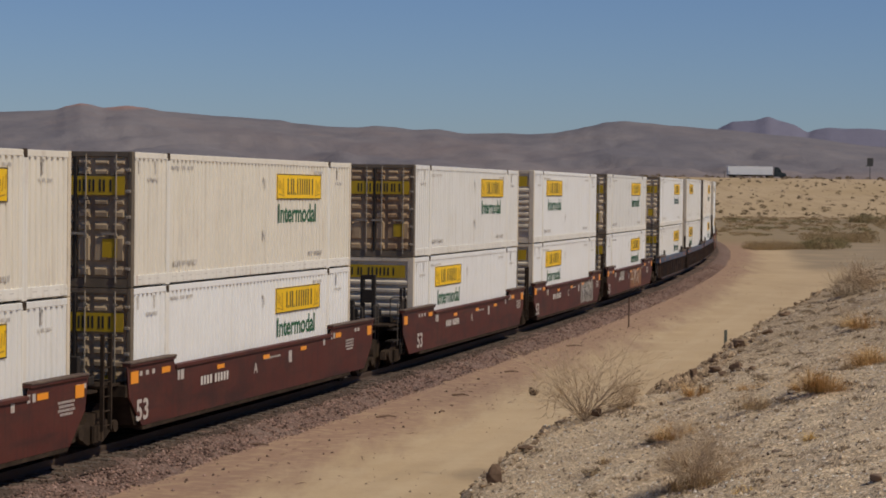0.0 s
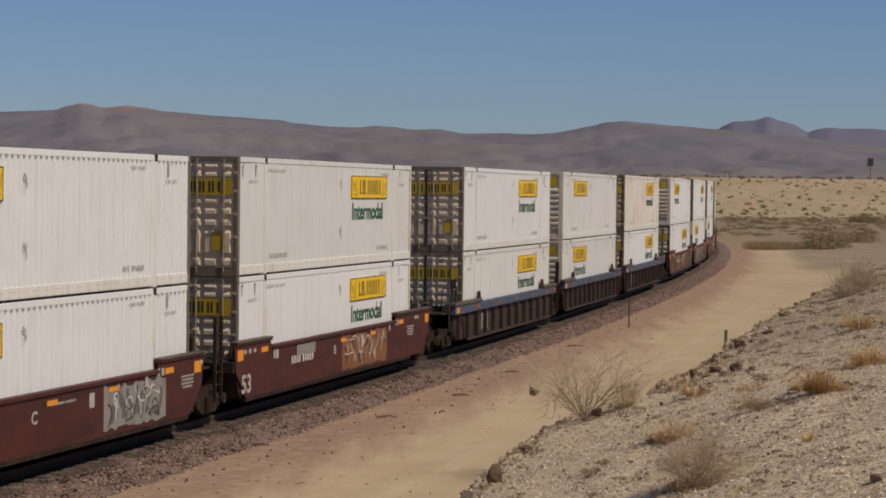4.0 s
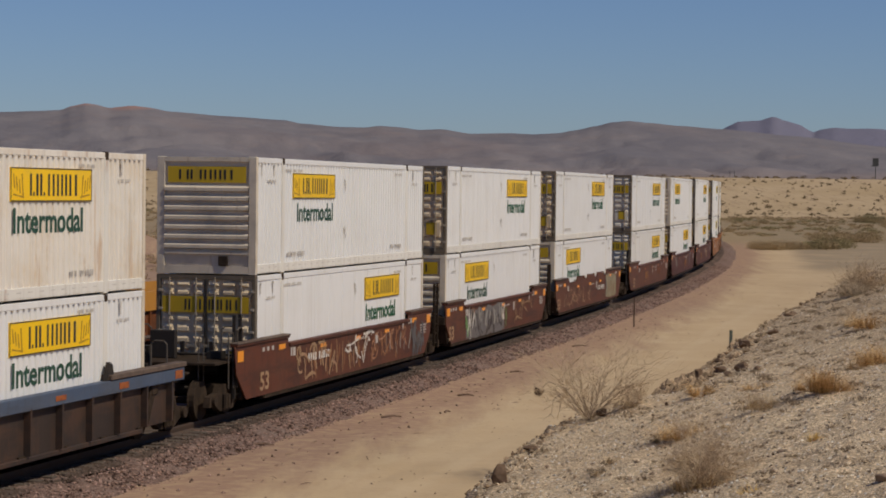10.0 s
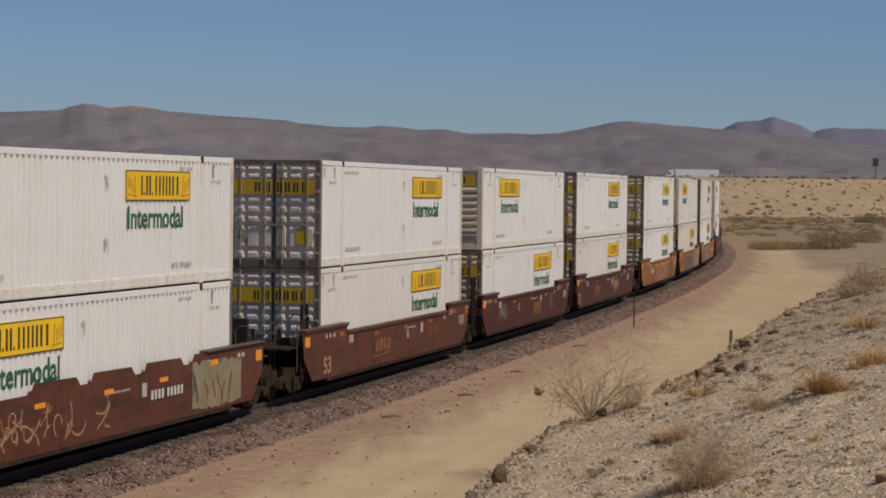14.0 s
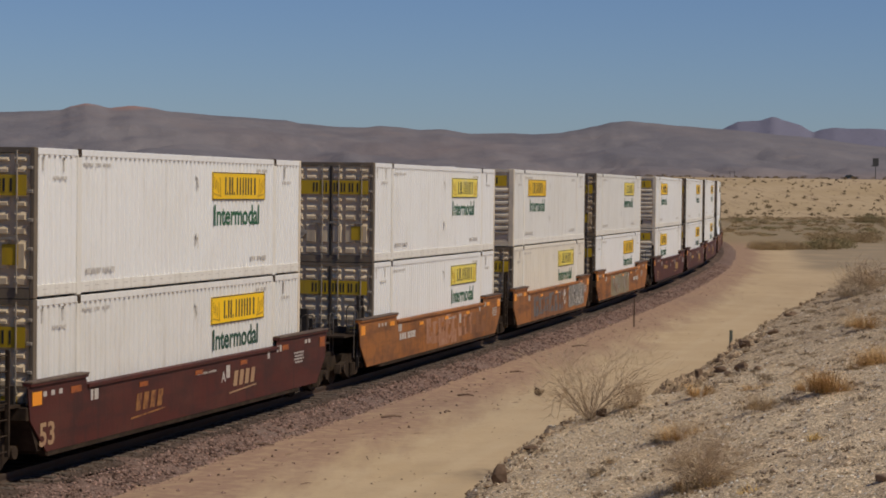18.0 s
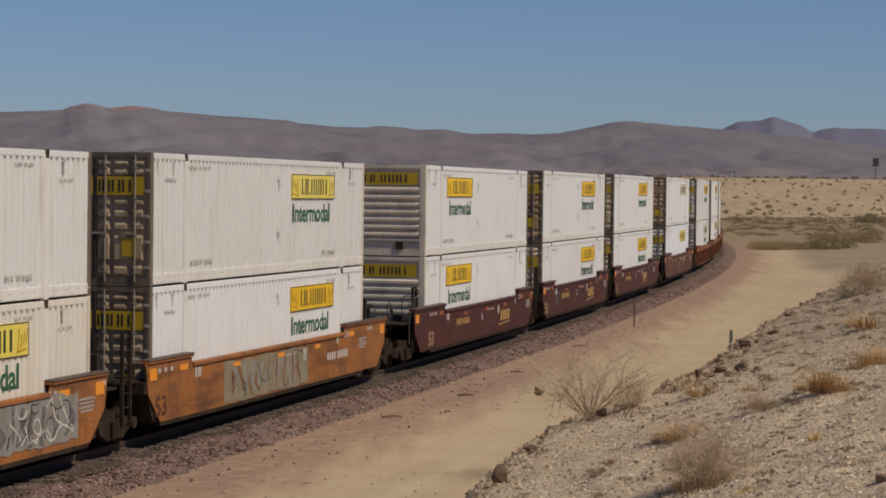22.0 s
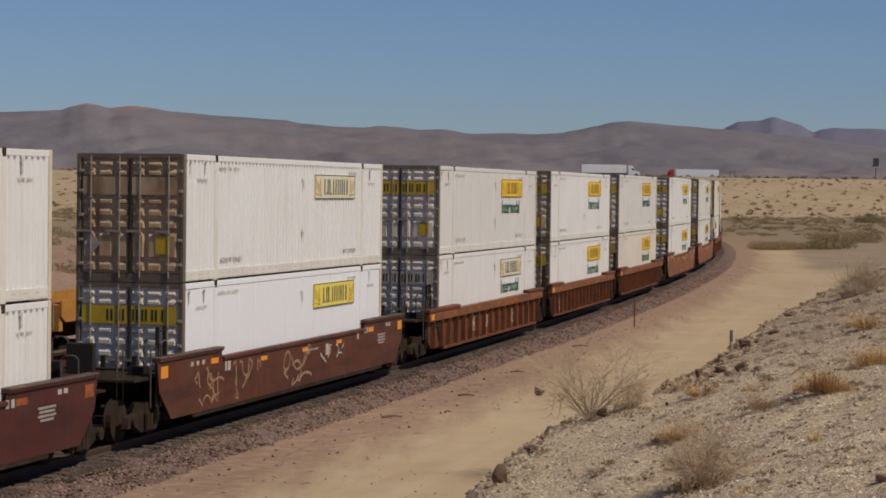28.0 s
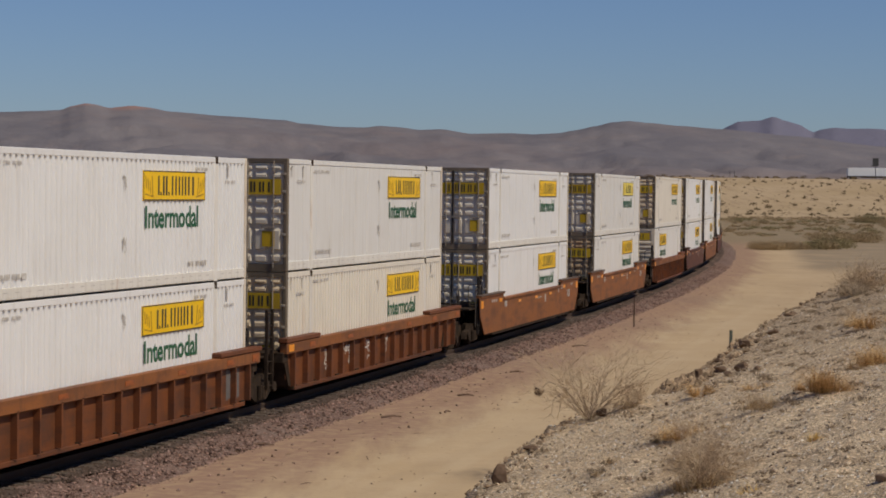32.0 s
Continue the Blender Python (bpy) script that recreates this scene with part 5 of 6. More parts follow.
SECT = [(-4.1, -0.62), (-3.4, -0.50), (-2.9, -0.41), (-2.4, -0.32), (-2.0, -0.255), (-1.7, -0.225), (-1.3, -0.21), (-0.7, -0.20), (0.0, -0.20), (0.7, -0.20), (1.3, -0.21), (1.7, -0.225), (2.6, -0.35), (3.4, -0.55)]
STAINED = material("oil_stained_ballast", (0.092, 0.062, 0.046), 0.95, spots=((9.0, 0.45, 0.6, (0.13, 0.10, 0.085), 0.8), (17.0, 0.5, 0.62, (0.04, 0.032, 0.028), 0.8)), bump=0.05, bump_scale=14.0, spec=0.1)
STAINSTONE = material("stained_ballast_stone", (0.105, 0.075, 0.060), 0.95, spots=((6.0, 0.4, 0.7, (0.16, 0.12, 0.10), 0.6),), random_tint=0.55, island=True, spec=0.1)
for side, nm in ((0.0, "ballast_bed_main"), (9.0, "ballast_bed_siding")):
    tagged(strip(nm, SECT, BALLAST, 20.0, 430.0, 0.45 if side == 0 else 1.0, side, 0.05), "reddish-grey crushed stone ballast under the track", "ballast", kind="structure")
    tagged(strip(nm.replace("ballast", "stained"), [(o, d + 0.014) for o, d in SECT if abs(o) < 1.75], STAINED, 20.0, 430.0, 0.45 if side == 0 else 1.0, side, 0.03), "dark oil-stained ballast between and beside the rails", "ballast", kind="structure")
    rails = tagged(new("track_main" if side == 0 else "track_siding"), "steel rails on dark wooden ties in the ballast", "track", kind="structure")
    for off in (-0.755, 0.755):
        ra = strip("rail", [(off - 0.065, -0.17), (off - 0.012, -0.13), (off - 0.035, -0.04), (off - 0.035, 0.0), (off + 0.035, 0.0), (off + 0.035, -0.04), (off + 0.012, -0.13), (off + 0.065, -0.17)], RAIL, 20.0, 430.0, 4.0, side)
        ra.parent = rails
    tie = mesh_of("tie", lambda b: box(b, -0.115, 0.115, -1.3, 1.3, -0.19, 0.0, 0.012), TIE)
    for k in range(170 if side == 0 else 60):
        part("tie", tie, rails, car_pose(34.0 + 0.6 * k, -0.168 - SINK, side) @ pose(0, 0, 0, 0, 0, random.uniform(-1, 1)))


def stone_field(name, count, place, size, mat, seed, label, flat=0.85):
    """Many loose stones in one object: uneven little polyhedra where place() puts them."""
    rnd = random.Random(seed)
    verts, faces = [], []
    base = [(1, 0, 0), (0, 1, 0), (-1, 0, 0), (0, -1, 0), (0.1, 0.1, 1), (0, 0, -0.8)]
    tri = [(0, 1, 4), (1, 2, 4), (2, 3, 4), (3, 0, 4), (1, 0, 5), (2, 1, 5), (3, 2, 5), (0, 3, 5)]
    for _ in range(count):
        got = place(rnd)
        if got is None:
            continue
        x, y, z = got
        r = size(rnd)
        a = rnd.uniform(0, 6.3)
        ca, sa = math.cos(a), math.sin(a)
        o = len(verts)
        for bx, by, bz in base:
            bx, by, bz = bx * rnd.uniform(0.7, 1.3), by * rnd.uniform(0.5, 1.1), bz * flat * rnd.uniform(0.6, 1.2)
            bx, by = bx + rnd.uniform(-0.25, 0.25), by + rnd.uniform(-0.25, 0.25)
            verts.append((x + r * (bx * ca - by * sa), y + r * (bx * sa + by * ca), z + r * bz))
        faces += [(o + i, o + j, o + k) for i, j, k in tri]
    me = bpy.data.meshes.new(name)
    me.from_pydata(verts, [], faces)
    me.materials.append(mat)
    return tagged(new(name, me), label, "stones", kind="stuff")


SX = np.array([o for o, _ in SECT])
SZ = np.array([d for _, d in SECT])


def on_ballast(rnd):
    s = 52 + (rnd.random() ** 1.5) * 150
    off = rnd.uniform(-4.0, -1.6)
    if rnd.random() < 0.008:
        off = -3.4 - 1.6 * rnd.random() ** 2
        x, y, z, h = on_track(s, off)
        return x, y, ground_z(x, y) + 0.01
    x, y, z, h = on_track(s, off)
    return x, y, z - SINK + float(np.interp(off, SX, SZ)) + 0.01


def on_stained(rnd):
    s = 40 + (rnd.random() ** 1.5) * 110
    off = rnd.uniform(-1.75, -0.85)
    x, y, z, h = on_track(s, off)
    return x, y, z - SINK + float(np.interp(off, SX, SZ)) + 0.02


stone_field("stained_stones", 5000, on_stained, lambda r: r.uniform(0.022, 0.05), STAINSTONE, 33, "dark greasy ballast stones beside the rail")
stone_field("ballast_stones", 30000, on_ballast, lambda r: r.uniform(0.022, 0.052), STONE, 3, "loose reddish-grey ballast stones on the shoulder")

GRAVEL = material("bank_gravel", (0.45, 0.36, 0.255), 0.95, spots=((3.0, 0.4, 0.7, (0.54, 0.45, 0.34), 0.6),), random_tint=0.62, island=True, spec=0.15)


def on_bank(rnd):
    q = 12 + 80 * rnd.random() ** 1.5
    p = rnd.uniform(-4.0, 10.2)
    x, y = -p * CH + q * SH, p * SH + q * CH
    if abs(math.atan2(x, y)) > 0.215 or y < 8:
        return None
    return x, y, ground_z(x, y) + 0.004


stone_field("bank_stones", 104000, on_bank, lambda r: 0.008 + 0.030 * r.random() ** 4, GRAVEL, 4, "grey and tan gravel strewn over the stony bank")
WHITESTONE = material("quartz_chips", (0.66, 0.61, 0.54), 0.8, random_tint=0.25, island=True)
stone_field("quartz_stones", 18000, on_bank, lambda r: 0.009 + 0.023 * r.random() ** 2.5, WHITESTONE, 5, "pale quartz chips scattered on the bank")
DARKSTONE = material("desert_varnish_rock", (0.175, 0.122, 0.085), 0.9, spots=((4.0, 0.45, 0.7, (0.24, 0.17, 0.12), 0.7),), bump=0.01, bump_scale=12, random_tint=0.4, island=True)
stone_field("dark_stones", 22000, on_bank, lambda r: 0.008 + 0.038 * r.random() ** 6, DARKSTONE, 6, "dark weathered stones lying on the bank")


def on_brow(rnd):
    q = rnd.uniform(30, 105)
    p = brow_at(q) + rnd.uniform(-0.35, 0.6)
    x, y = -p * CH + q * SH, p * SH + q * CH
    return x, y, ground_z(x, y) + 0.01


CLOD = material("caked_soil_clod", (0.35, 0.255, 0.165), 0.95, spots=((5.0, 0.45, 0.65, (0.22, 0.155, 0.10), 0.8),), random_tint=0.4, island=True, spec=0.1)
stone_field("brow_rubble", 5200, on_brow, lambda r: 0.012 + 0.075 * r.random() ** 5, CLOD, 7, "broken caked soil and stones along the eroded brow")


def on_road(rnd):
    q = 35 + 110 * rnd.random() ** 1.4
    p = rnd.uniform(11.0, 17.2)
    x, y = -p * CH + q * SH, p * SH + q * CH
    return x, y, ground_z(x, y) + 0.004


stone_field("road_stones", 420, on_road, lambda r: 0.01 + 0.03 * r.random() ** 4, DARKSTONE, 8, "small stones scattered on the dirt road")
# ---------- highway on the rise, with its traffic ----------
ASPHALT = material("sun_bleached_asphalt", (0.075, 0.070, 0.066), 0.9, spots=((0.5, 0.4, 0.7, (0.11, 0.10, 0.095), 0.7),))
HIGHWAY_Z = ground_z(0.0, ROAD_Y) + 0.03


def slab(name, x0, x1, y0, y1, z0, z1, mat, label, category):
    me = mesh_of(name, lambda b: box(b, x0, x1, y0, y1, z0, z1), mat)
    return tagged(new(name, me), label, category, kind="structure")


slab("road_near_lanes", -700, 700, ROAD_Y - 6, ROAD_Y + 5, HIGHWAY_Z - 0.5, HIGHWAY_Z + 0.05, ASPHALT, "grey asphalt highway lanes on top of the sandy rise", "road")
slab("road_far_lanes", -700, 700, ROAD_Y + 29, ROAD_Y + 40, HIGHWAY_Z - 1.5, HIGHWAY_Z - 0.92, ASPHALT, "grey asphalt far highway lanes beyond the median", "road")

CABS = {
    "black": material("black_truck_paint", (0.022, 0.030, 0.030), 0.3, spec=0.5),
    "white": material("white_truck_paint", (0.78, 0.78, 0.78), 0.3, spec=0.5),
    "red": material("red_truck_paint", (0.42, 0.025, 0.03), 0.3, spec=0.5),
}
TRAILER = material("white_trailer_sheet", (0.80, 0.80, 0.79), 0.4, spots=(((0.5, 2.0, 0.4), 0.5, 0.75, (0.66, 0.66, 0.66), 0.5),))
GLASS = material("dark_window_glass", (0.02, 0.025, 0.03), 0.08, spec=0.7)
RUBBER = material("tyre_rubber", (0.022, 0.021, 0.020), 0.85)


def semi_truck(colour, label):
    """A tractor with a box trailer, facing +x, its wheels on z 0."""
    t = new("semi_truck")
    C = CABS[colour]
    part("trailer", mesh_of("trailer", lambda b: (box(b, -10.4, 5.6, -1.28, 1.28, 1.15, 4.1, 0.03)), TRAILER), t)
    part("trailer_frame", mesh_of("trailer_frame", lambda b: (box(b, -10.3, 5.4, -0.5, 0.5, 0.85, 1.15), box(b, -10.4, -10.3, -1.2, 1.2, 0.5, 1.15)), BLACK), t)
    part("side_skirt", mesh_of("side_skirt", lambda b: box(b, -6.0, 2.0, -1.26, -1.2, 0.55, 1.15), GRIME), t)
    part("cab", mesh_of("cab", lambda b: prism(b, [(6.3, 0.6), (6.3, 3.9), (7.0, 4.0), (7.9, 3.75), (8.55, 2.75), (8.75, 2.1), (10.1, 1.85), (10.45, 1.5), (10.5, 0.55), (9.9, 0.45), (8.6, 0.5)], -1.2, 1.2), C), t)
    part("windscreen", mesh_of("windscreen", lambda b: prism(b, [(8.02, 3.6), (8.57, 2.78), (8.77, 2.15), (8.80, 2.15), (8.60, 2.80), (8.06, 3.62)], -1.05, 1.05), GLASS), t)
    part("side_window", mesh_of("side_window", lambda b: prism(b, [(7.5, 2.2), (8.5, 2.2), (8.35, 2.8), (7.5, 2.95)], -1.21, 1.21), GLASS), t)
    part("exhaust_stack", mesh_of("exhaust_stack", lambda b: rod(b, (6.15, -1.0, 1.0), (6.15, -1.0, 4.1), 0.08), STEEL), t)
    part("tractor_frame", mesh_of("tractor_frame", lambda b: box(b, 3.4, 8.8, -0.5, 0.5, 0.6, 1.0), BLACK), t)
    wm = mesh_of("truck_wheel", lambda b: (cylinder_y(b, 0, 0.52, -0.3, 0.3, 0.52, 16), cylinder_y(b, 0, 0.52, -0.31, 0.31, 0.25, 10)), RUBBER)
    for x in (-9.0, -7.7, 3.9, 5.2, 9.2):
        for y in (-0.98, 0.98):
            part("wheel", wm, t, (x, y, 0))
    return tagged(t, label, "truck", "trucks on the highway")


def sedan(label):
    c = new("car")
    P = CABS["black"]
    part("body", mesh_of("car_body", lambda b: prism(b, [(-2.4, 0.35), (-2.45, 0.85), (-1.9, 1.02), (-0.9, 1.05), (0.9, 1.0), (2.1, 0.82), (2.4, 0.6), (2.4, 0.35)], -0.9, 0.9), P), c)
    part("cabin", mesh_of("car_cabin", lambda b: prism(b, [(-2.0, 1.0), (-1.3, 1.5), (0.2, 1.55), (1.1, 1.0)], -0.78, 0.78), GLASS), c)
    wm = mesh_of("car_wheel", lambda b: cylinder_y(b, 0, 0.34, -0.11, 0.11, 0.34, 16), RUBBER)
    for x in (-1.45, 1.45):
        for y in (-0.82, 0.82):
            part("wheel", wm, c, (x, y, 0))
    return tagged(c, label, "car")


NEAR_LANE, FAR_LANE = (ROAD_Y, HIGHWAY_Z + 0.05), (ROAD_Y + 34, HIGHWAY_Z - 0.92)
ONE = Matrix.Identity(4)
TRAFFIC = [
    (semi_truck("black", "white box trailer pulled by a black tractor on the highway"), 113.6, 26.7, *NEAR_LANE, ONE),
    (semi_truck("white", "white semi truck with a plain white trailer, driving on the highway"), 434.8, -24.5, *FAR_LANE, FLIP),
    (semi_truck("red", "white trailer behind a red tractor on the far lanes"), 878.5, -28.1, *FAR_LANE, FLIP),
    (semi_truck("white", "long white trailer pulled by a white tractor on the highway"), -607.0, 23.8, *NEAR_LANE, ONE),
    (sedan("low dark car driving along the highway"), 104.5 - 27.2 * 16.5, 27.2, *NEAR_LANE, ONE),
]

# sign board beside the highway, seen from its dark back
WEATHERED = material("weathered_dark_board", (0.05, 0.052, 0.055), 0.8, spots=((2.0, 0.45, 0.7, (0.09, 0.085, 0.08), 0.6),))
sb = tagged(new("highway_sign"), "dark sign board on a single post by the highway", "sign")
sb.matrix_basis = Matrix.Translation((148.5, ROAD_Y - 30, ground_z(148.5, ROAD_Y - 30)))
part("board", mesh_of("sign_board", lambda b: box(b, -1.05, 1.05, -0.06, 0.06, 4.6, 7.4, 0.03), WEATHERED), sb)
part("post", mesh_of("sign_post", lambda b: rod(b, (0.0, 0.1, -0.3), (0.0, 0.1, 7.0), 0.13), WEATHERED), sb)
part("brace", mesh_of("sign_brace", lambda b: (box(b, -1.5, -0.9, 0.0, 0.06, 4.5, 4.9)), WEATHERED), sb)
gt = tagged(new("cattle_gate"), "small weathered wooden gate frame by the highway", "gate")
gt.matrix_basis = Matrix.Translation((101.5, ROAD_Y - 12, ground_z(101.5, ROAD_Y - 12)))
for x in (-0.8, 0.8):
    part("post", mesh_of("gate_post", lambda b: rod(b, (0, 0, -0.2), (0, 0, 2.3), 0.09), WEATHERED), gt, (x, 0, 0))
part("crossbar", mesh_of("gate_bar", lambda b: rod(b, (-0.9, 0, 2.1), (0.9, 0, 2.1), 0.07), WEATHERED), gt)

# ---------- flat cars parked on the siding ----------
SPAN = 13.5
ORANGE_BEAM = material("sun_faded_orange_paint", (0.52, 0.24, 0.05), 0.55, spots=(((0.8, 0.8, 1.5), 0.45, 0.75, (0.33, 0.14, 0.05), 0.6), ((5.0, 5.0, 0.8), 0.58, 0.75, (0.2, 0.09, 0.04), 0.6)), bump=0.003, bump_scale=10)


def parked_car():
    f = new("flat_car")
    for flip in (ONE, FLIP):
        part("side_beam", mesh_of("side_beam", lambda b: prism(b, [(-SPAN, 1.55), (-SPAN + 0.3, 1.38), (SPAN - 0.3, 1.38), (SPAN, 1.55), (SPAN, 2.0), (-SPAN, 2.0)], -1.45, -1.38), ORANGE_BEAM), f, flip)
        part("side_panel", mesh_of("flat_panel", lambda b: prism(b, [(-9.0, 1.38), (-8.2, 0.5), (8.2, 0.5), (9.0, 1.38)], -1.34, -1.30), CAR["tan"]), f, flip)
        for x in np.linspace(-7.8, 7.8, 11):
            part("rib", mesh_of("flat_rib", lambda b: box(b, -0.06, 0.06, -1.42, -1.34, 0.52, 1.38), CAR["tan"]), f, flip @ Matrix.Translation((float(x), 0, 0)))
        part("coupler", mesh_of("flat_coupler", lambda b: (box(b, -SPAN - 0.7, -SPAN + 0.3, -0.15, 0.15, 0.75, 1.0, 0.03)), GRIME), f, flip)
        part("end_sill", mesh_of("flat_sill", lambda b: (box(b, -SPAN, -SPAN + 0.25, -1.38, 1.38, 1.1, 1.9, 0.02)), ORANGE_BEAM), f, flip)
        part("hand_rail", mesh_of("hand_rail", hand_rail, STEEL), f, flip @ Matrix.Translation((-SPAN - 0.05, -1.2, 1.2)))
    part("deck", mesh_of("flat_deck", lambda b: box(b, -SPAN + 0.25, SPAN - 0.25, -1.38, 1.38, 1.5, 1.62), GRIME), f)
    for x in (-10.9, 10.9):
        add_bogie(f, x)
    return tagged(f, "empty sun-faded orange flat car parked on the siding", "rail car", "cars parked on the siding")


fc = parked_car()
fc.matrix_basis = car_pose(87.0 + SPAN, 0, 9.0)
for s in (87.0 - SPAN - 1.5, 87.0 + 3 * SPAN + 1.5, 87.0 + 5 * SPAN + 3.0):
    copy_thing(fc, car_pose(s, 0, 9.0))

# ---------- marker posts beside the track and the road ----------
POST = material("green_grey_marker", (0.10, 0.115, 0.09), 0.7, spots=((6.0, 0.45, 0.7, (0.2, 0.18, 0.14), 0.6),))
RUSTPOST = material("rusted_post", (0.075, 0.045, 0.035), 0.8, spots=((8.0, 0.45, 0.7, (0.13, 0.08, 0.05), 0.6),))
m1 = tagged(new("marker_post"), "thin rusted steel marker post beside the track", "post")
m1.matrix_basis = Matrix.Translation((8.25, 96.8, ground_z(8.25, 96.8)))
part("post", mesh_of("steel_post", lambda b: (box(b, -0.028, 0.028, -0.012, 0.012, -0.2, 1.30), box(b, -0.012, 0.012, 0.0, 0.04, -0.2, 1.30)), RUSTPOST), m1)
m2 = tagged(new("marker_post"), "short grey-green flat marker post at the road's edge", "post")
m2.matrix_basis = Matrix.Translation((9.18, 71.5, ground_z(9.18, 71.5)))
part("post", mesh_of("flat_post", lambda b: box(b, -0.05, 0.05, -0.015, 0.015, -0.2, 1.12 - ground_z(9.18, 71.5), 0.008), POST), m2)

# ---------- plants ----------
TWIG = material("bleached_dry_twig", (0.56, 0.42, 0.265), 0.9, spots=((20.0, 0.4, 0.7, (0.60, 0.49, 0.37), 0.6),))
STEM = material("dry_stem", (0.42, 0.325, 0.225), 0.9)
RUSTGRASS = material("rust_coloured_dry_brush", (0.50, 0.315, 0.135), 0.9, random_tint=0.5, island=True)
TANGRASS = material("tan_dry_brush", (0.50, 0.365, 0.21), 0.9, random_tint=0.45, island=True)
YELLOWGRASS = material("straw_yellow_grass", (0.66, 0.45, 0.16), 0.9, random_tint=0.25, island=True)
GREYBRUSH = material("grey_brown_brush", (0.31, 0.235, 0.155), 0.9, random_tint=0.3, island=True)
SCRUB = material("olive_brown_scrub", (0.35, 0.255, 0.142), 0.95, random_tint=0.4, island=True)
OLIVESCRUB = material("olive_green_scrub", (0.25, 0.205, 0.102), 0.95, random_tint=0.4, island=True)
DARKSCRUB = material("dark_desert_scrub", (0.185, 0.135, 0.078), 0.95, random_tint=0.25, island=True)


def branching(rnd, stems, height, spread, levels, split, arches=()):
    """Segments (p, q, r0, r1, level) of a bare tangled bush that fans out from its foot. arches: bent stems of their own."""
    out = []

    def grow(p, d, length, r, level):
        n = 3 if level < levels - 1 else 2 if level < levels else 1
        for k in range(n):
            w = 0.26 + 0.10 * level
            d = (d + Vector((rnd.uniform(-w, w), rnd.uniform(-w, w), rnd.uniform(-0.24, 0.22)))).normalized()
            e = p + d * length / n
            e.z = max(e.z, 0.01)
            out.append((p, e, r, r * 0.78, level))
            p, r = e, r * 0.78
            if level < levels and (k > 0 or rnd.random() < 0.4):
                for _ in range(max(1, split - (2 if k < n - 1 else 1))):
                    side = Vector((rnd.uniform(-1, 1), rnd.uniform(-1, 1), rnd.uniform(-0.55, 0.65)))
                    grow(p, (d + side * rnd.uniform(0.5, 1.1)).normalized(), length * rnd.uniform(0.35, 0.75), r * 0.65, level + 1)

    for i in range(stems):
        a = 2 * math.pi * i / stems + rnd.uniform(-0.6, 0.6)
        tilt = rnd.uniform(0.1, 1.0) * spread
        d = Vector((math.cos(a) * tilt, math.sin(a) * tilt, 1.0)).normalized()
        foot = Vector((math.cos(a), math.sin(a), 0)) * height * 0.03 * rnd.random() + Vector((0, 0, -0.03))
        grow(foot, d, height * rnd.uniform(0.26, 0.62), height * 0.010, 0)
    for line in arches:
        for k, (p, e) in enumerate(zip(line, line[1:])):
            p, e = Vector(p), Vector(e)
            out.append((p, e, height * (0.010 - 0.0014 * k), height * (0.0086 - 0.0014 * k), 1))
            for _ in range(3):
                side = Vector((rnd.uniform(-1, 1), rnd.uniform(-1, 1), rnd.uniform(-0.8, 0.5)))
                grow(e, ((e - p).normalized() + side).normalized(), height * rnd.uniform(0.08, 0.2), height * 0.004, levels - 1)
    return out


def dry_shrub(x, y, height, spread, stems, seed, label, twig=TWIG, levels=3, split=4, arches=()):
    rnd = random.Random(seed)
    segs = branching(rnd, stems, height, spread, levels, split, arches)
    top = tagged(new("dry_shrub"), label, "shrub", "shrubs on the bank")
    top.matrix_basis = Matrix.Translation((x, y, ground_z(x, y)))
    for name, test, mat in (("stem_frame", lambda v: v <= 1, STEM), ("crown", lambda v: v > 1, twig)):
        verts, faces = [], []
        for p, q, r0, r1, level in segs:
            if not test(level):
                continue
            r0, r1 = max(r0 * 0.8, 0.0018 * max(1.0, y / 46)), max(r1 * 0.8, 0.0012 * max(1.0, y / 46))
            d = (q - p).normalized()
            u = d.orthogonal().normalized()
            w = d.cross(u)
            o = len(verts)
            for c, r in ((p, r0), (q, r1)):
                for k in range(3):
                    a = 2.0944 * k
                    verts.append(c + (u * math.cos(a) + w * math.sin(a)) * r)
            faces += [(o, o + 1, o + 4, o + 3), (o + 1, o + 2, o + 5, o + 4), (o + 2, o, o + 3, o + 5)]
        me = bpy.data.meshes.new(name)
        me.from_pydata(verts, [], faces)
        me.materials.append(mat)
        tagged(part(name, me, top), kind="stuff")
    return top


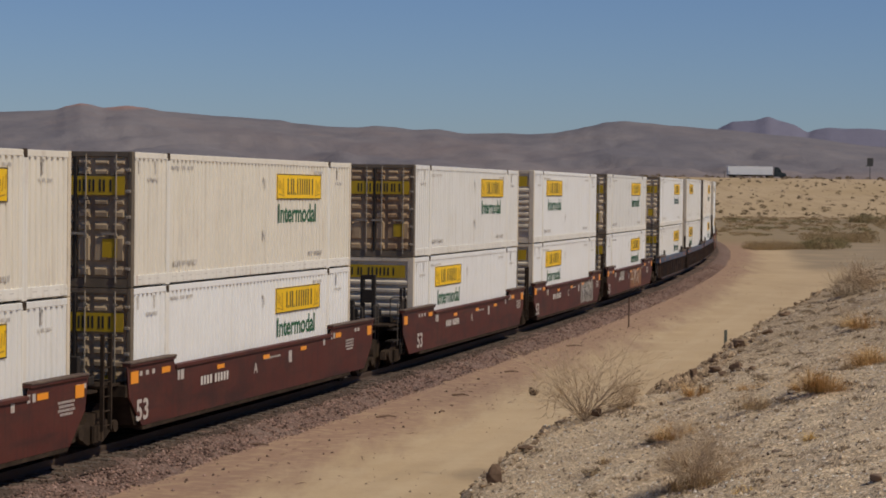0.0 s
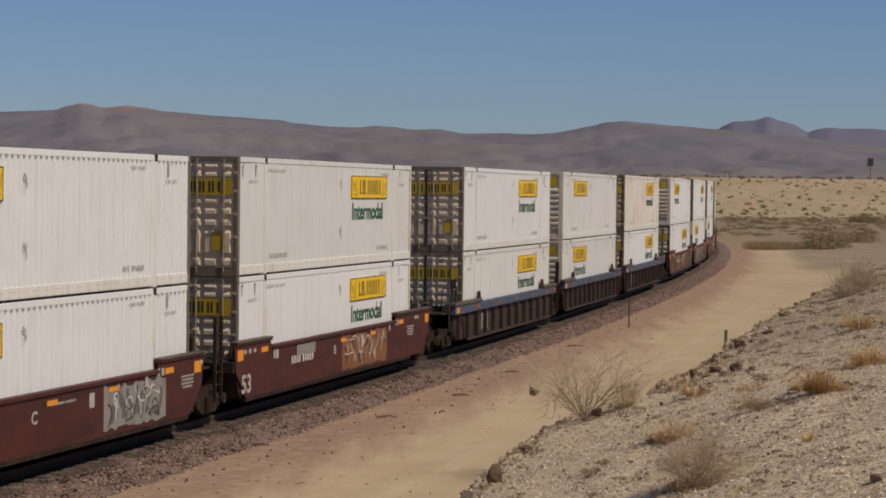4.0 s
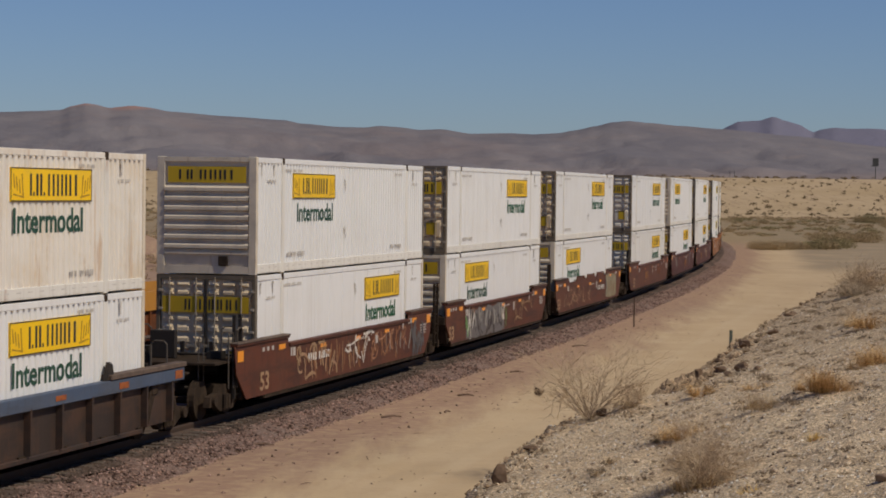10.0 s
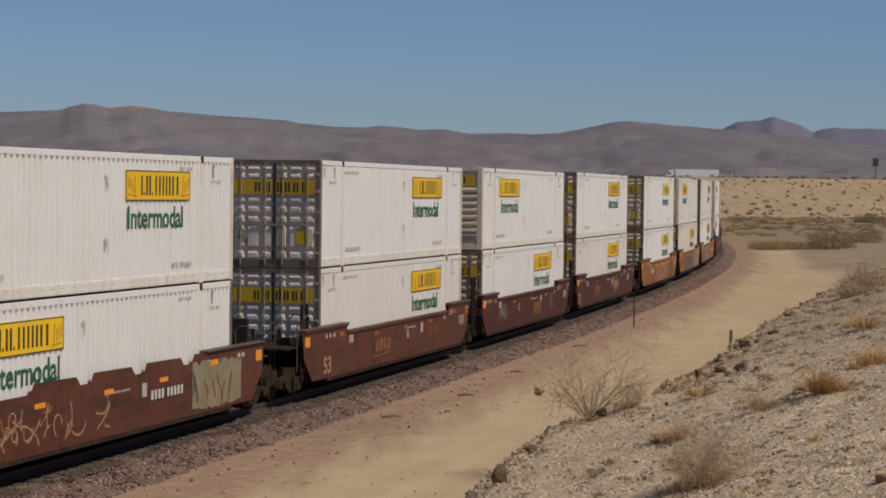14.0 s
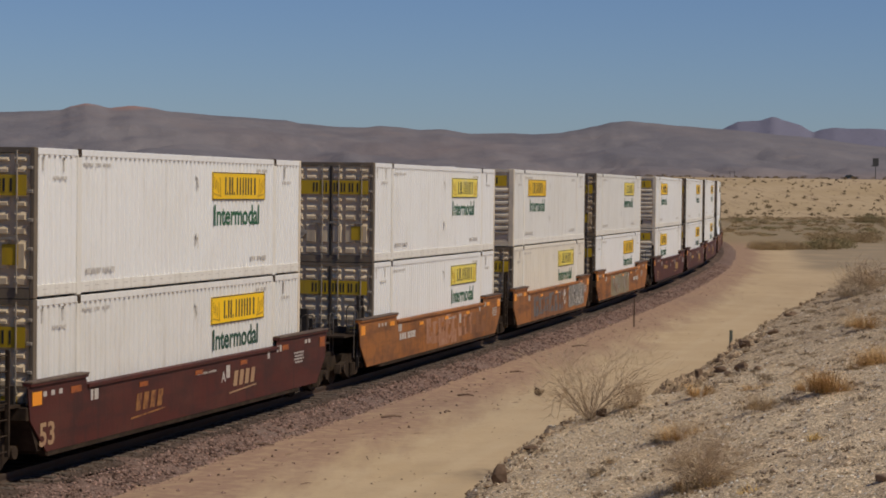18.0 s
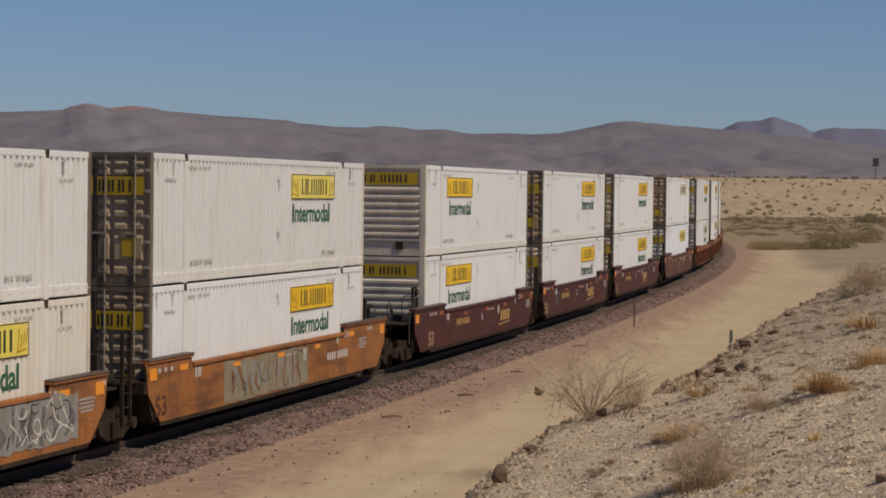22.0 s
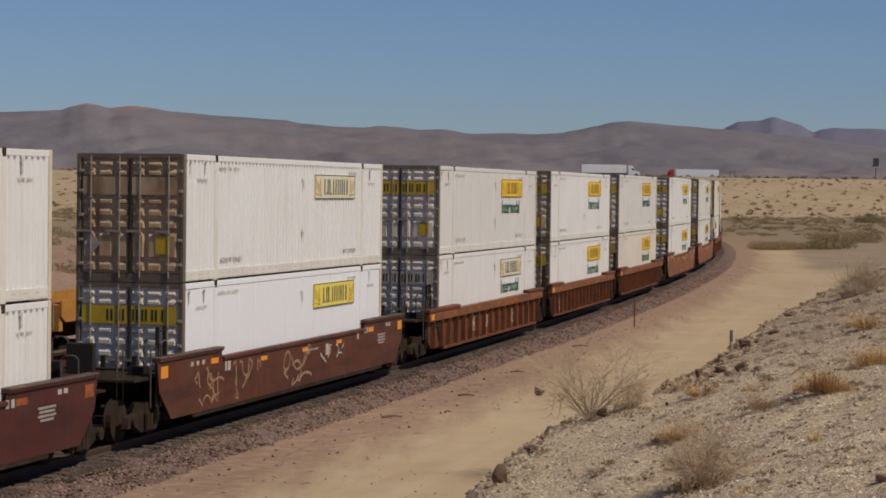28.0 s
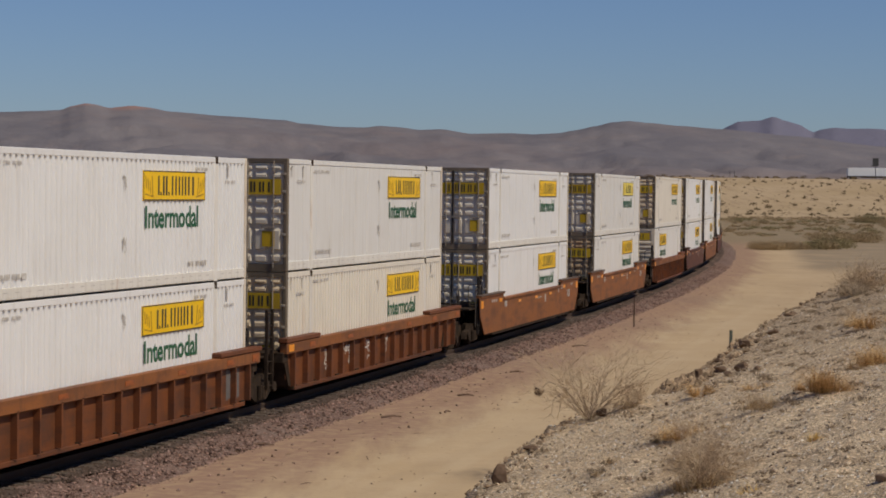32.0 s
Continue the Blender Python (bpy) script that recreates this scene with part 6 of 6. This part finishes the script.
def brush_tuft(x, y, width, height, count, mat, seed, label, name="brush_tuft"):
    """A clump of thin curved blades."""
    rnd = random.Random(seed)
    verts, faces = [], []
    cores = []
    for _ in range(9):
        a, rr = rnd.uniform(0, 6.283), width * 0.46 * math.sqrt(rnd.random())
        cores.append((rr * math.cos(a), rr * math.sin(a), rnd.uniform(0.55, 1.0) * (1 - 2.6 * (rr / width) ** 2)))
    for _ in range(int(count * 1.3)):
        cx, cy, tall = rnd.choice(cores)
        bx, by = cx + rnd.gauss(0, width * 0.07), cy + rnd.gauss(0, width * 0.07)
        b = math.atan2(by, bx) + rnd.gauss(0, 1.1)
        lean = abs(rnd.gauss(0, 0.95)) * height
        h = height * tall * rnd.uniform(0.25, 1.05)
        bow, w = rnd.uniform(-0.4, 0.8), rnd.uniform(0.0012, 0.0036) * max(1.0, y / 42)
        px, py = -math.sin(b) * w, math.cos(b) * w
        o = len(verts)
        for t, k in ((0.0, 1.0), (0.5, 0.8), (1.0, 0.15)):
            x1, y1, z1 = bx + math.cos(b) * lean * t * t, by + math.sin(b) * lean * t * t, h * (t + bow * t * (1 - t)) - 0.02
            verts += [(x1 - px * k, y1 - py * k, z1), (x1 + px * k, y1 + py * k, z1)]
        faces += [(o, o + 1, o + 3, o + 2), (o + 2, o + 3, o + 5, o + 4)]
    me = bpy.data.meshes.new(name)
    me.from_pydata(verts, [], faces)
    me.materials.append(mat)
    ob = tagged(new(name, me), label, "shrub", "tufts on the bank")
    ob.matrix_basis = Matrix.Translation((x, y, ground_z(x, y)))
    return ob


def from_pq(p, q):
    return -p * CH + q * SH, p * SH + q * CH


# shrubs and tufts on the bank
dry_shrub(3.04, 45.78, 1.9, 1.55, 23, 21, "large leafless dry shrub on the brow of the bank", split=4,
          arches=(((-0.02, 0, 0), (-0.22, 0, 0.22), (-0.45, -0.02, 0.42), (-0.62, -0.02, 0.50), (-0.76, -0.03, 0.40), (-0.80, -0.03, 0.10)),
                  ((-0.50, 0, 0.45), (-0.60, 0.02, 0.40), (-0.63, 0.02, 0.15)), ((-0.2, 0, 0.2), (-0.5, 0.05, 0.6), (-0.85, 0.05, 0.75), (-1.0, 0.02, 0.62))))
dry_shrub(3.87, 45.62, 0.66, 1.4, 12, 22, "small leafless dry shrub beside the large one", split=4)
dry_shrub(3.37, 29.04, 0.86, 1.6, 44, 23, "dense tan leafless shrub on the stony bank", split=4)
dry_shrub(3.9, 36.22, 0.39, 1.0, 12, 24, "low bare shrub among rust-coloured brush", split=3)
dry_shrub(5.24, 36.94, 0.43, 1.3, 12, 25, "low brown bare shrub on the gravel", split=3)
dry_shrub(16.33, 87.17, 1.25, 1.4, 34, 26, "grey bare shrub high on the bank", split=4)
dry_shrub(12.24, 67.5, 0.54, 1.3, 14, 27, "grey-brown bare shrub on the bank", split=3)

def tuft(x, y, w, h, n, mat, words):
    brush_tuft(x, y, w, h, n, mat, int(x * 100 + y * 10), words)


tuft(3.89, 36.17, 0.73, 0.53, 620, RUSTGRASS, "rust-coloured dry brush tuft on the gravel")
tuft(3.58, 36.51, 0.41, 0.24, 240, GREYBRUSH, "grey dry brush tuft on the gravel")
tuft(6.28, 36.53, 0.90, 0.54, 900, RUSTGRASS, "rust-coloured dry brush tuft on the gravel")
tuft(6.22, 38.02, 0.50, 0.35, 300, RUSTGRASS, "rust-coloured dry brush tuft on the gravel")
tuft(7.72, 40.26, 0.87, 0.54, 800, RUSTGRASS, "rust-coloured dry brush tuft on the gravel")
tuft(7.32, 39.99, 0.43, 0.31, 260, TANGRASS, "tan dry brush tuft on the gravel")
tuft(5.22, 36.82, 0.79, 0.34, 420, TANGRASS, "tan dry brush tuft on the gravel")
tuft(5.15, 44.63, 0.57, 0.50, 360, RUSTGRASS, "rust-coloured brush tuft on the bank's brow")
tuft(5.76, 40.99, 0.63, 0.31, 260, RUSTGRASS, "rust-coloured brush tuft on the bank")
tuft(11.45, 59.84, 1.29, 0.61, 560, RUSTGRASS, "wide rust-coloured dry brush tuft on the bank")
tuft(11.46, 62.31, 0.95, 0.48, 360, TANGRASS, "tan brush tuft on the bank")
tuft(15.99, 85.34, 2.09, 0.96, 520, GREYBRUSH, "grey dry brush tuft high on the bank")
tuft(18.13, 93.53, 1.43, 0.72, 360, TANGRASS, "tan dry brush tuft high on the bank")
tuft(5.05, 30.43, 0.23, 0.20, 160, YELLOWGRASS, "small straw-yellow grass tuft on gravel")
tuft(3.67, 26.38, 0.30, 0.18, 170, YELLOWGRASS, "small straw-yellow grass tuft on gravel")
tuft(3.34, 28.97, 0.81, 0.44, 620, TANGRASS, "tan dry brush under a bare shrub")
tuft(3.03, 28.91, 0.51, 0.25, 300, GREYBRUSH, "grey dry brush at a shrub's foot")
tuft(2.44, 34.28, 0.49, 0.17, 220, GREYBRUSH, "flat grey brush mat on the gravel")
tuft(2.67, 34.93, 0.39, 0.19, 200, TANGRASS, "flat tan brush mat on the gravel")
tuft(3.72, 45.71, 0.76, 0.53, 300, TANGRASS, "tan dry brush at the foot of a shrub")
tuft(5.67, 36.47, 0.41, 0.19, 200, GREYBRUSH, "grey dry brush tuft on the gravel")
tuft(4.54, 35.43, 0.27, 0.13, 120, TANGRASS, "small tan tuft on the gravel")
tuft(1.86, 41.05, 0.31, 0.17, 120, GREYBRUSH, "small grey tuft near the brow")


rnd = random.Random(61)
for k in range(34):                          # low dead plants between the stones
    q = 27 + 55 * rnd.random() ** 1.2
    x, y = from_pq(rnd.uniform(-3.5, brow_at(q) - 0.5), q)
    if abs(math.atan2(x, y)) < 0.2:
        tuft(x, y, rnd.uniform(0.2, 0.6), rnd.uniform(0.07, 0.17), int(rnd.uniform(90, 200)), rnd.choice((GREYBRUSH, GREYBRUSH, TANGRASS)), "low dead brush lying flat on the gravel")


def boulder(x, y, sx, sy, sz, seed, label, mat=DARKSTONE, sink=0.2, name="rock"):
    """An angular stone: the hull of random points in an ellipsoid."""
    rnd = random.Random(seed)
    bm = bmesh.new()
    for _ in range(15):
        v = Vector((rnd.gauss(0, 1), rnd.gauss(0, 1), rnd.gauss(0, 1))).normalized() * rnd.uniform(0.7, 1.2)
        bm.verts.new((v.x * sx, v.y * sy, v.z * sz))
    got = bmesh.ops.convex_hull(bm, input=bm.verts[:])
    bmesh.ops.delete(bm, geom=[g for g in got["geom_interior"] if isinstance(g, bmesh.types.BMVert)], context="VERTS")
    bmesh.ops.bevel(bm, geom=bm.edges[:], offset=min(sx, sy, sz) * 0.06, segments=1, affect="EDGES")
    me = bpy.data.meshes.new(name)
    bm.to_mesh(me)
    bm.free()
    me.materials.append(mat)
    ob = tagged(new(name, me), label, "rock", "rocks on the bank")
    ob.matrix_basis = Matrix.Translation((x, y, ground_z(x, y) + sz * (1 - 2 * sink))) @ pose(0, 0, 0, 0, 0, rnd.uniform(0, 360))


# brown of real stones; its dark also paints the ledge's undercut shadows
BROWNROCK_SHADE = material("brown_rock_and_undercut_shade", (0.135, 0.085, 0.054), 0.9, spots=((5.0, 0.45, 0.7, (0.26, 0.18, 0.12), 0.7),), bump=0.02, bump_scale=9)
DARKROCK = material("dark_brown_rock", (0.075, 0.044, 0.026), 0.9, spots=((5.0, 0.45, 0.7, (0.12, 0.078, 0.05), 0.6),), bump=0.02, bump_scale=9)
CRUST = material("caked_soil_crust", (0.35, 0.26, 0.165), 0.95, spots=((6.0, 0.45, 0.65, (0.27, 0.195, 0.13), 0.8), (18.0, 0.5, 0.65, (0.42, 0.35, 0.27), 0.6)), bump=0.03, bump_scale=12)
boulder(2.79, 64.48, 0.20, 0.117, 0.150, 31, "dark brown angular rock on the dirt road", DARKROCK)
boulder(3.22, 45.35, 0.13, 0.11, 0.14, 32, "rounded dark brown rock under a dry shrub", DARKROCK, 0.05)
boulder(4.75, 24.14, 0.112, 0.090, 0.087, 33, "dark stone lying on the gravel", DARKSTONE)
boulder(4.5, 44.84, 0.057, 0.045, 0.057, 34, "small brown stone on the bank", BROWNROCK_SHADE)
boulder(4.59, 30.12, 0.100, 0.080, 0.031, 35, "flat dark stone lying on the gravel", DARKSTONE)
boulder(4.14, 28.03, 0.043, 0.034, 0.029, 36, "small dark stone lying on the gravel", DARKSTONE)
boulder(3.09, 29.43, 0.120, 0.096, 0.067, 37, "dark stone beside a dry shrub", DARKSTONE)
# dark lumps here paint the shadowed hollows of the broken face
boulder(7.54, 56.0, 0.142, 0.114, 0.085, 60, "dark brown lump for a shadowed hollow in the crumbling face", BROWNROCK_SHADE)
boulder(7.55, 53.67, 0.109, 0.087, 0.068, 61, "dark brown lump for a shadowed hollow in the crumbling face", BROWNROCK_SHADE)
boulder(8.74, 65.44, 0.116, 0.093, 0.100, 62, "dark brown lump for a shadowed hollow in the crumbling face", BROWNROCK_SHADE)
boulder(10.38, 69.86, 0.177, 0.142, 0.089, 63, "dark brown lump for a shadowed hollow in the crumbling face", BROWNROCK_SHADE)
boulder(5.34, 45.3, 0.115, 0.092, 0.103, 64, "dark brown lump for a shadowed hollow in the crumbling face", BROWNROCK_SHADE)
boulder(6.89, 54.15, 0.110, 0.088, 0.096, 65, "dark brown lump for a shadowed hollow in the crumbling face", BROWNROCK_SHADE)
boulder(13.26, 85.07, 0.216, 0.173, 0.108, 66, "dark brown lump for a shadowed hollow in the crumbling face", BROWNROCK_SHADE)
rnd = random.Random(9)
for k in range(46):                          # brown crumbs below the broken edge
    q = rnd.uniform(47, 68)
    x, y = from_pq(brow_at(q) - 1.7 * rnd.random() ** 1.5 + 0.1, q)
    w = rnd.uniform(0.035, 0.10)
    boulder(x, y, w * rnd.uniform(0.8, 1.5), w, w * rnd.uniform(0.5, 1.0), 240 + k, "small brown crumb of caked soil near the broken edge", BROWNROCK_SHADE if k % 3 else CRUST, rnd.uniform(0.3, 0.45), "soil_lump")
rnd = random.Random(6)


def on_ledge(rnd):
    q = rnd.choice((rnd.uniform(53, 58), rnd.uniform(53, 71)))
    x, y = from_pq(brow_at(q) - 1.1 * rnd.random() ** 1.4 + 0.25, q)
    return x, y, ground_z(x, y) + 0.02


stone_field("ledge_clods", 900, on_ledge, lambda r: 0.03 + 0.15 * r.random() ** 2.5, CLOD, 12, "crumbled caked soil clods on the eroded ledge")
# dark clods and lumps paint the shaded gaps and undercuts of the ledge
stone_field("ledge_dark_clods", 170, on_ledge, lambda r: 0.03 + 0.13 * r.random() ** 2, BROWNROCK_SHADE, 13, "dark brown clods for shaded gaps in the eroded ledge")
for k, (x, y, sx, sy, sz) in enumerate(((7.33, 55.2, 0.26, 0.12, 0.13), (7.02, 56.6, 0.2, 0.1, 0.11), (6.35, 55.6, 0.15, 0.1, 0.24), (8.87, 65.9, 0.2, 0.14, 0.19),
                                        (10.25, 69.7, 0.24, 0.14, 0.12), (12.82, 82.7, 0.40, 0.14, 0.10), (1.72, 41.5, 0.24, 0.10, 0.07))):
    boulder(x, y, sx, sy, sz, 400 + k, "dark brown lump for the undercut shade of the crumbling ledge", BROWNROCK_SHADE, 0.25, "soil_lump")
rnd = random.Random(5)
for k in range(13):
    q = 58 + 50 * (k / 13.0) ** 1.1 + rnd.uniform(-0.8, 0.8)
    x, y = from_pq(brow_at(q) + rnd.uniform(-0.30, 0.12), q)
    w = rnd.uniform(0.05, 0.12) + 0.0008 * q
    boulder(x, y, w * rnd.uniform(0.8, 1.7), w * 0.8, w * rnd.uniform(0.5, 1.0), 40 + k, "undercut lump of caked soil on the brow", CRUST, rnd.uniform(0.35, 0.48), "soil_lump")
boulder(0.97, 36.35, 0.15, 0.12, 0.27, 108, "dark upright lump of soil at the brow", BROWNROCK_SHADE, 0.3, "soil_lump")


def leaf_clumps(name, spots, mat, leaves, label, seed, leaf=0.1, category="scrub"):
    """Low bushes, each a cloud of small leaf triangles, in one object. spots: (x, y, radius, height)."""
    rnd = random.Random(seed)
    verts, faces = [], []
    for x, y, r, h in spots:
        z = ground_z(x, y)
        lobes = [(rnd.uniform(-0.6, 0.6) * r, rnd.uniform(-0.4, 0.4) * r, rnd.uniform(0.45, 0.75)) for _ in range(4)]
        for _ in range(leaves):
            lx, ly, lr = lobes[rnd.randrange(4)]
            a, el, d = rnd.uniform(0, 6.283), math.asin(rnd.random()), rnd.random() ** 0.2
            out = Vector((math.cos(a) * math.cos(el), math.sin(a) * math.cos(el), math.sin(el)))
            c = Vector((x + lx, y + ly, z)) + Vector((out.x * r, out.y * r, out.z * h * 1.3)) * lr * d
            d = (out * 0.5 + Vector((rnd.uniform(-0.6, 0.6), rnd.uniform(-0.6, 0.6), rnd.uniform(0.1, 1.0)))).normalized()
            u = Vector((rnd.uniform(-1, 1), rnd.uniform(-1, 1), rnd.uniform(-0.4, 0.4))).normalized()
            s = r * leaf * rnd.uniform(0.6, 1.3)
            o = len(verts)
            verts += [c - u * s * 0.55, c + u * s * 0.55, c + d * s * 1.5]
            faces.append((o, o + 1, o + 2))
    me = bpy.data.meshes.new(name)
    me.from_pydata(verts, [], faces)
    me.materials.append(mat)
    return tagged(new(name, me), label, category, kind="stuff")


rnd = random.Random(77)
belt, rise_spots, roadside, mats, green = [], [], [], [], []
while len(belt) + len(green) < 1250:         # scrub on the flat before the rise
    y = rnd.uniform(285, 470)
    x = rnd.uniform(-0.22, 0.235) * y
    v = fbm(x, y, 45, 3, 15.0)
    if 0.3 * v + smooth(300, 420, y) * 0.5 + rnd.random() * 0.6 > 0.45:
        r = rnd.uniform(0.5, 1.5)
        (green if v > 0.12 and rnd.random() < 0.6 else belt).append((x, y, r, r * rnd.uniform(0.25, 0.55)))
for cx, cy, wx, wy, n, r0, r1, leafy in ((32.3, 223.0, 1.5, 2.2, 34, 0.4, 0.8, 0), (35.0, 226.5, 2.0, 2.6, 30, 0.4, 0.8, 0), (38.0, 229.0, 1.7, 3.0, 34, 0.5, 1.1, 1), (40.3, 234.0, 1.4, 3.0, 24, 0.5, 1.0, 1),
                                         (46.5, 262.0, 2.6, 5.0, 36, 0.6, 1.1, 0), (51.0, 272.0, 1.6, 4.0, 14, 0.6, 1.1, 1), (79.0, 414.0, 3.5, 5.0, 22, 0.9, 1.6, 1)):
    for _ in range(n):                       # low thickets between the dirt tracks
        x, y, r = cx + rnd.gauss(0, wx * 0.6), cy + rnd.gauss(0, wy * 0.6), 1.25 * rnd.uniform(r0, r1)
        (green if leafy and rnd.random() < 0.7 else mats).append((x, y, r, r * rnd.uniform(0.7, 1.2)))
for _ in range(150):                         # scrub beyond the siding
    y = rnd.uniform(130, 300)
    x, r = rnd.uniform(-0.22, -0.09) * y, rnd.uniform(0.4, 1.4)
    (green if rnd.random() < 0.35 else mats).append((x, y, r, r * rnd.uniform(0.5, 0.9)))
while len(rise_spots) < 1700:                # bushes dotted over the sandy rise
    y = 470 + 325 * rnd.random()
    x = rnd.uniform(-0.215, 0.215) * y
    r = 0.20 + 0.80 * rnd.random() ** 3.0
    rise_spots.append((x, y, r, r * 0.85))
while len(roadside) < 150:                   # bushes along the highway
    x = rnd.uniform(-175, 175)
    r = rnd.uniform(0.4, 1.5)
    roadside.append((x, ROAD_Y - 9 + rnd.uniform(-5, 1), r, r * 0.7))
leaf_clumps("scrub_belt", belt, SCRUB, 190, "tan and brown desert scrub on the flat below the rise", 1, 0.085)
leaf_clumps("scrub_thicket", mats, SCRUB, 480, "low brown thicket between the dirt tracks", 2, 0.065)
leaf_clumps("green_scrub", green, OLIVESCRUB, 260, "olive-green desert bushes among the dry scrub", 6, 0.075)
leaf_clumps("rise_bushes", rise_spots, DARKSCRUB, 44, "dark bushes dotted over the sandy rise", 3, 0.26)
leaf_clumps("roadside_bushes", roadside, DARKSCRUB, 40, "dark low bushes along the highway", 4, 0.24)
low = []
while len(low) < 420:                        # dead grass mats on the bank
    q = 26 + 100 * rnd.random()
    p = rnd.uniform(-6.0, brow_at(min(q, 130)) - 0.1)
    x, y = from_pq(p, q)
    if abs(math.atan2(x, y)) < 0.21:
        r = rnd.uniform(0.05, 0.10) + 0.0028 * q * rnd.random()
        low.append((x, y, r, r * rnd.uniform(0.25, 0.6)))
leaf_clumps("dead_grass_mats", low, GREYBRUSH, 60, "flat mats of dead grey-brown grass on the bank", 5, 0.16, "dry grass")
# scraps of wood and wire beside the ballast
WOOD = material("grey_driftwood", (0.16, 0.10, 0.07), 0.9, spots=((10.0, 0.4, 0.7, (0.24, 0.17, 0.12), 0.6),))
rnd = random.Random(44)
verts, faces = [], []
for _ in range(230):                         # splinters and twigs
    s0, off = 47 + 75 * rnd.random() ** 1.3, -3.7 - 2.4 * rnd.random() ** 1.6
    x, y, z, h = on_track(s0, off)
    z, a, n, w = ground_z(x, y) + 0.03, math.pi / 2 - h + rnd.gauss(0, 0.5), 0.04 + 0.14 * rnd.random() ** 2, rnd.uniform(0.006, 0.016)
    u, v = Vector((math.cos(a), math.sin(a), rnd.uniform(-0.08, 0.08))) * n, Vector((-math.sin(a), math.cos(a), 0)) * w
    o, c = len(verts), Vector((x, y, z))
    verts += [c - u - v, c - u + v, c + u + v * 0.5, c + u - v * 0.5, c + Vector((0, 0, w * 1.6))]
    faces += [(o, o + 1, o + 4), (o + 1, o + 2, o + 4), (o + 2, o + 3, o + 4), (o + 3, o, o + 4)]
me = bpy.data.meshes.new("splinters")
me.from_pydata(verts, [], faces)
me.materials.append(WOOD)
tagged(new("splinters", me), "dark splinters and dry twigs strewn beside the ballast", "debris", kind="stuff")
for k, (p, q, a, n) in enumerate(((16.2, 55.5, 20, 0.55), (15.9, 62.0, -15, 0.5), (16.4, 70.5, 8, 0.45), (17.4, 52.0, 30, 0.4), (15.2, 57.3, 60, 0.25), (16.9, 83.0, 10, 0.6), (17.2, 48.5, 5, 0.5))):
    x, y = from_pq(p, q)
    ob = new("wood_scrap", mesh_of(("wood_scrap", n), lambda b: (rod(b, (-n / 2, 0, 0), (n * 0.1, 0.02, 0.03), 0.03, 0.025, 5), rod(b, (n * 0.1, 0.02, 0.03), (n / 2, -0.03, 0.0), 0.025, 0.012, 5)), WOOD))
    tagged(ob, "weathered splinter of wood beside the ballast", "wood", "scraps beside the track")
    ob.matrix_basis = Matrix.Translation((x, y, ground_z(x, y) + 0.025)) @ pose(0, 0, 0, 0, 0, a)
# ---------- keyed motion ----------


def motions():
    times = [0.0, 0.5] + [float(t) for t in range(1, 33)]
    for thing, s, lift, turn in ROLLING:
        walk(thing, [(t, car_pose(s - run(t), lift) @ turn) for t in times])
    for thing, x0, speed, y, z, turn in TRAFFIC:
        walk(thing, [(t, Matrix.Translation((x0 + speed * t, y, z)) @ turn) for t in (0.0, 8.0, 16.0, 24.0, 32.0)])


motions()
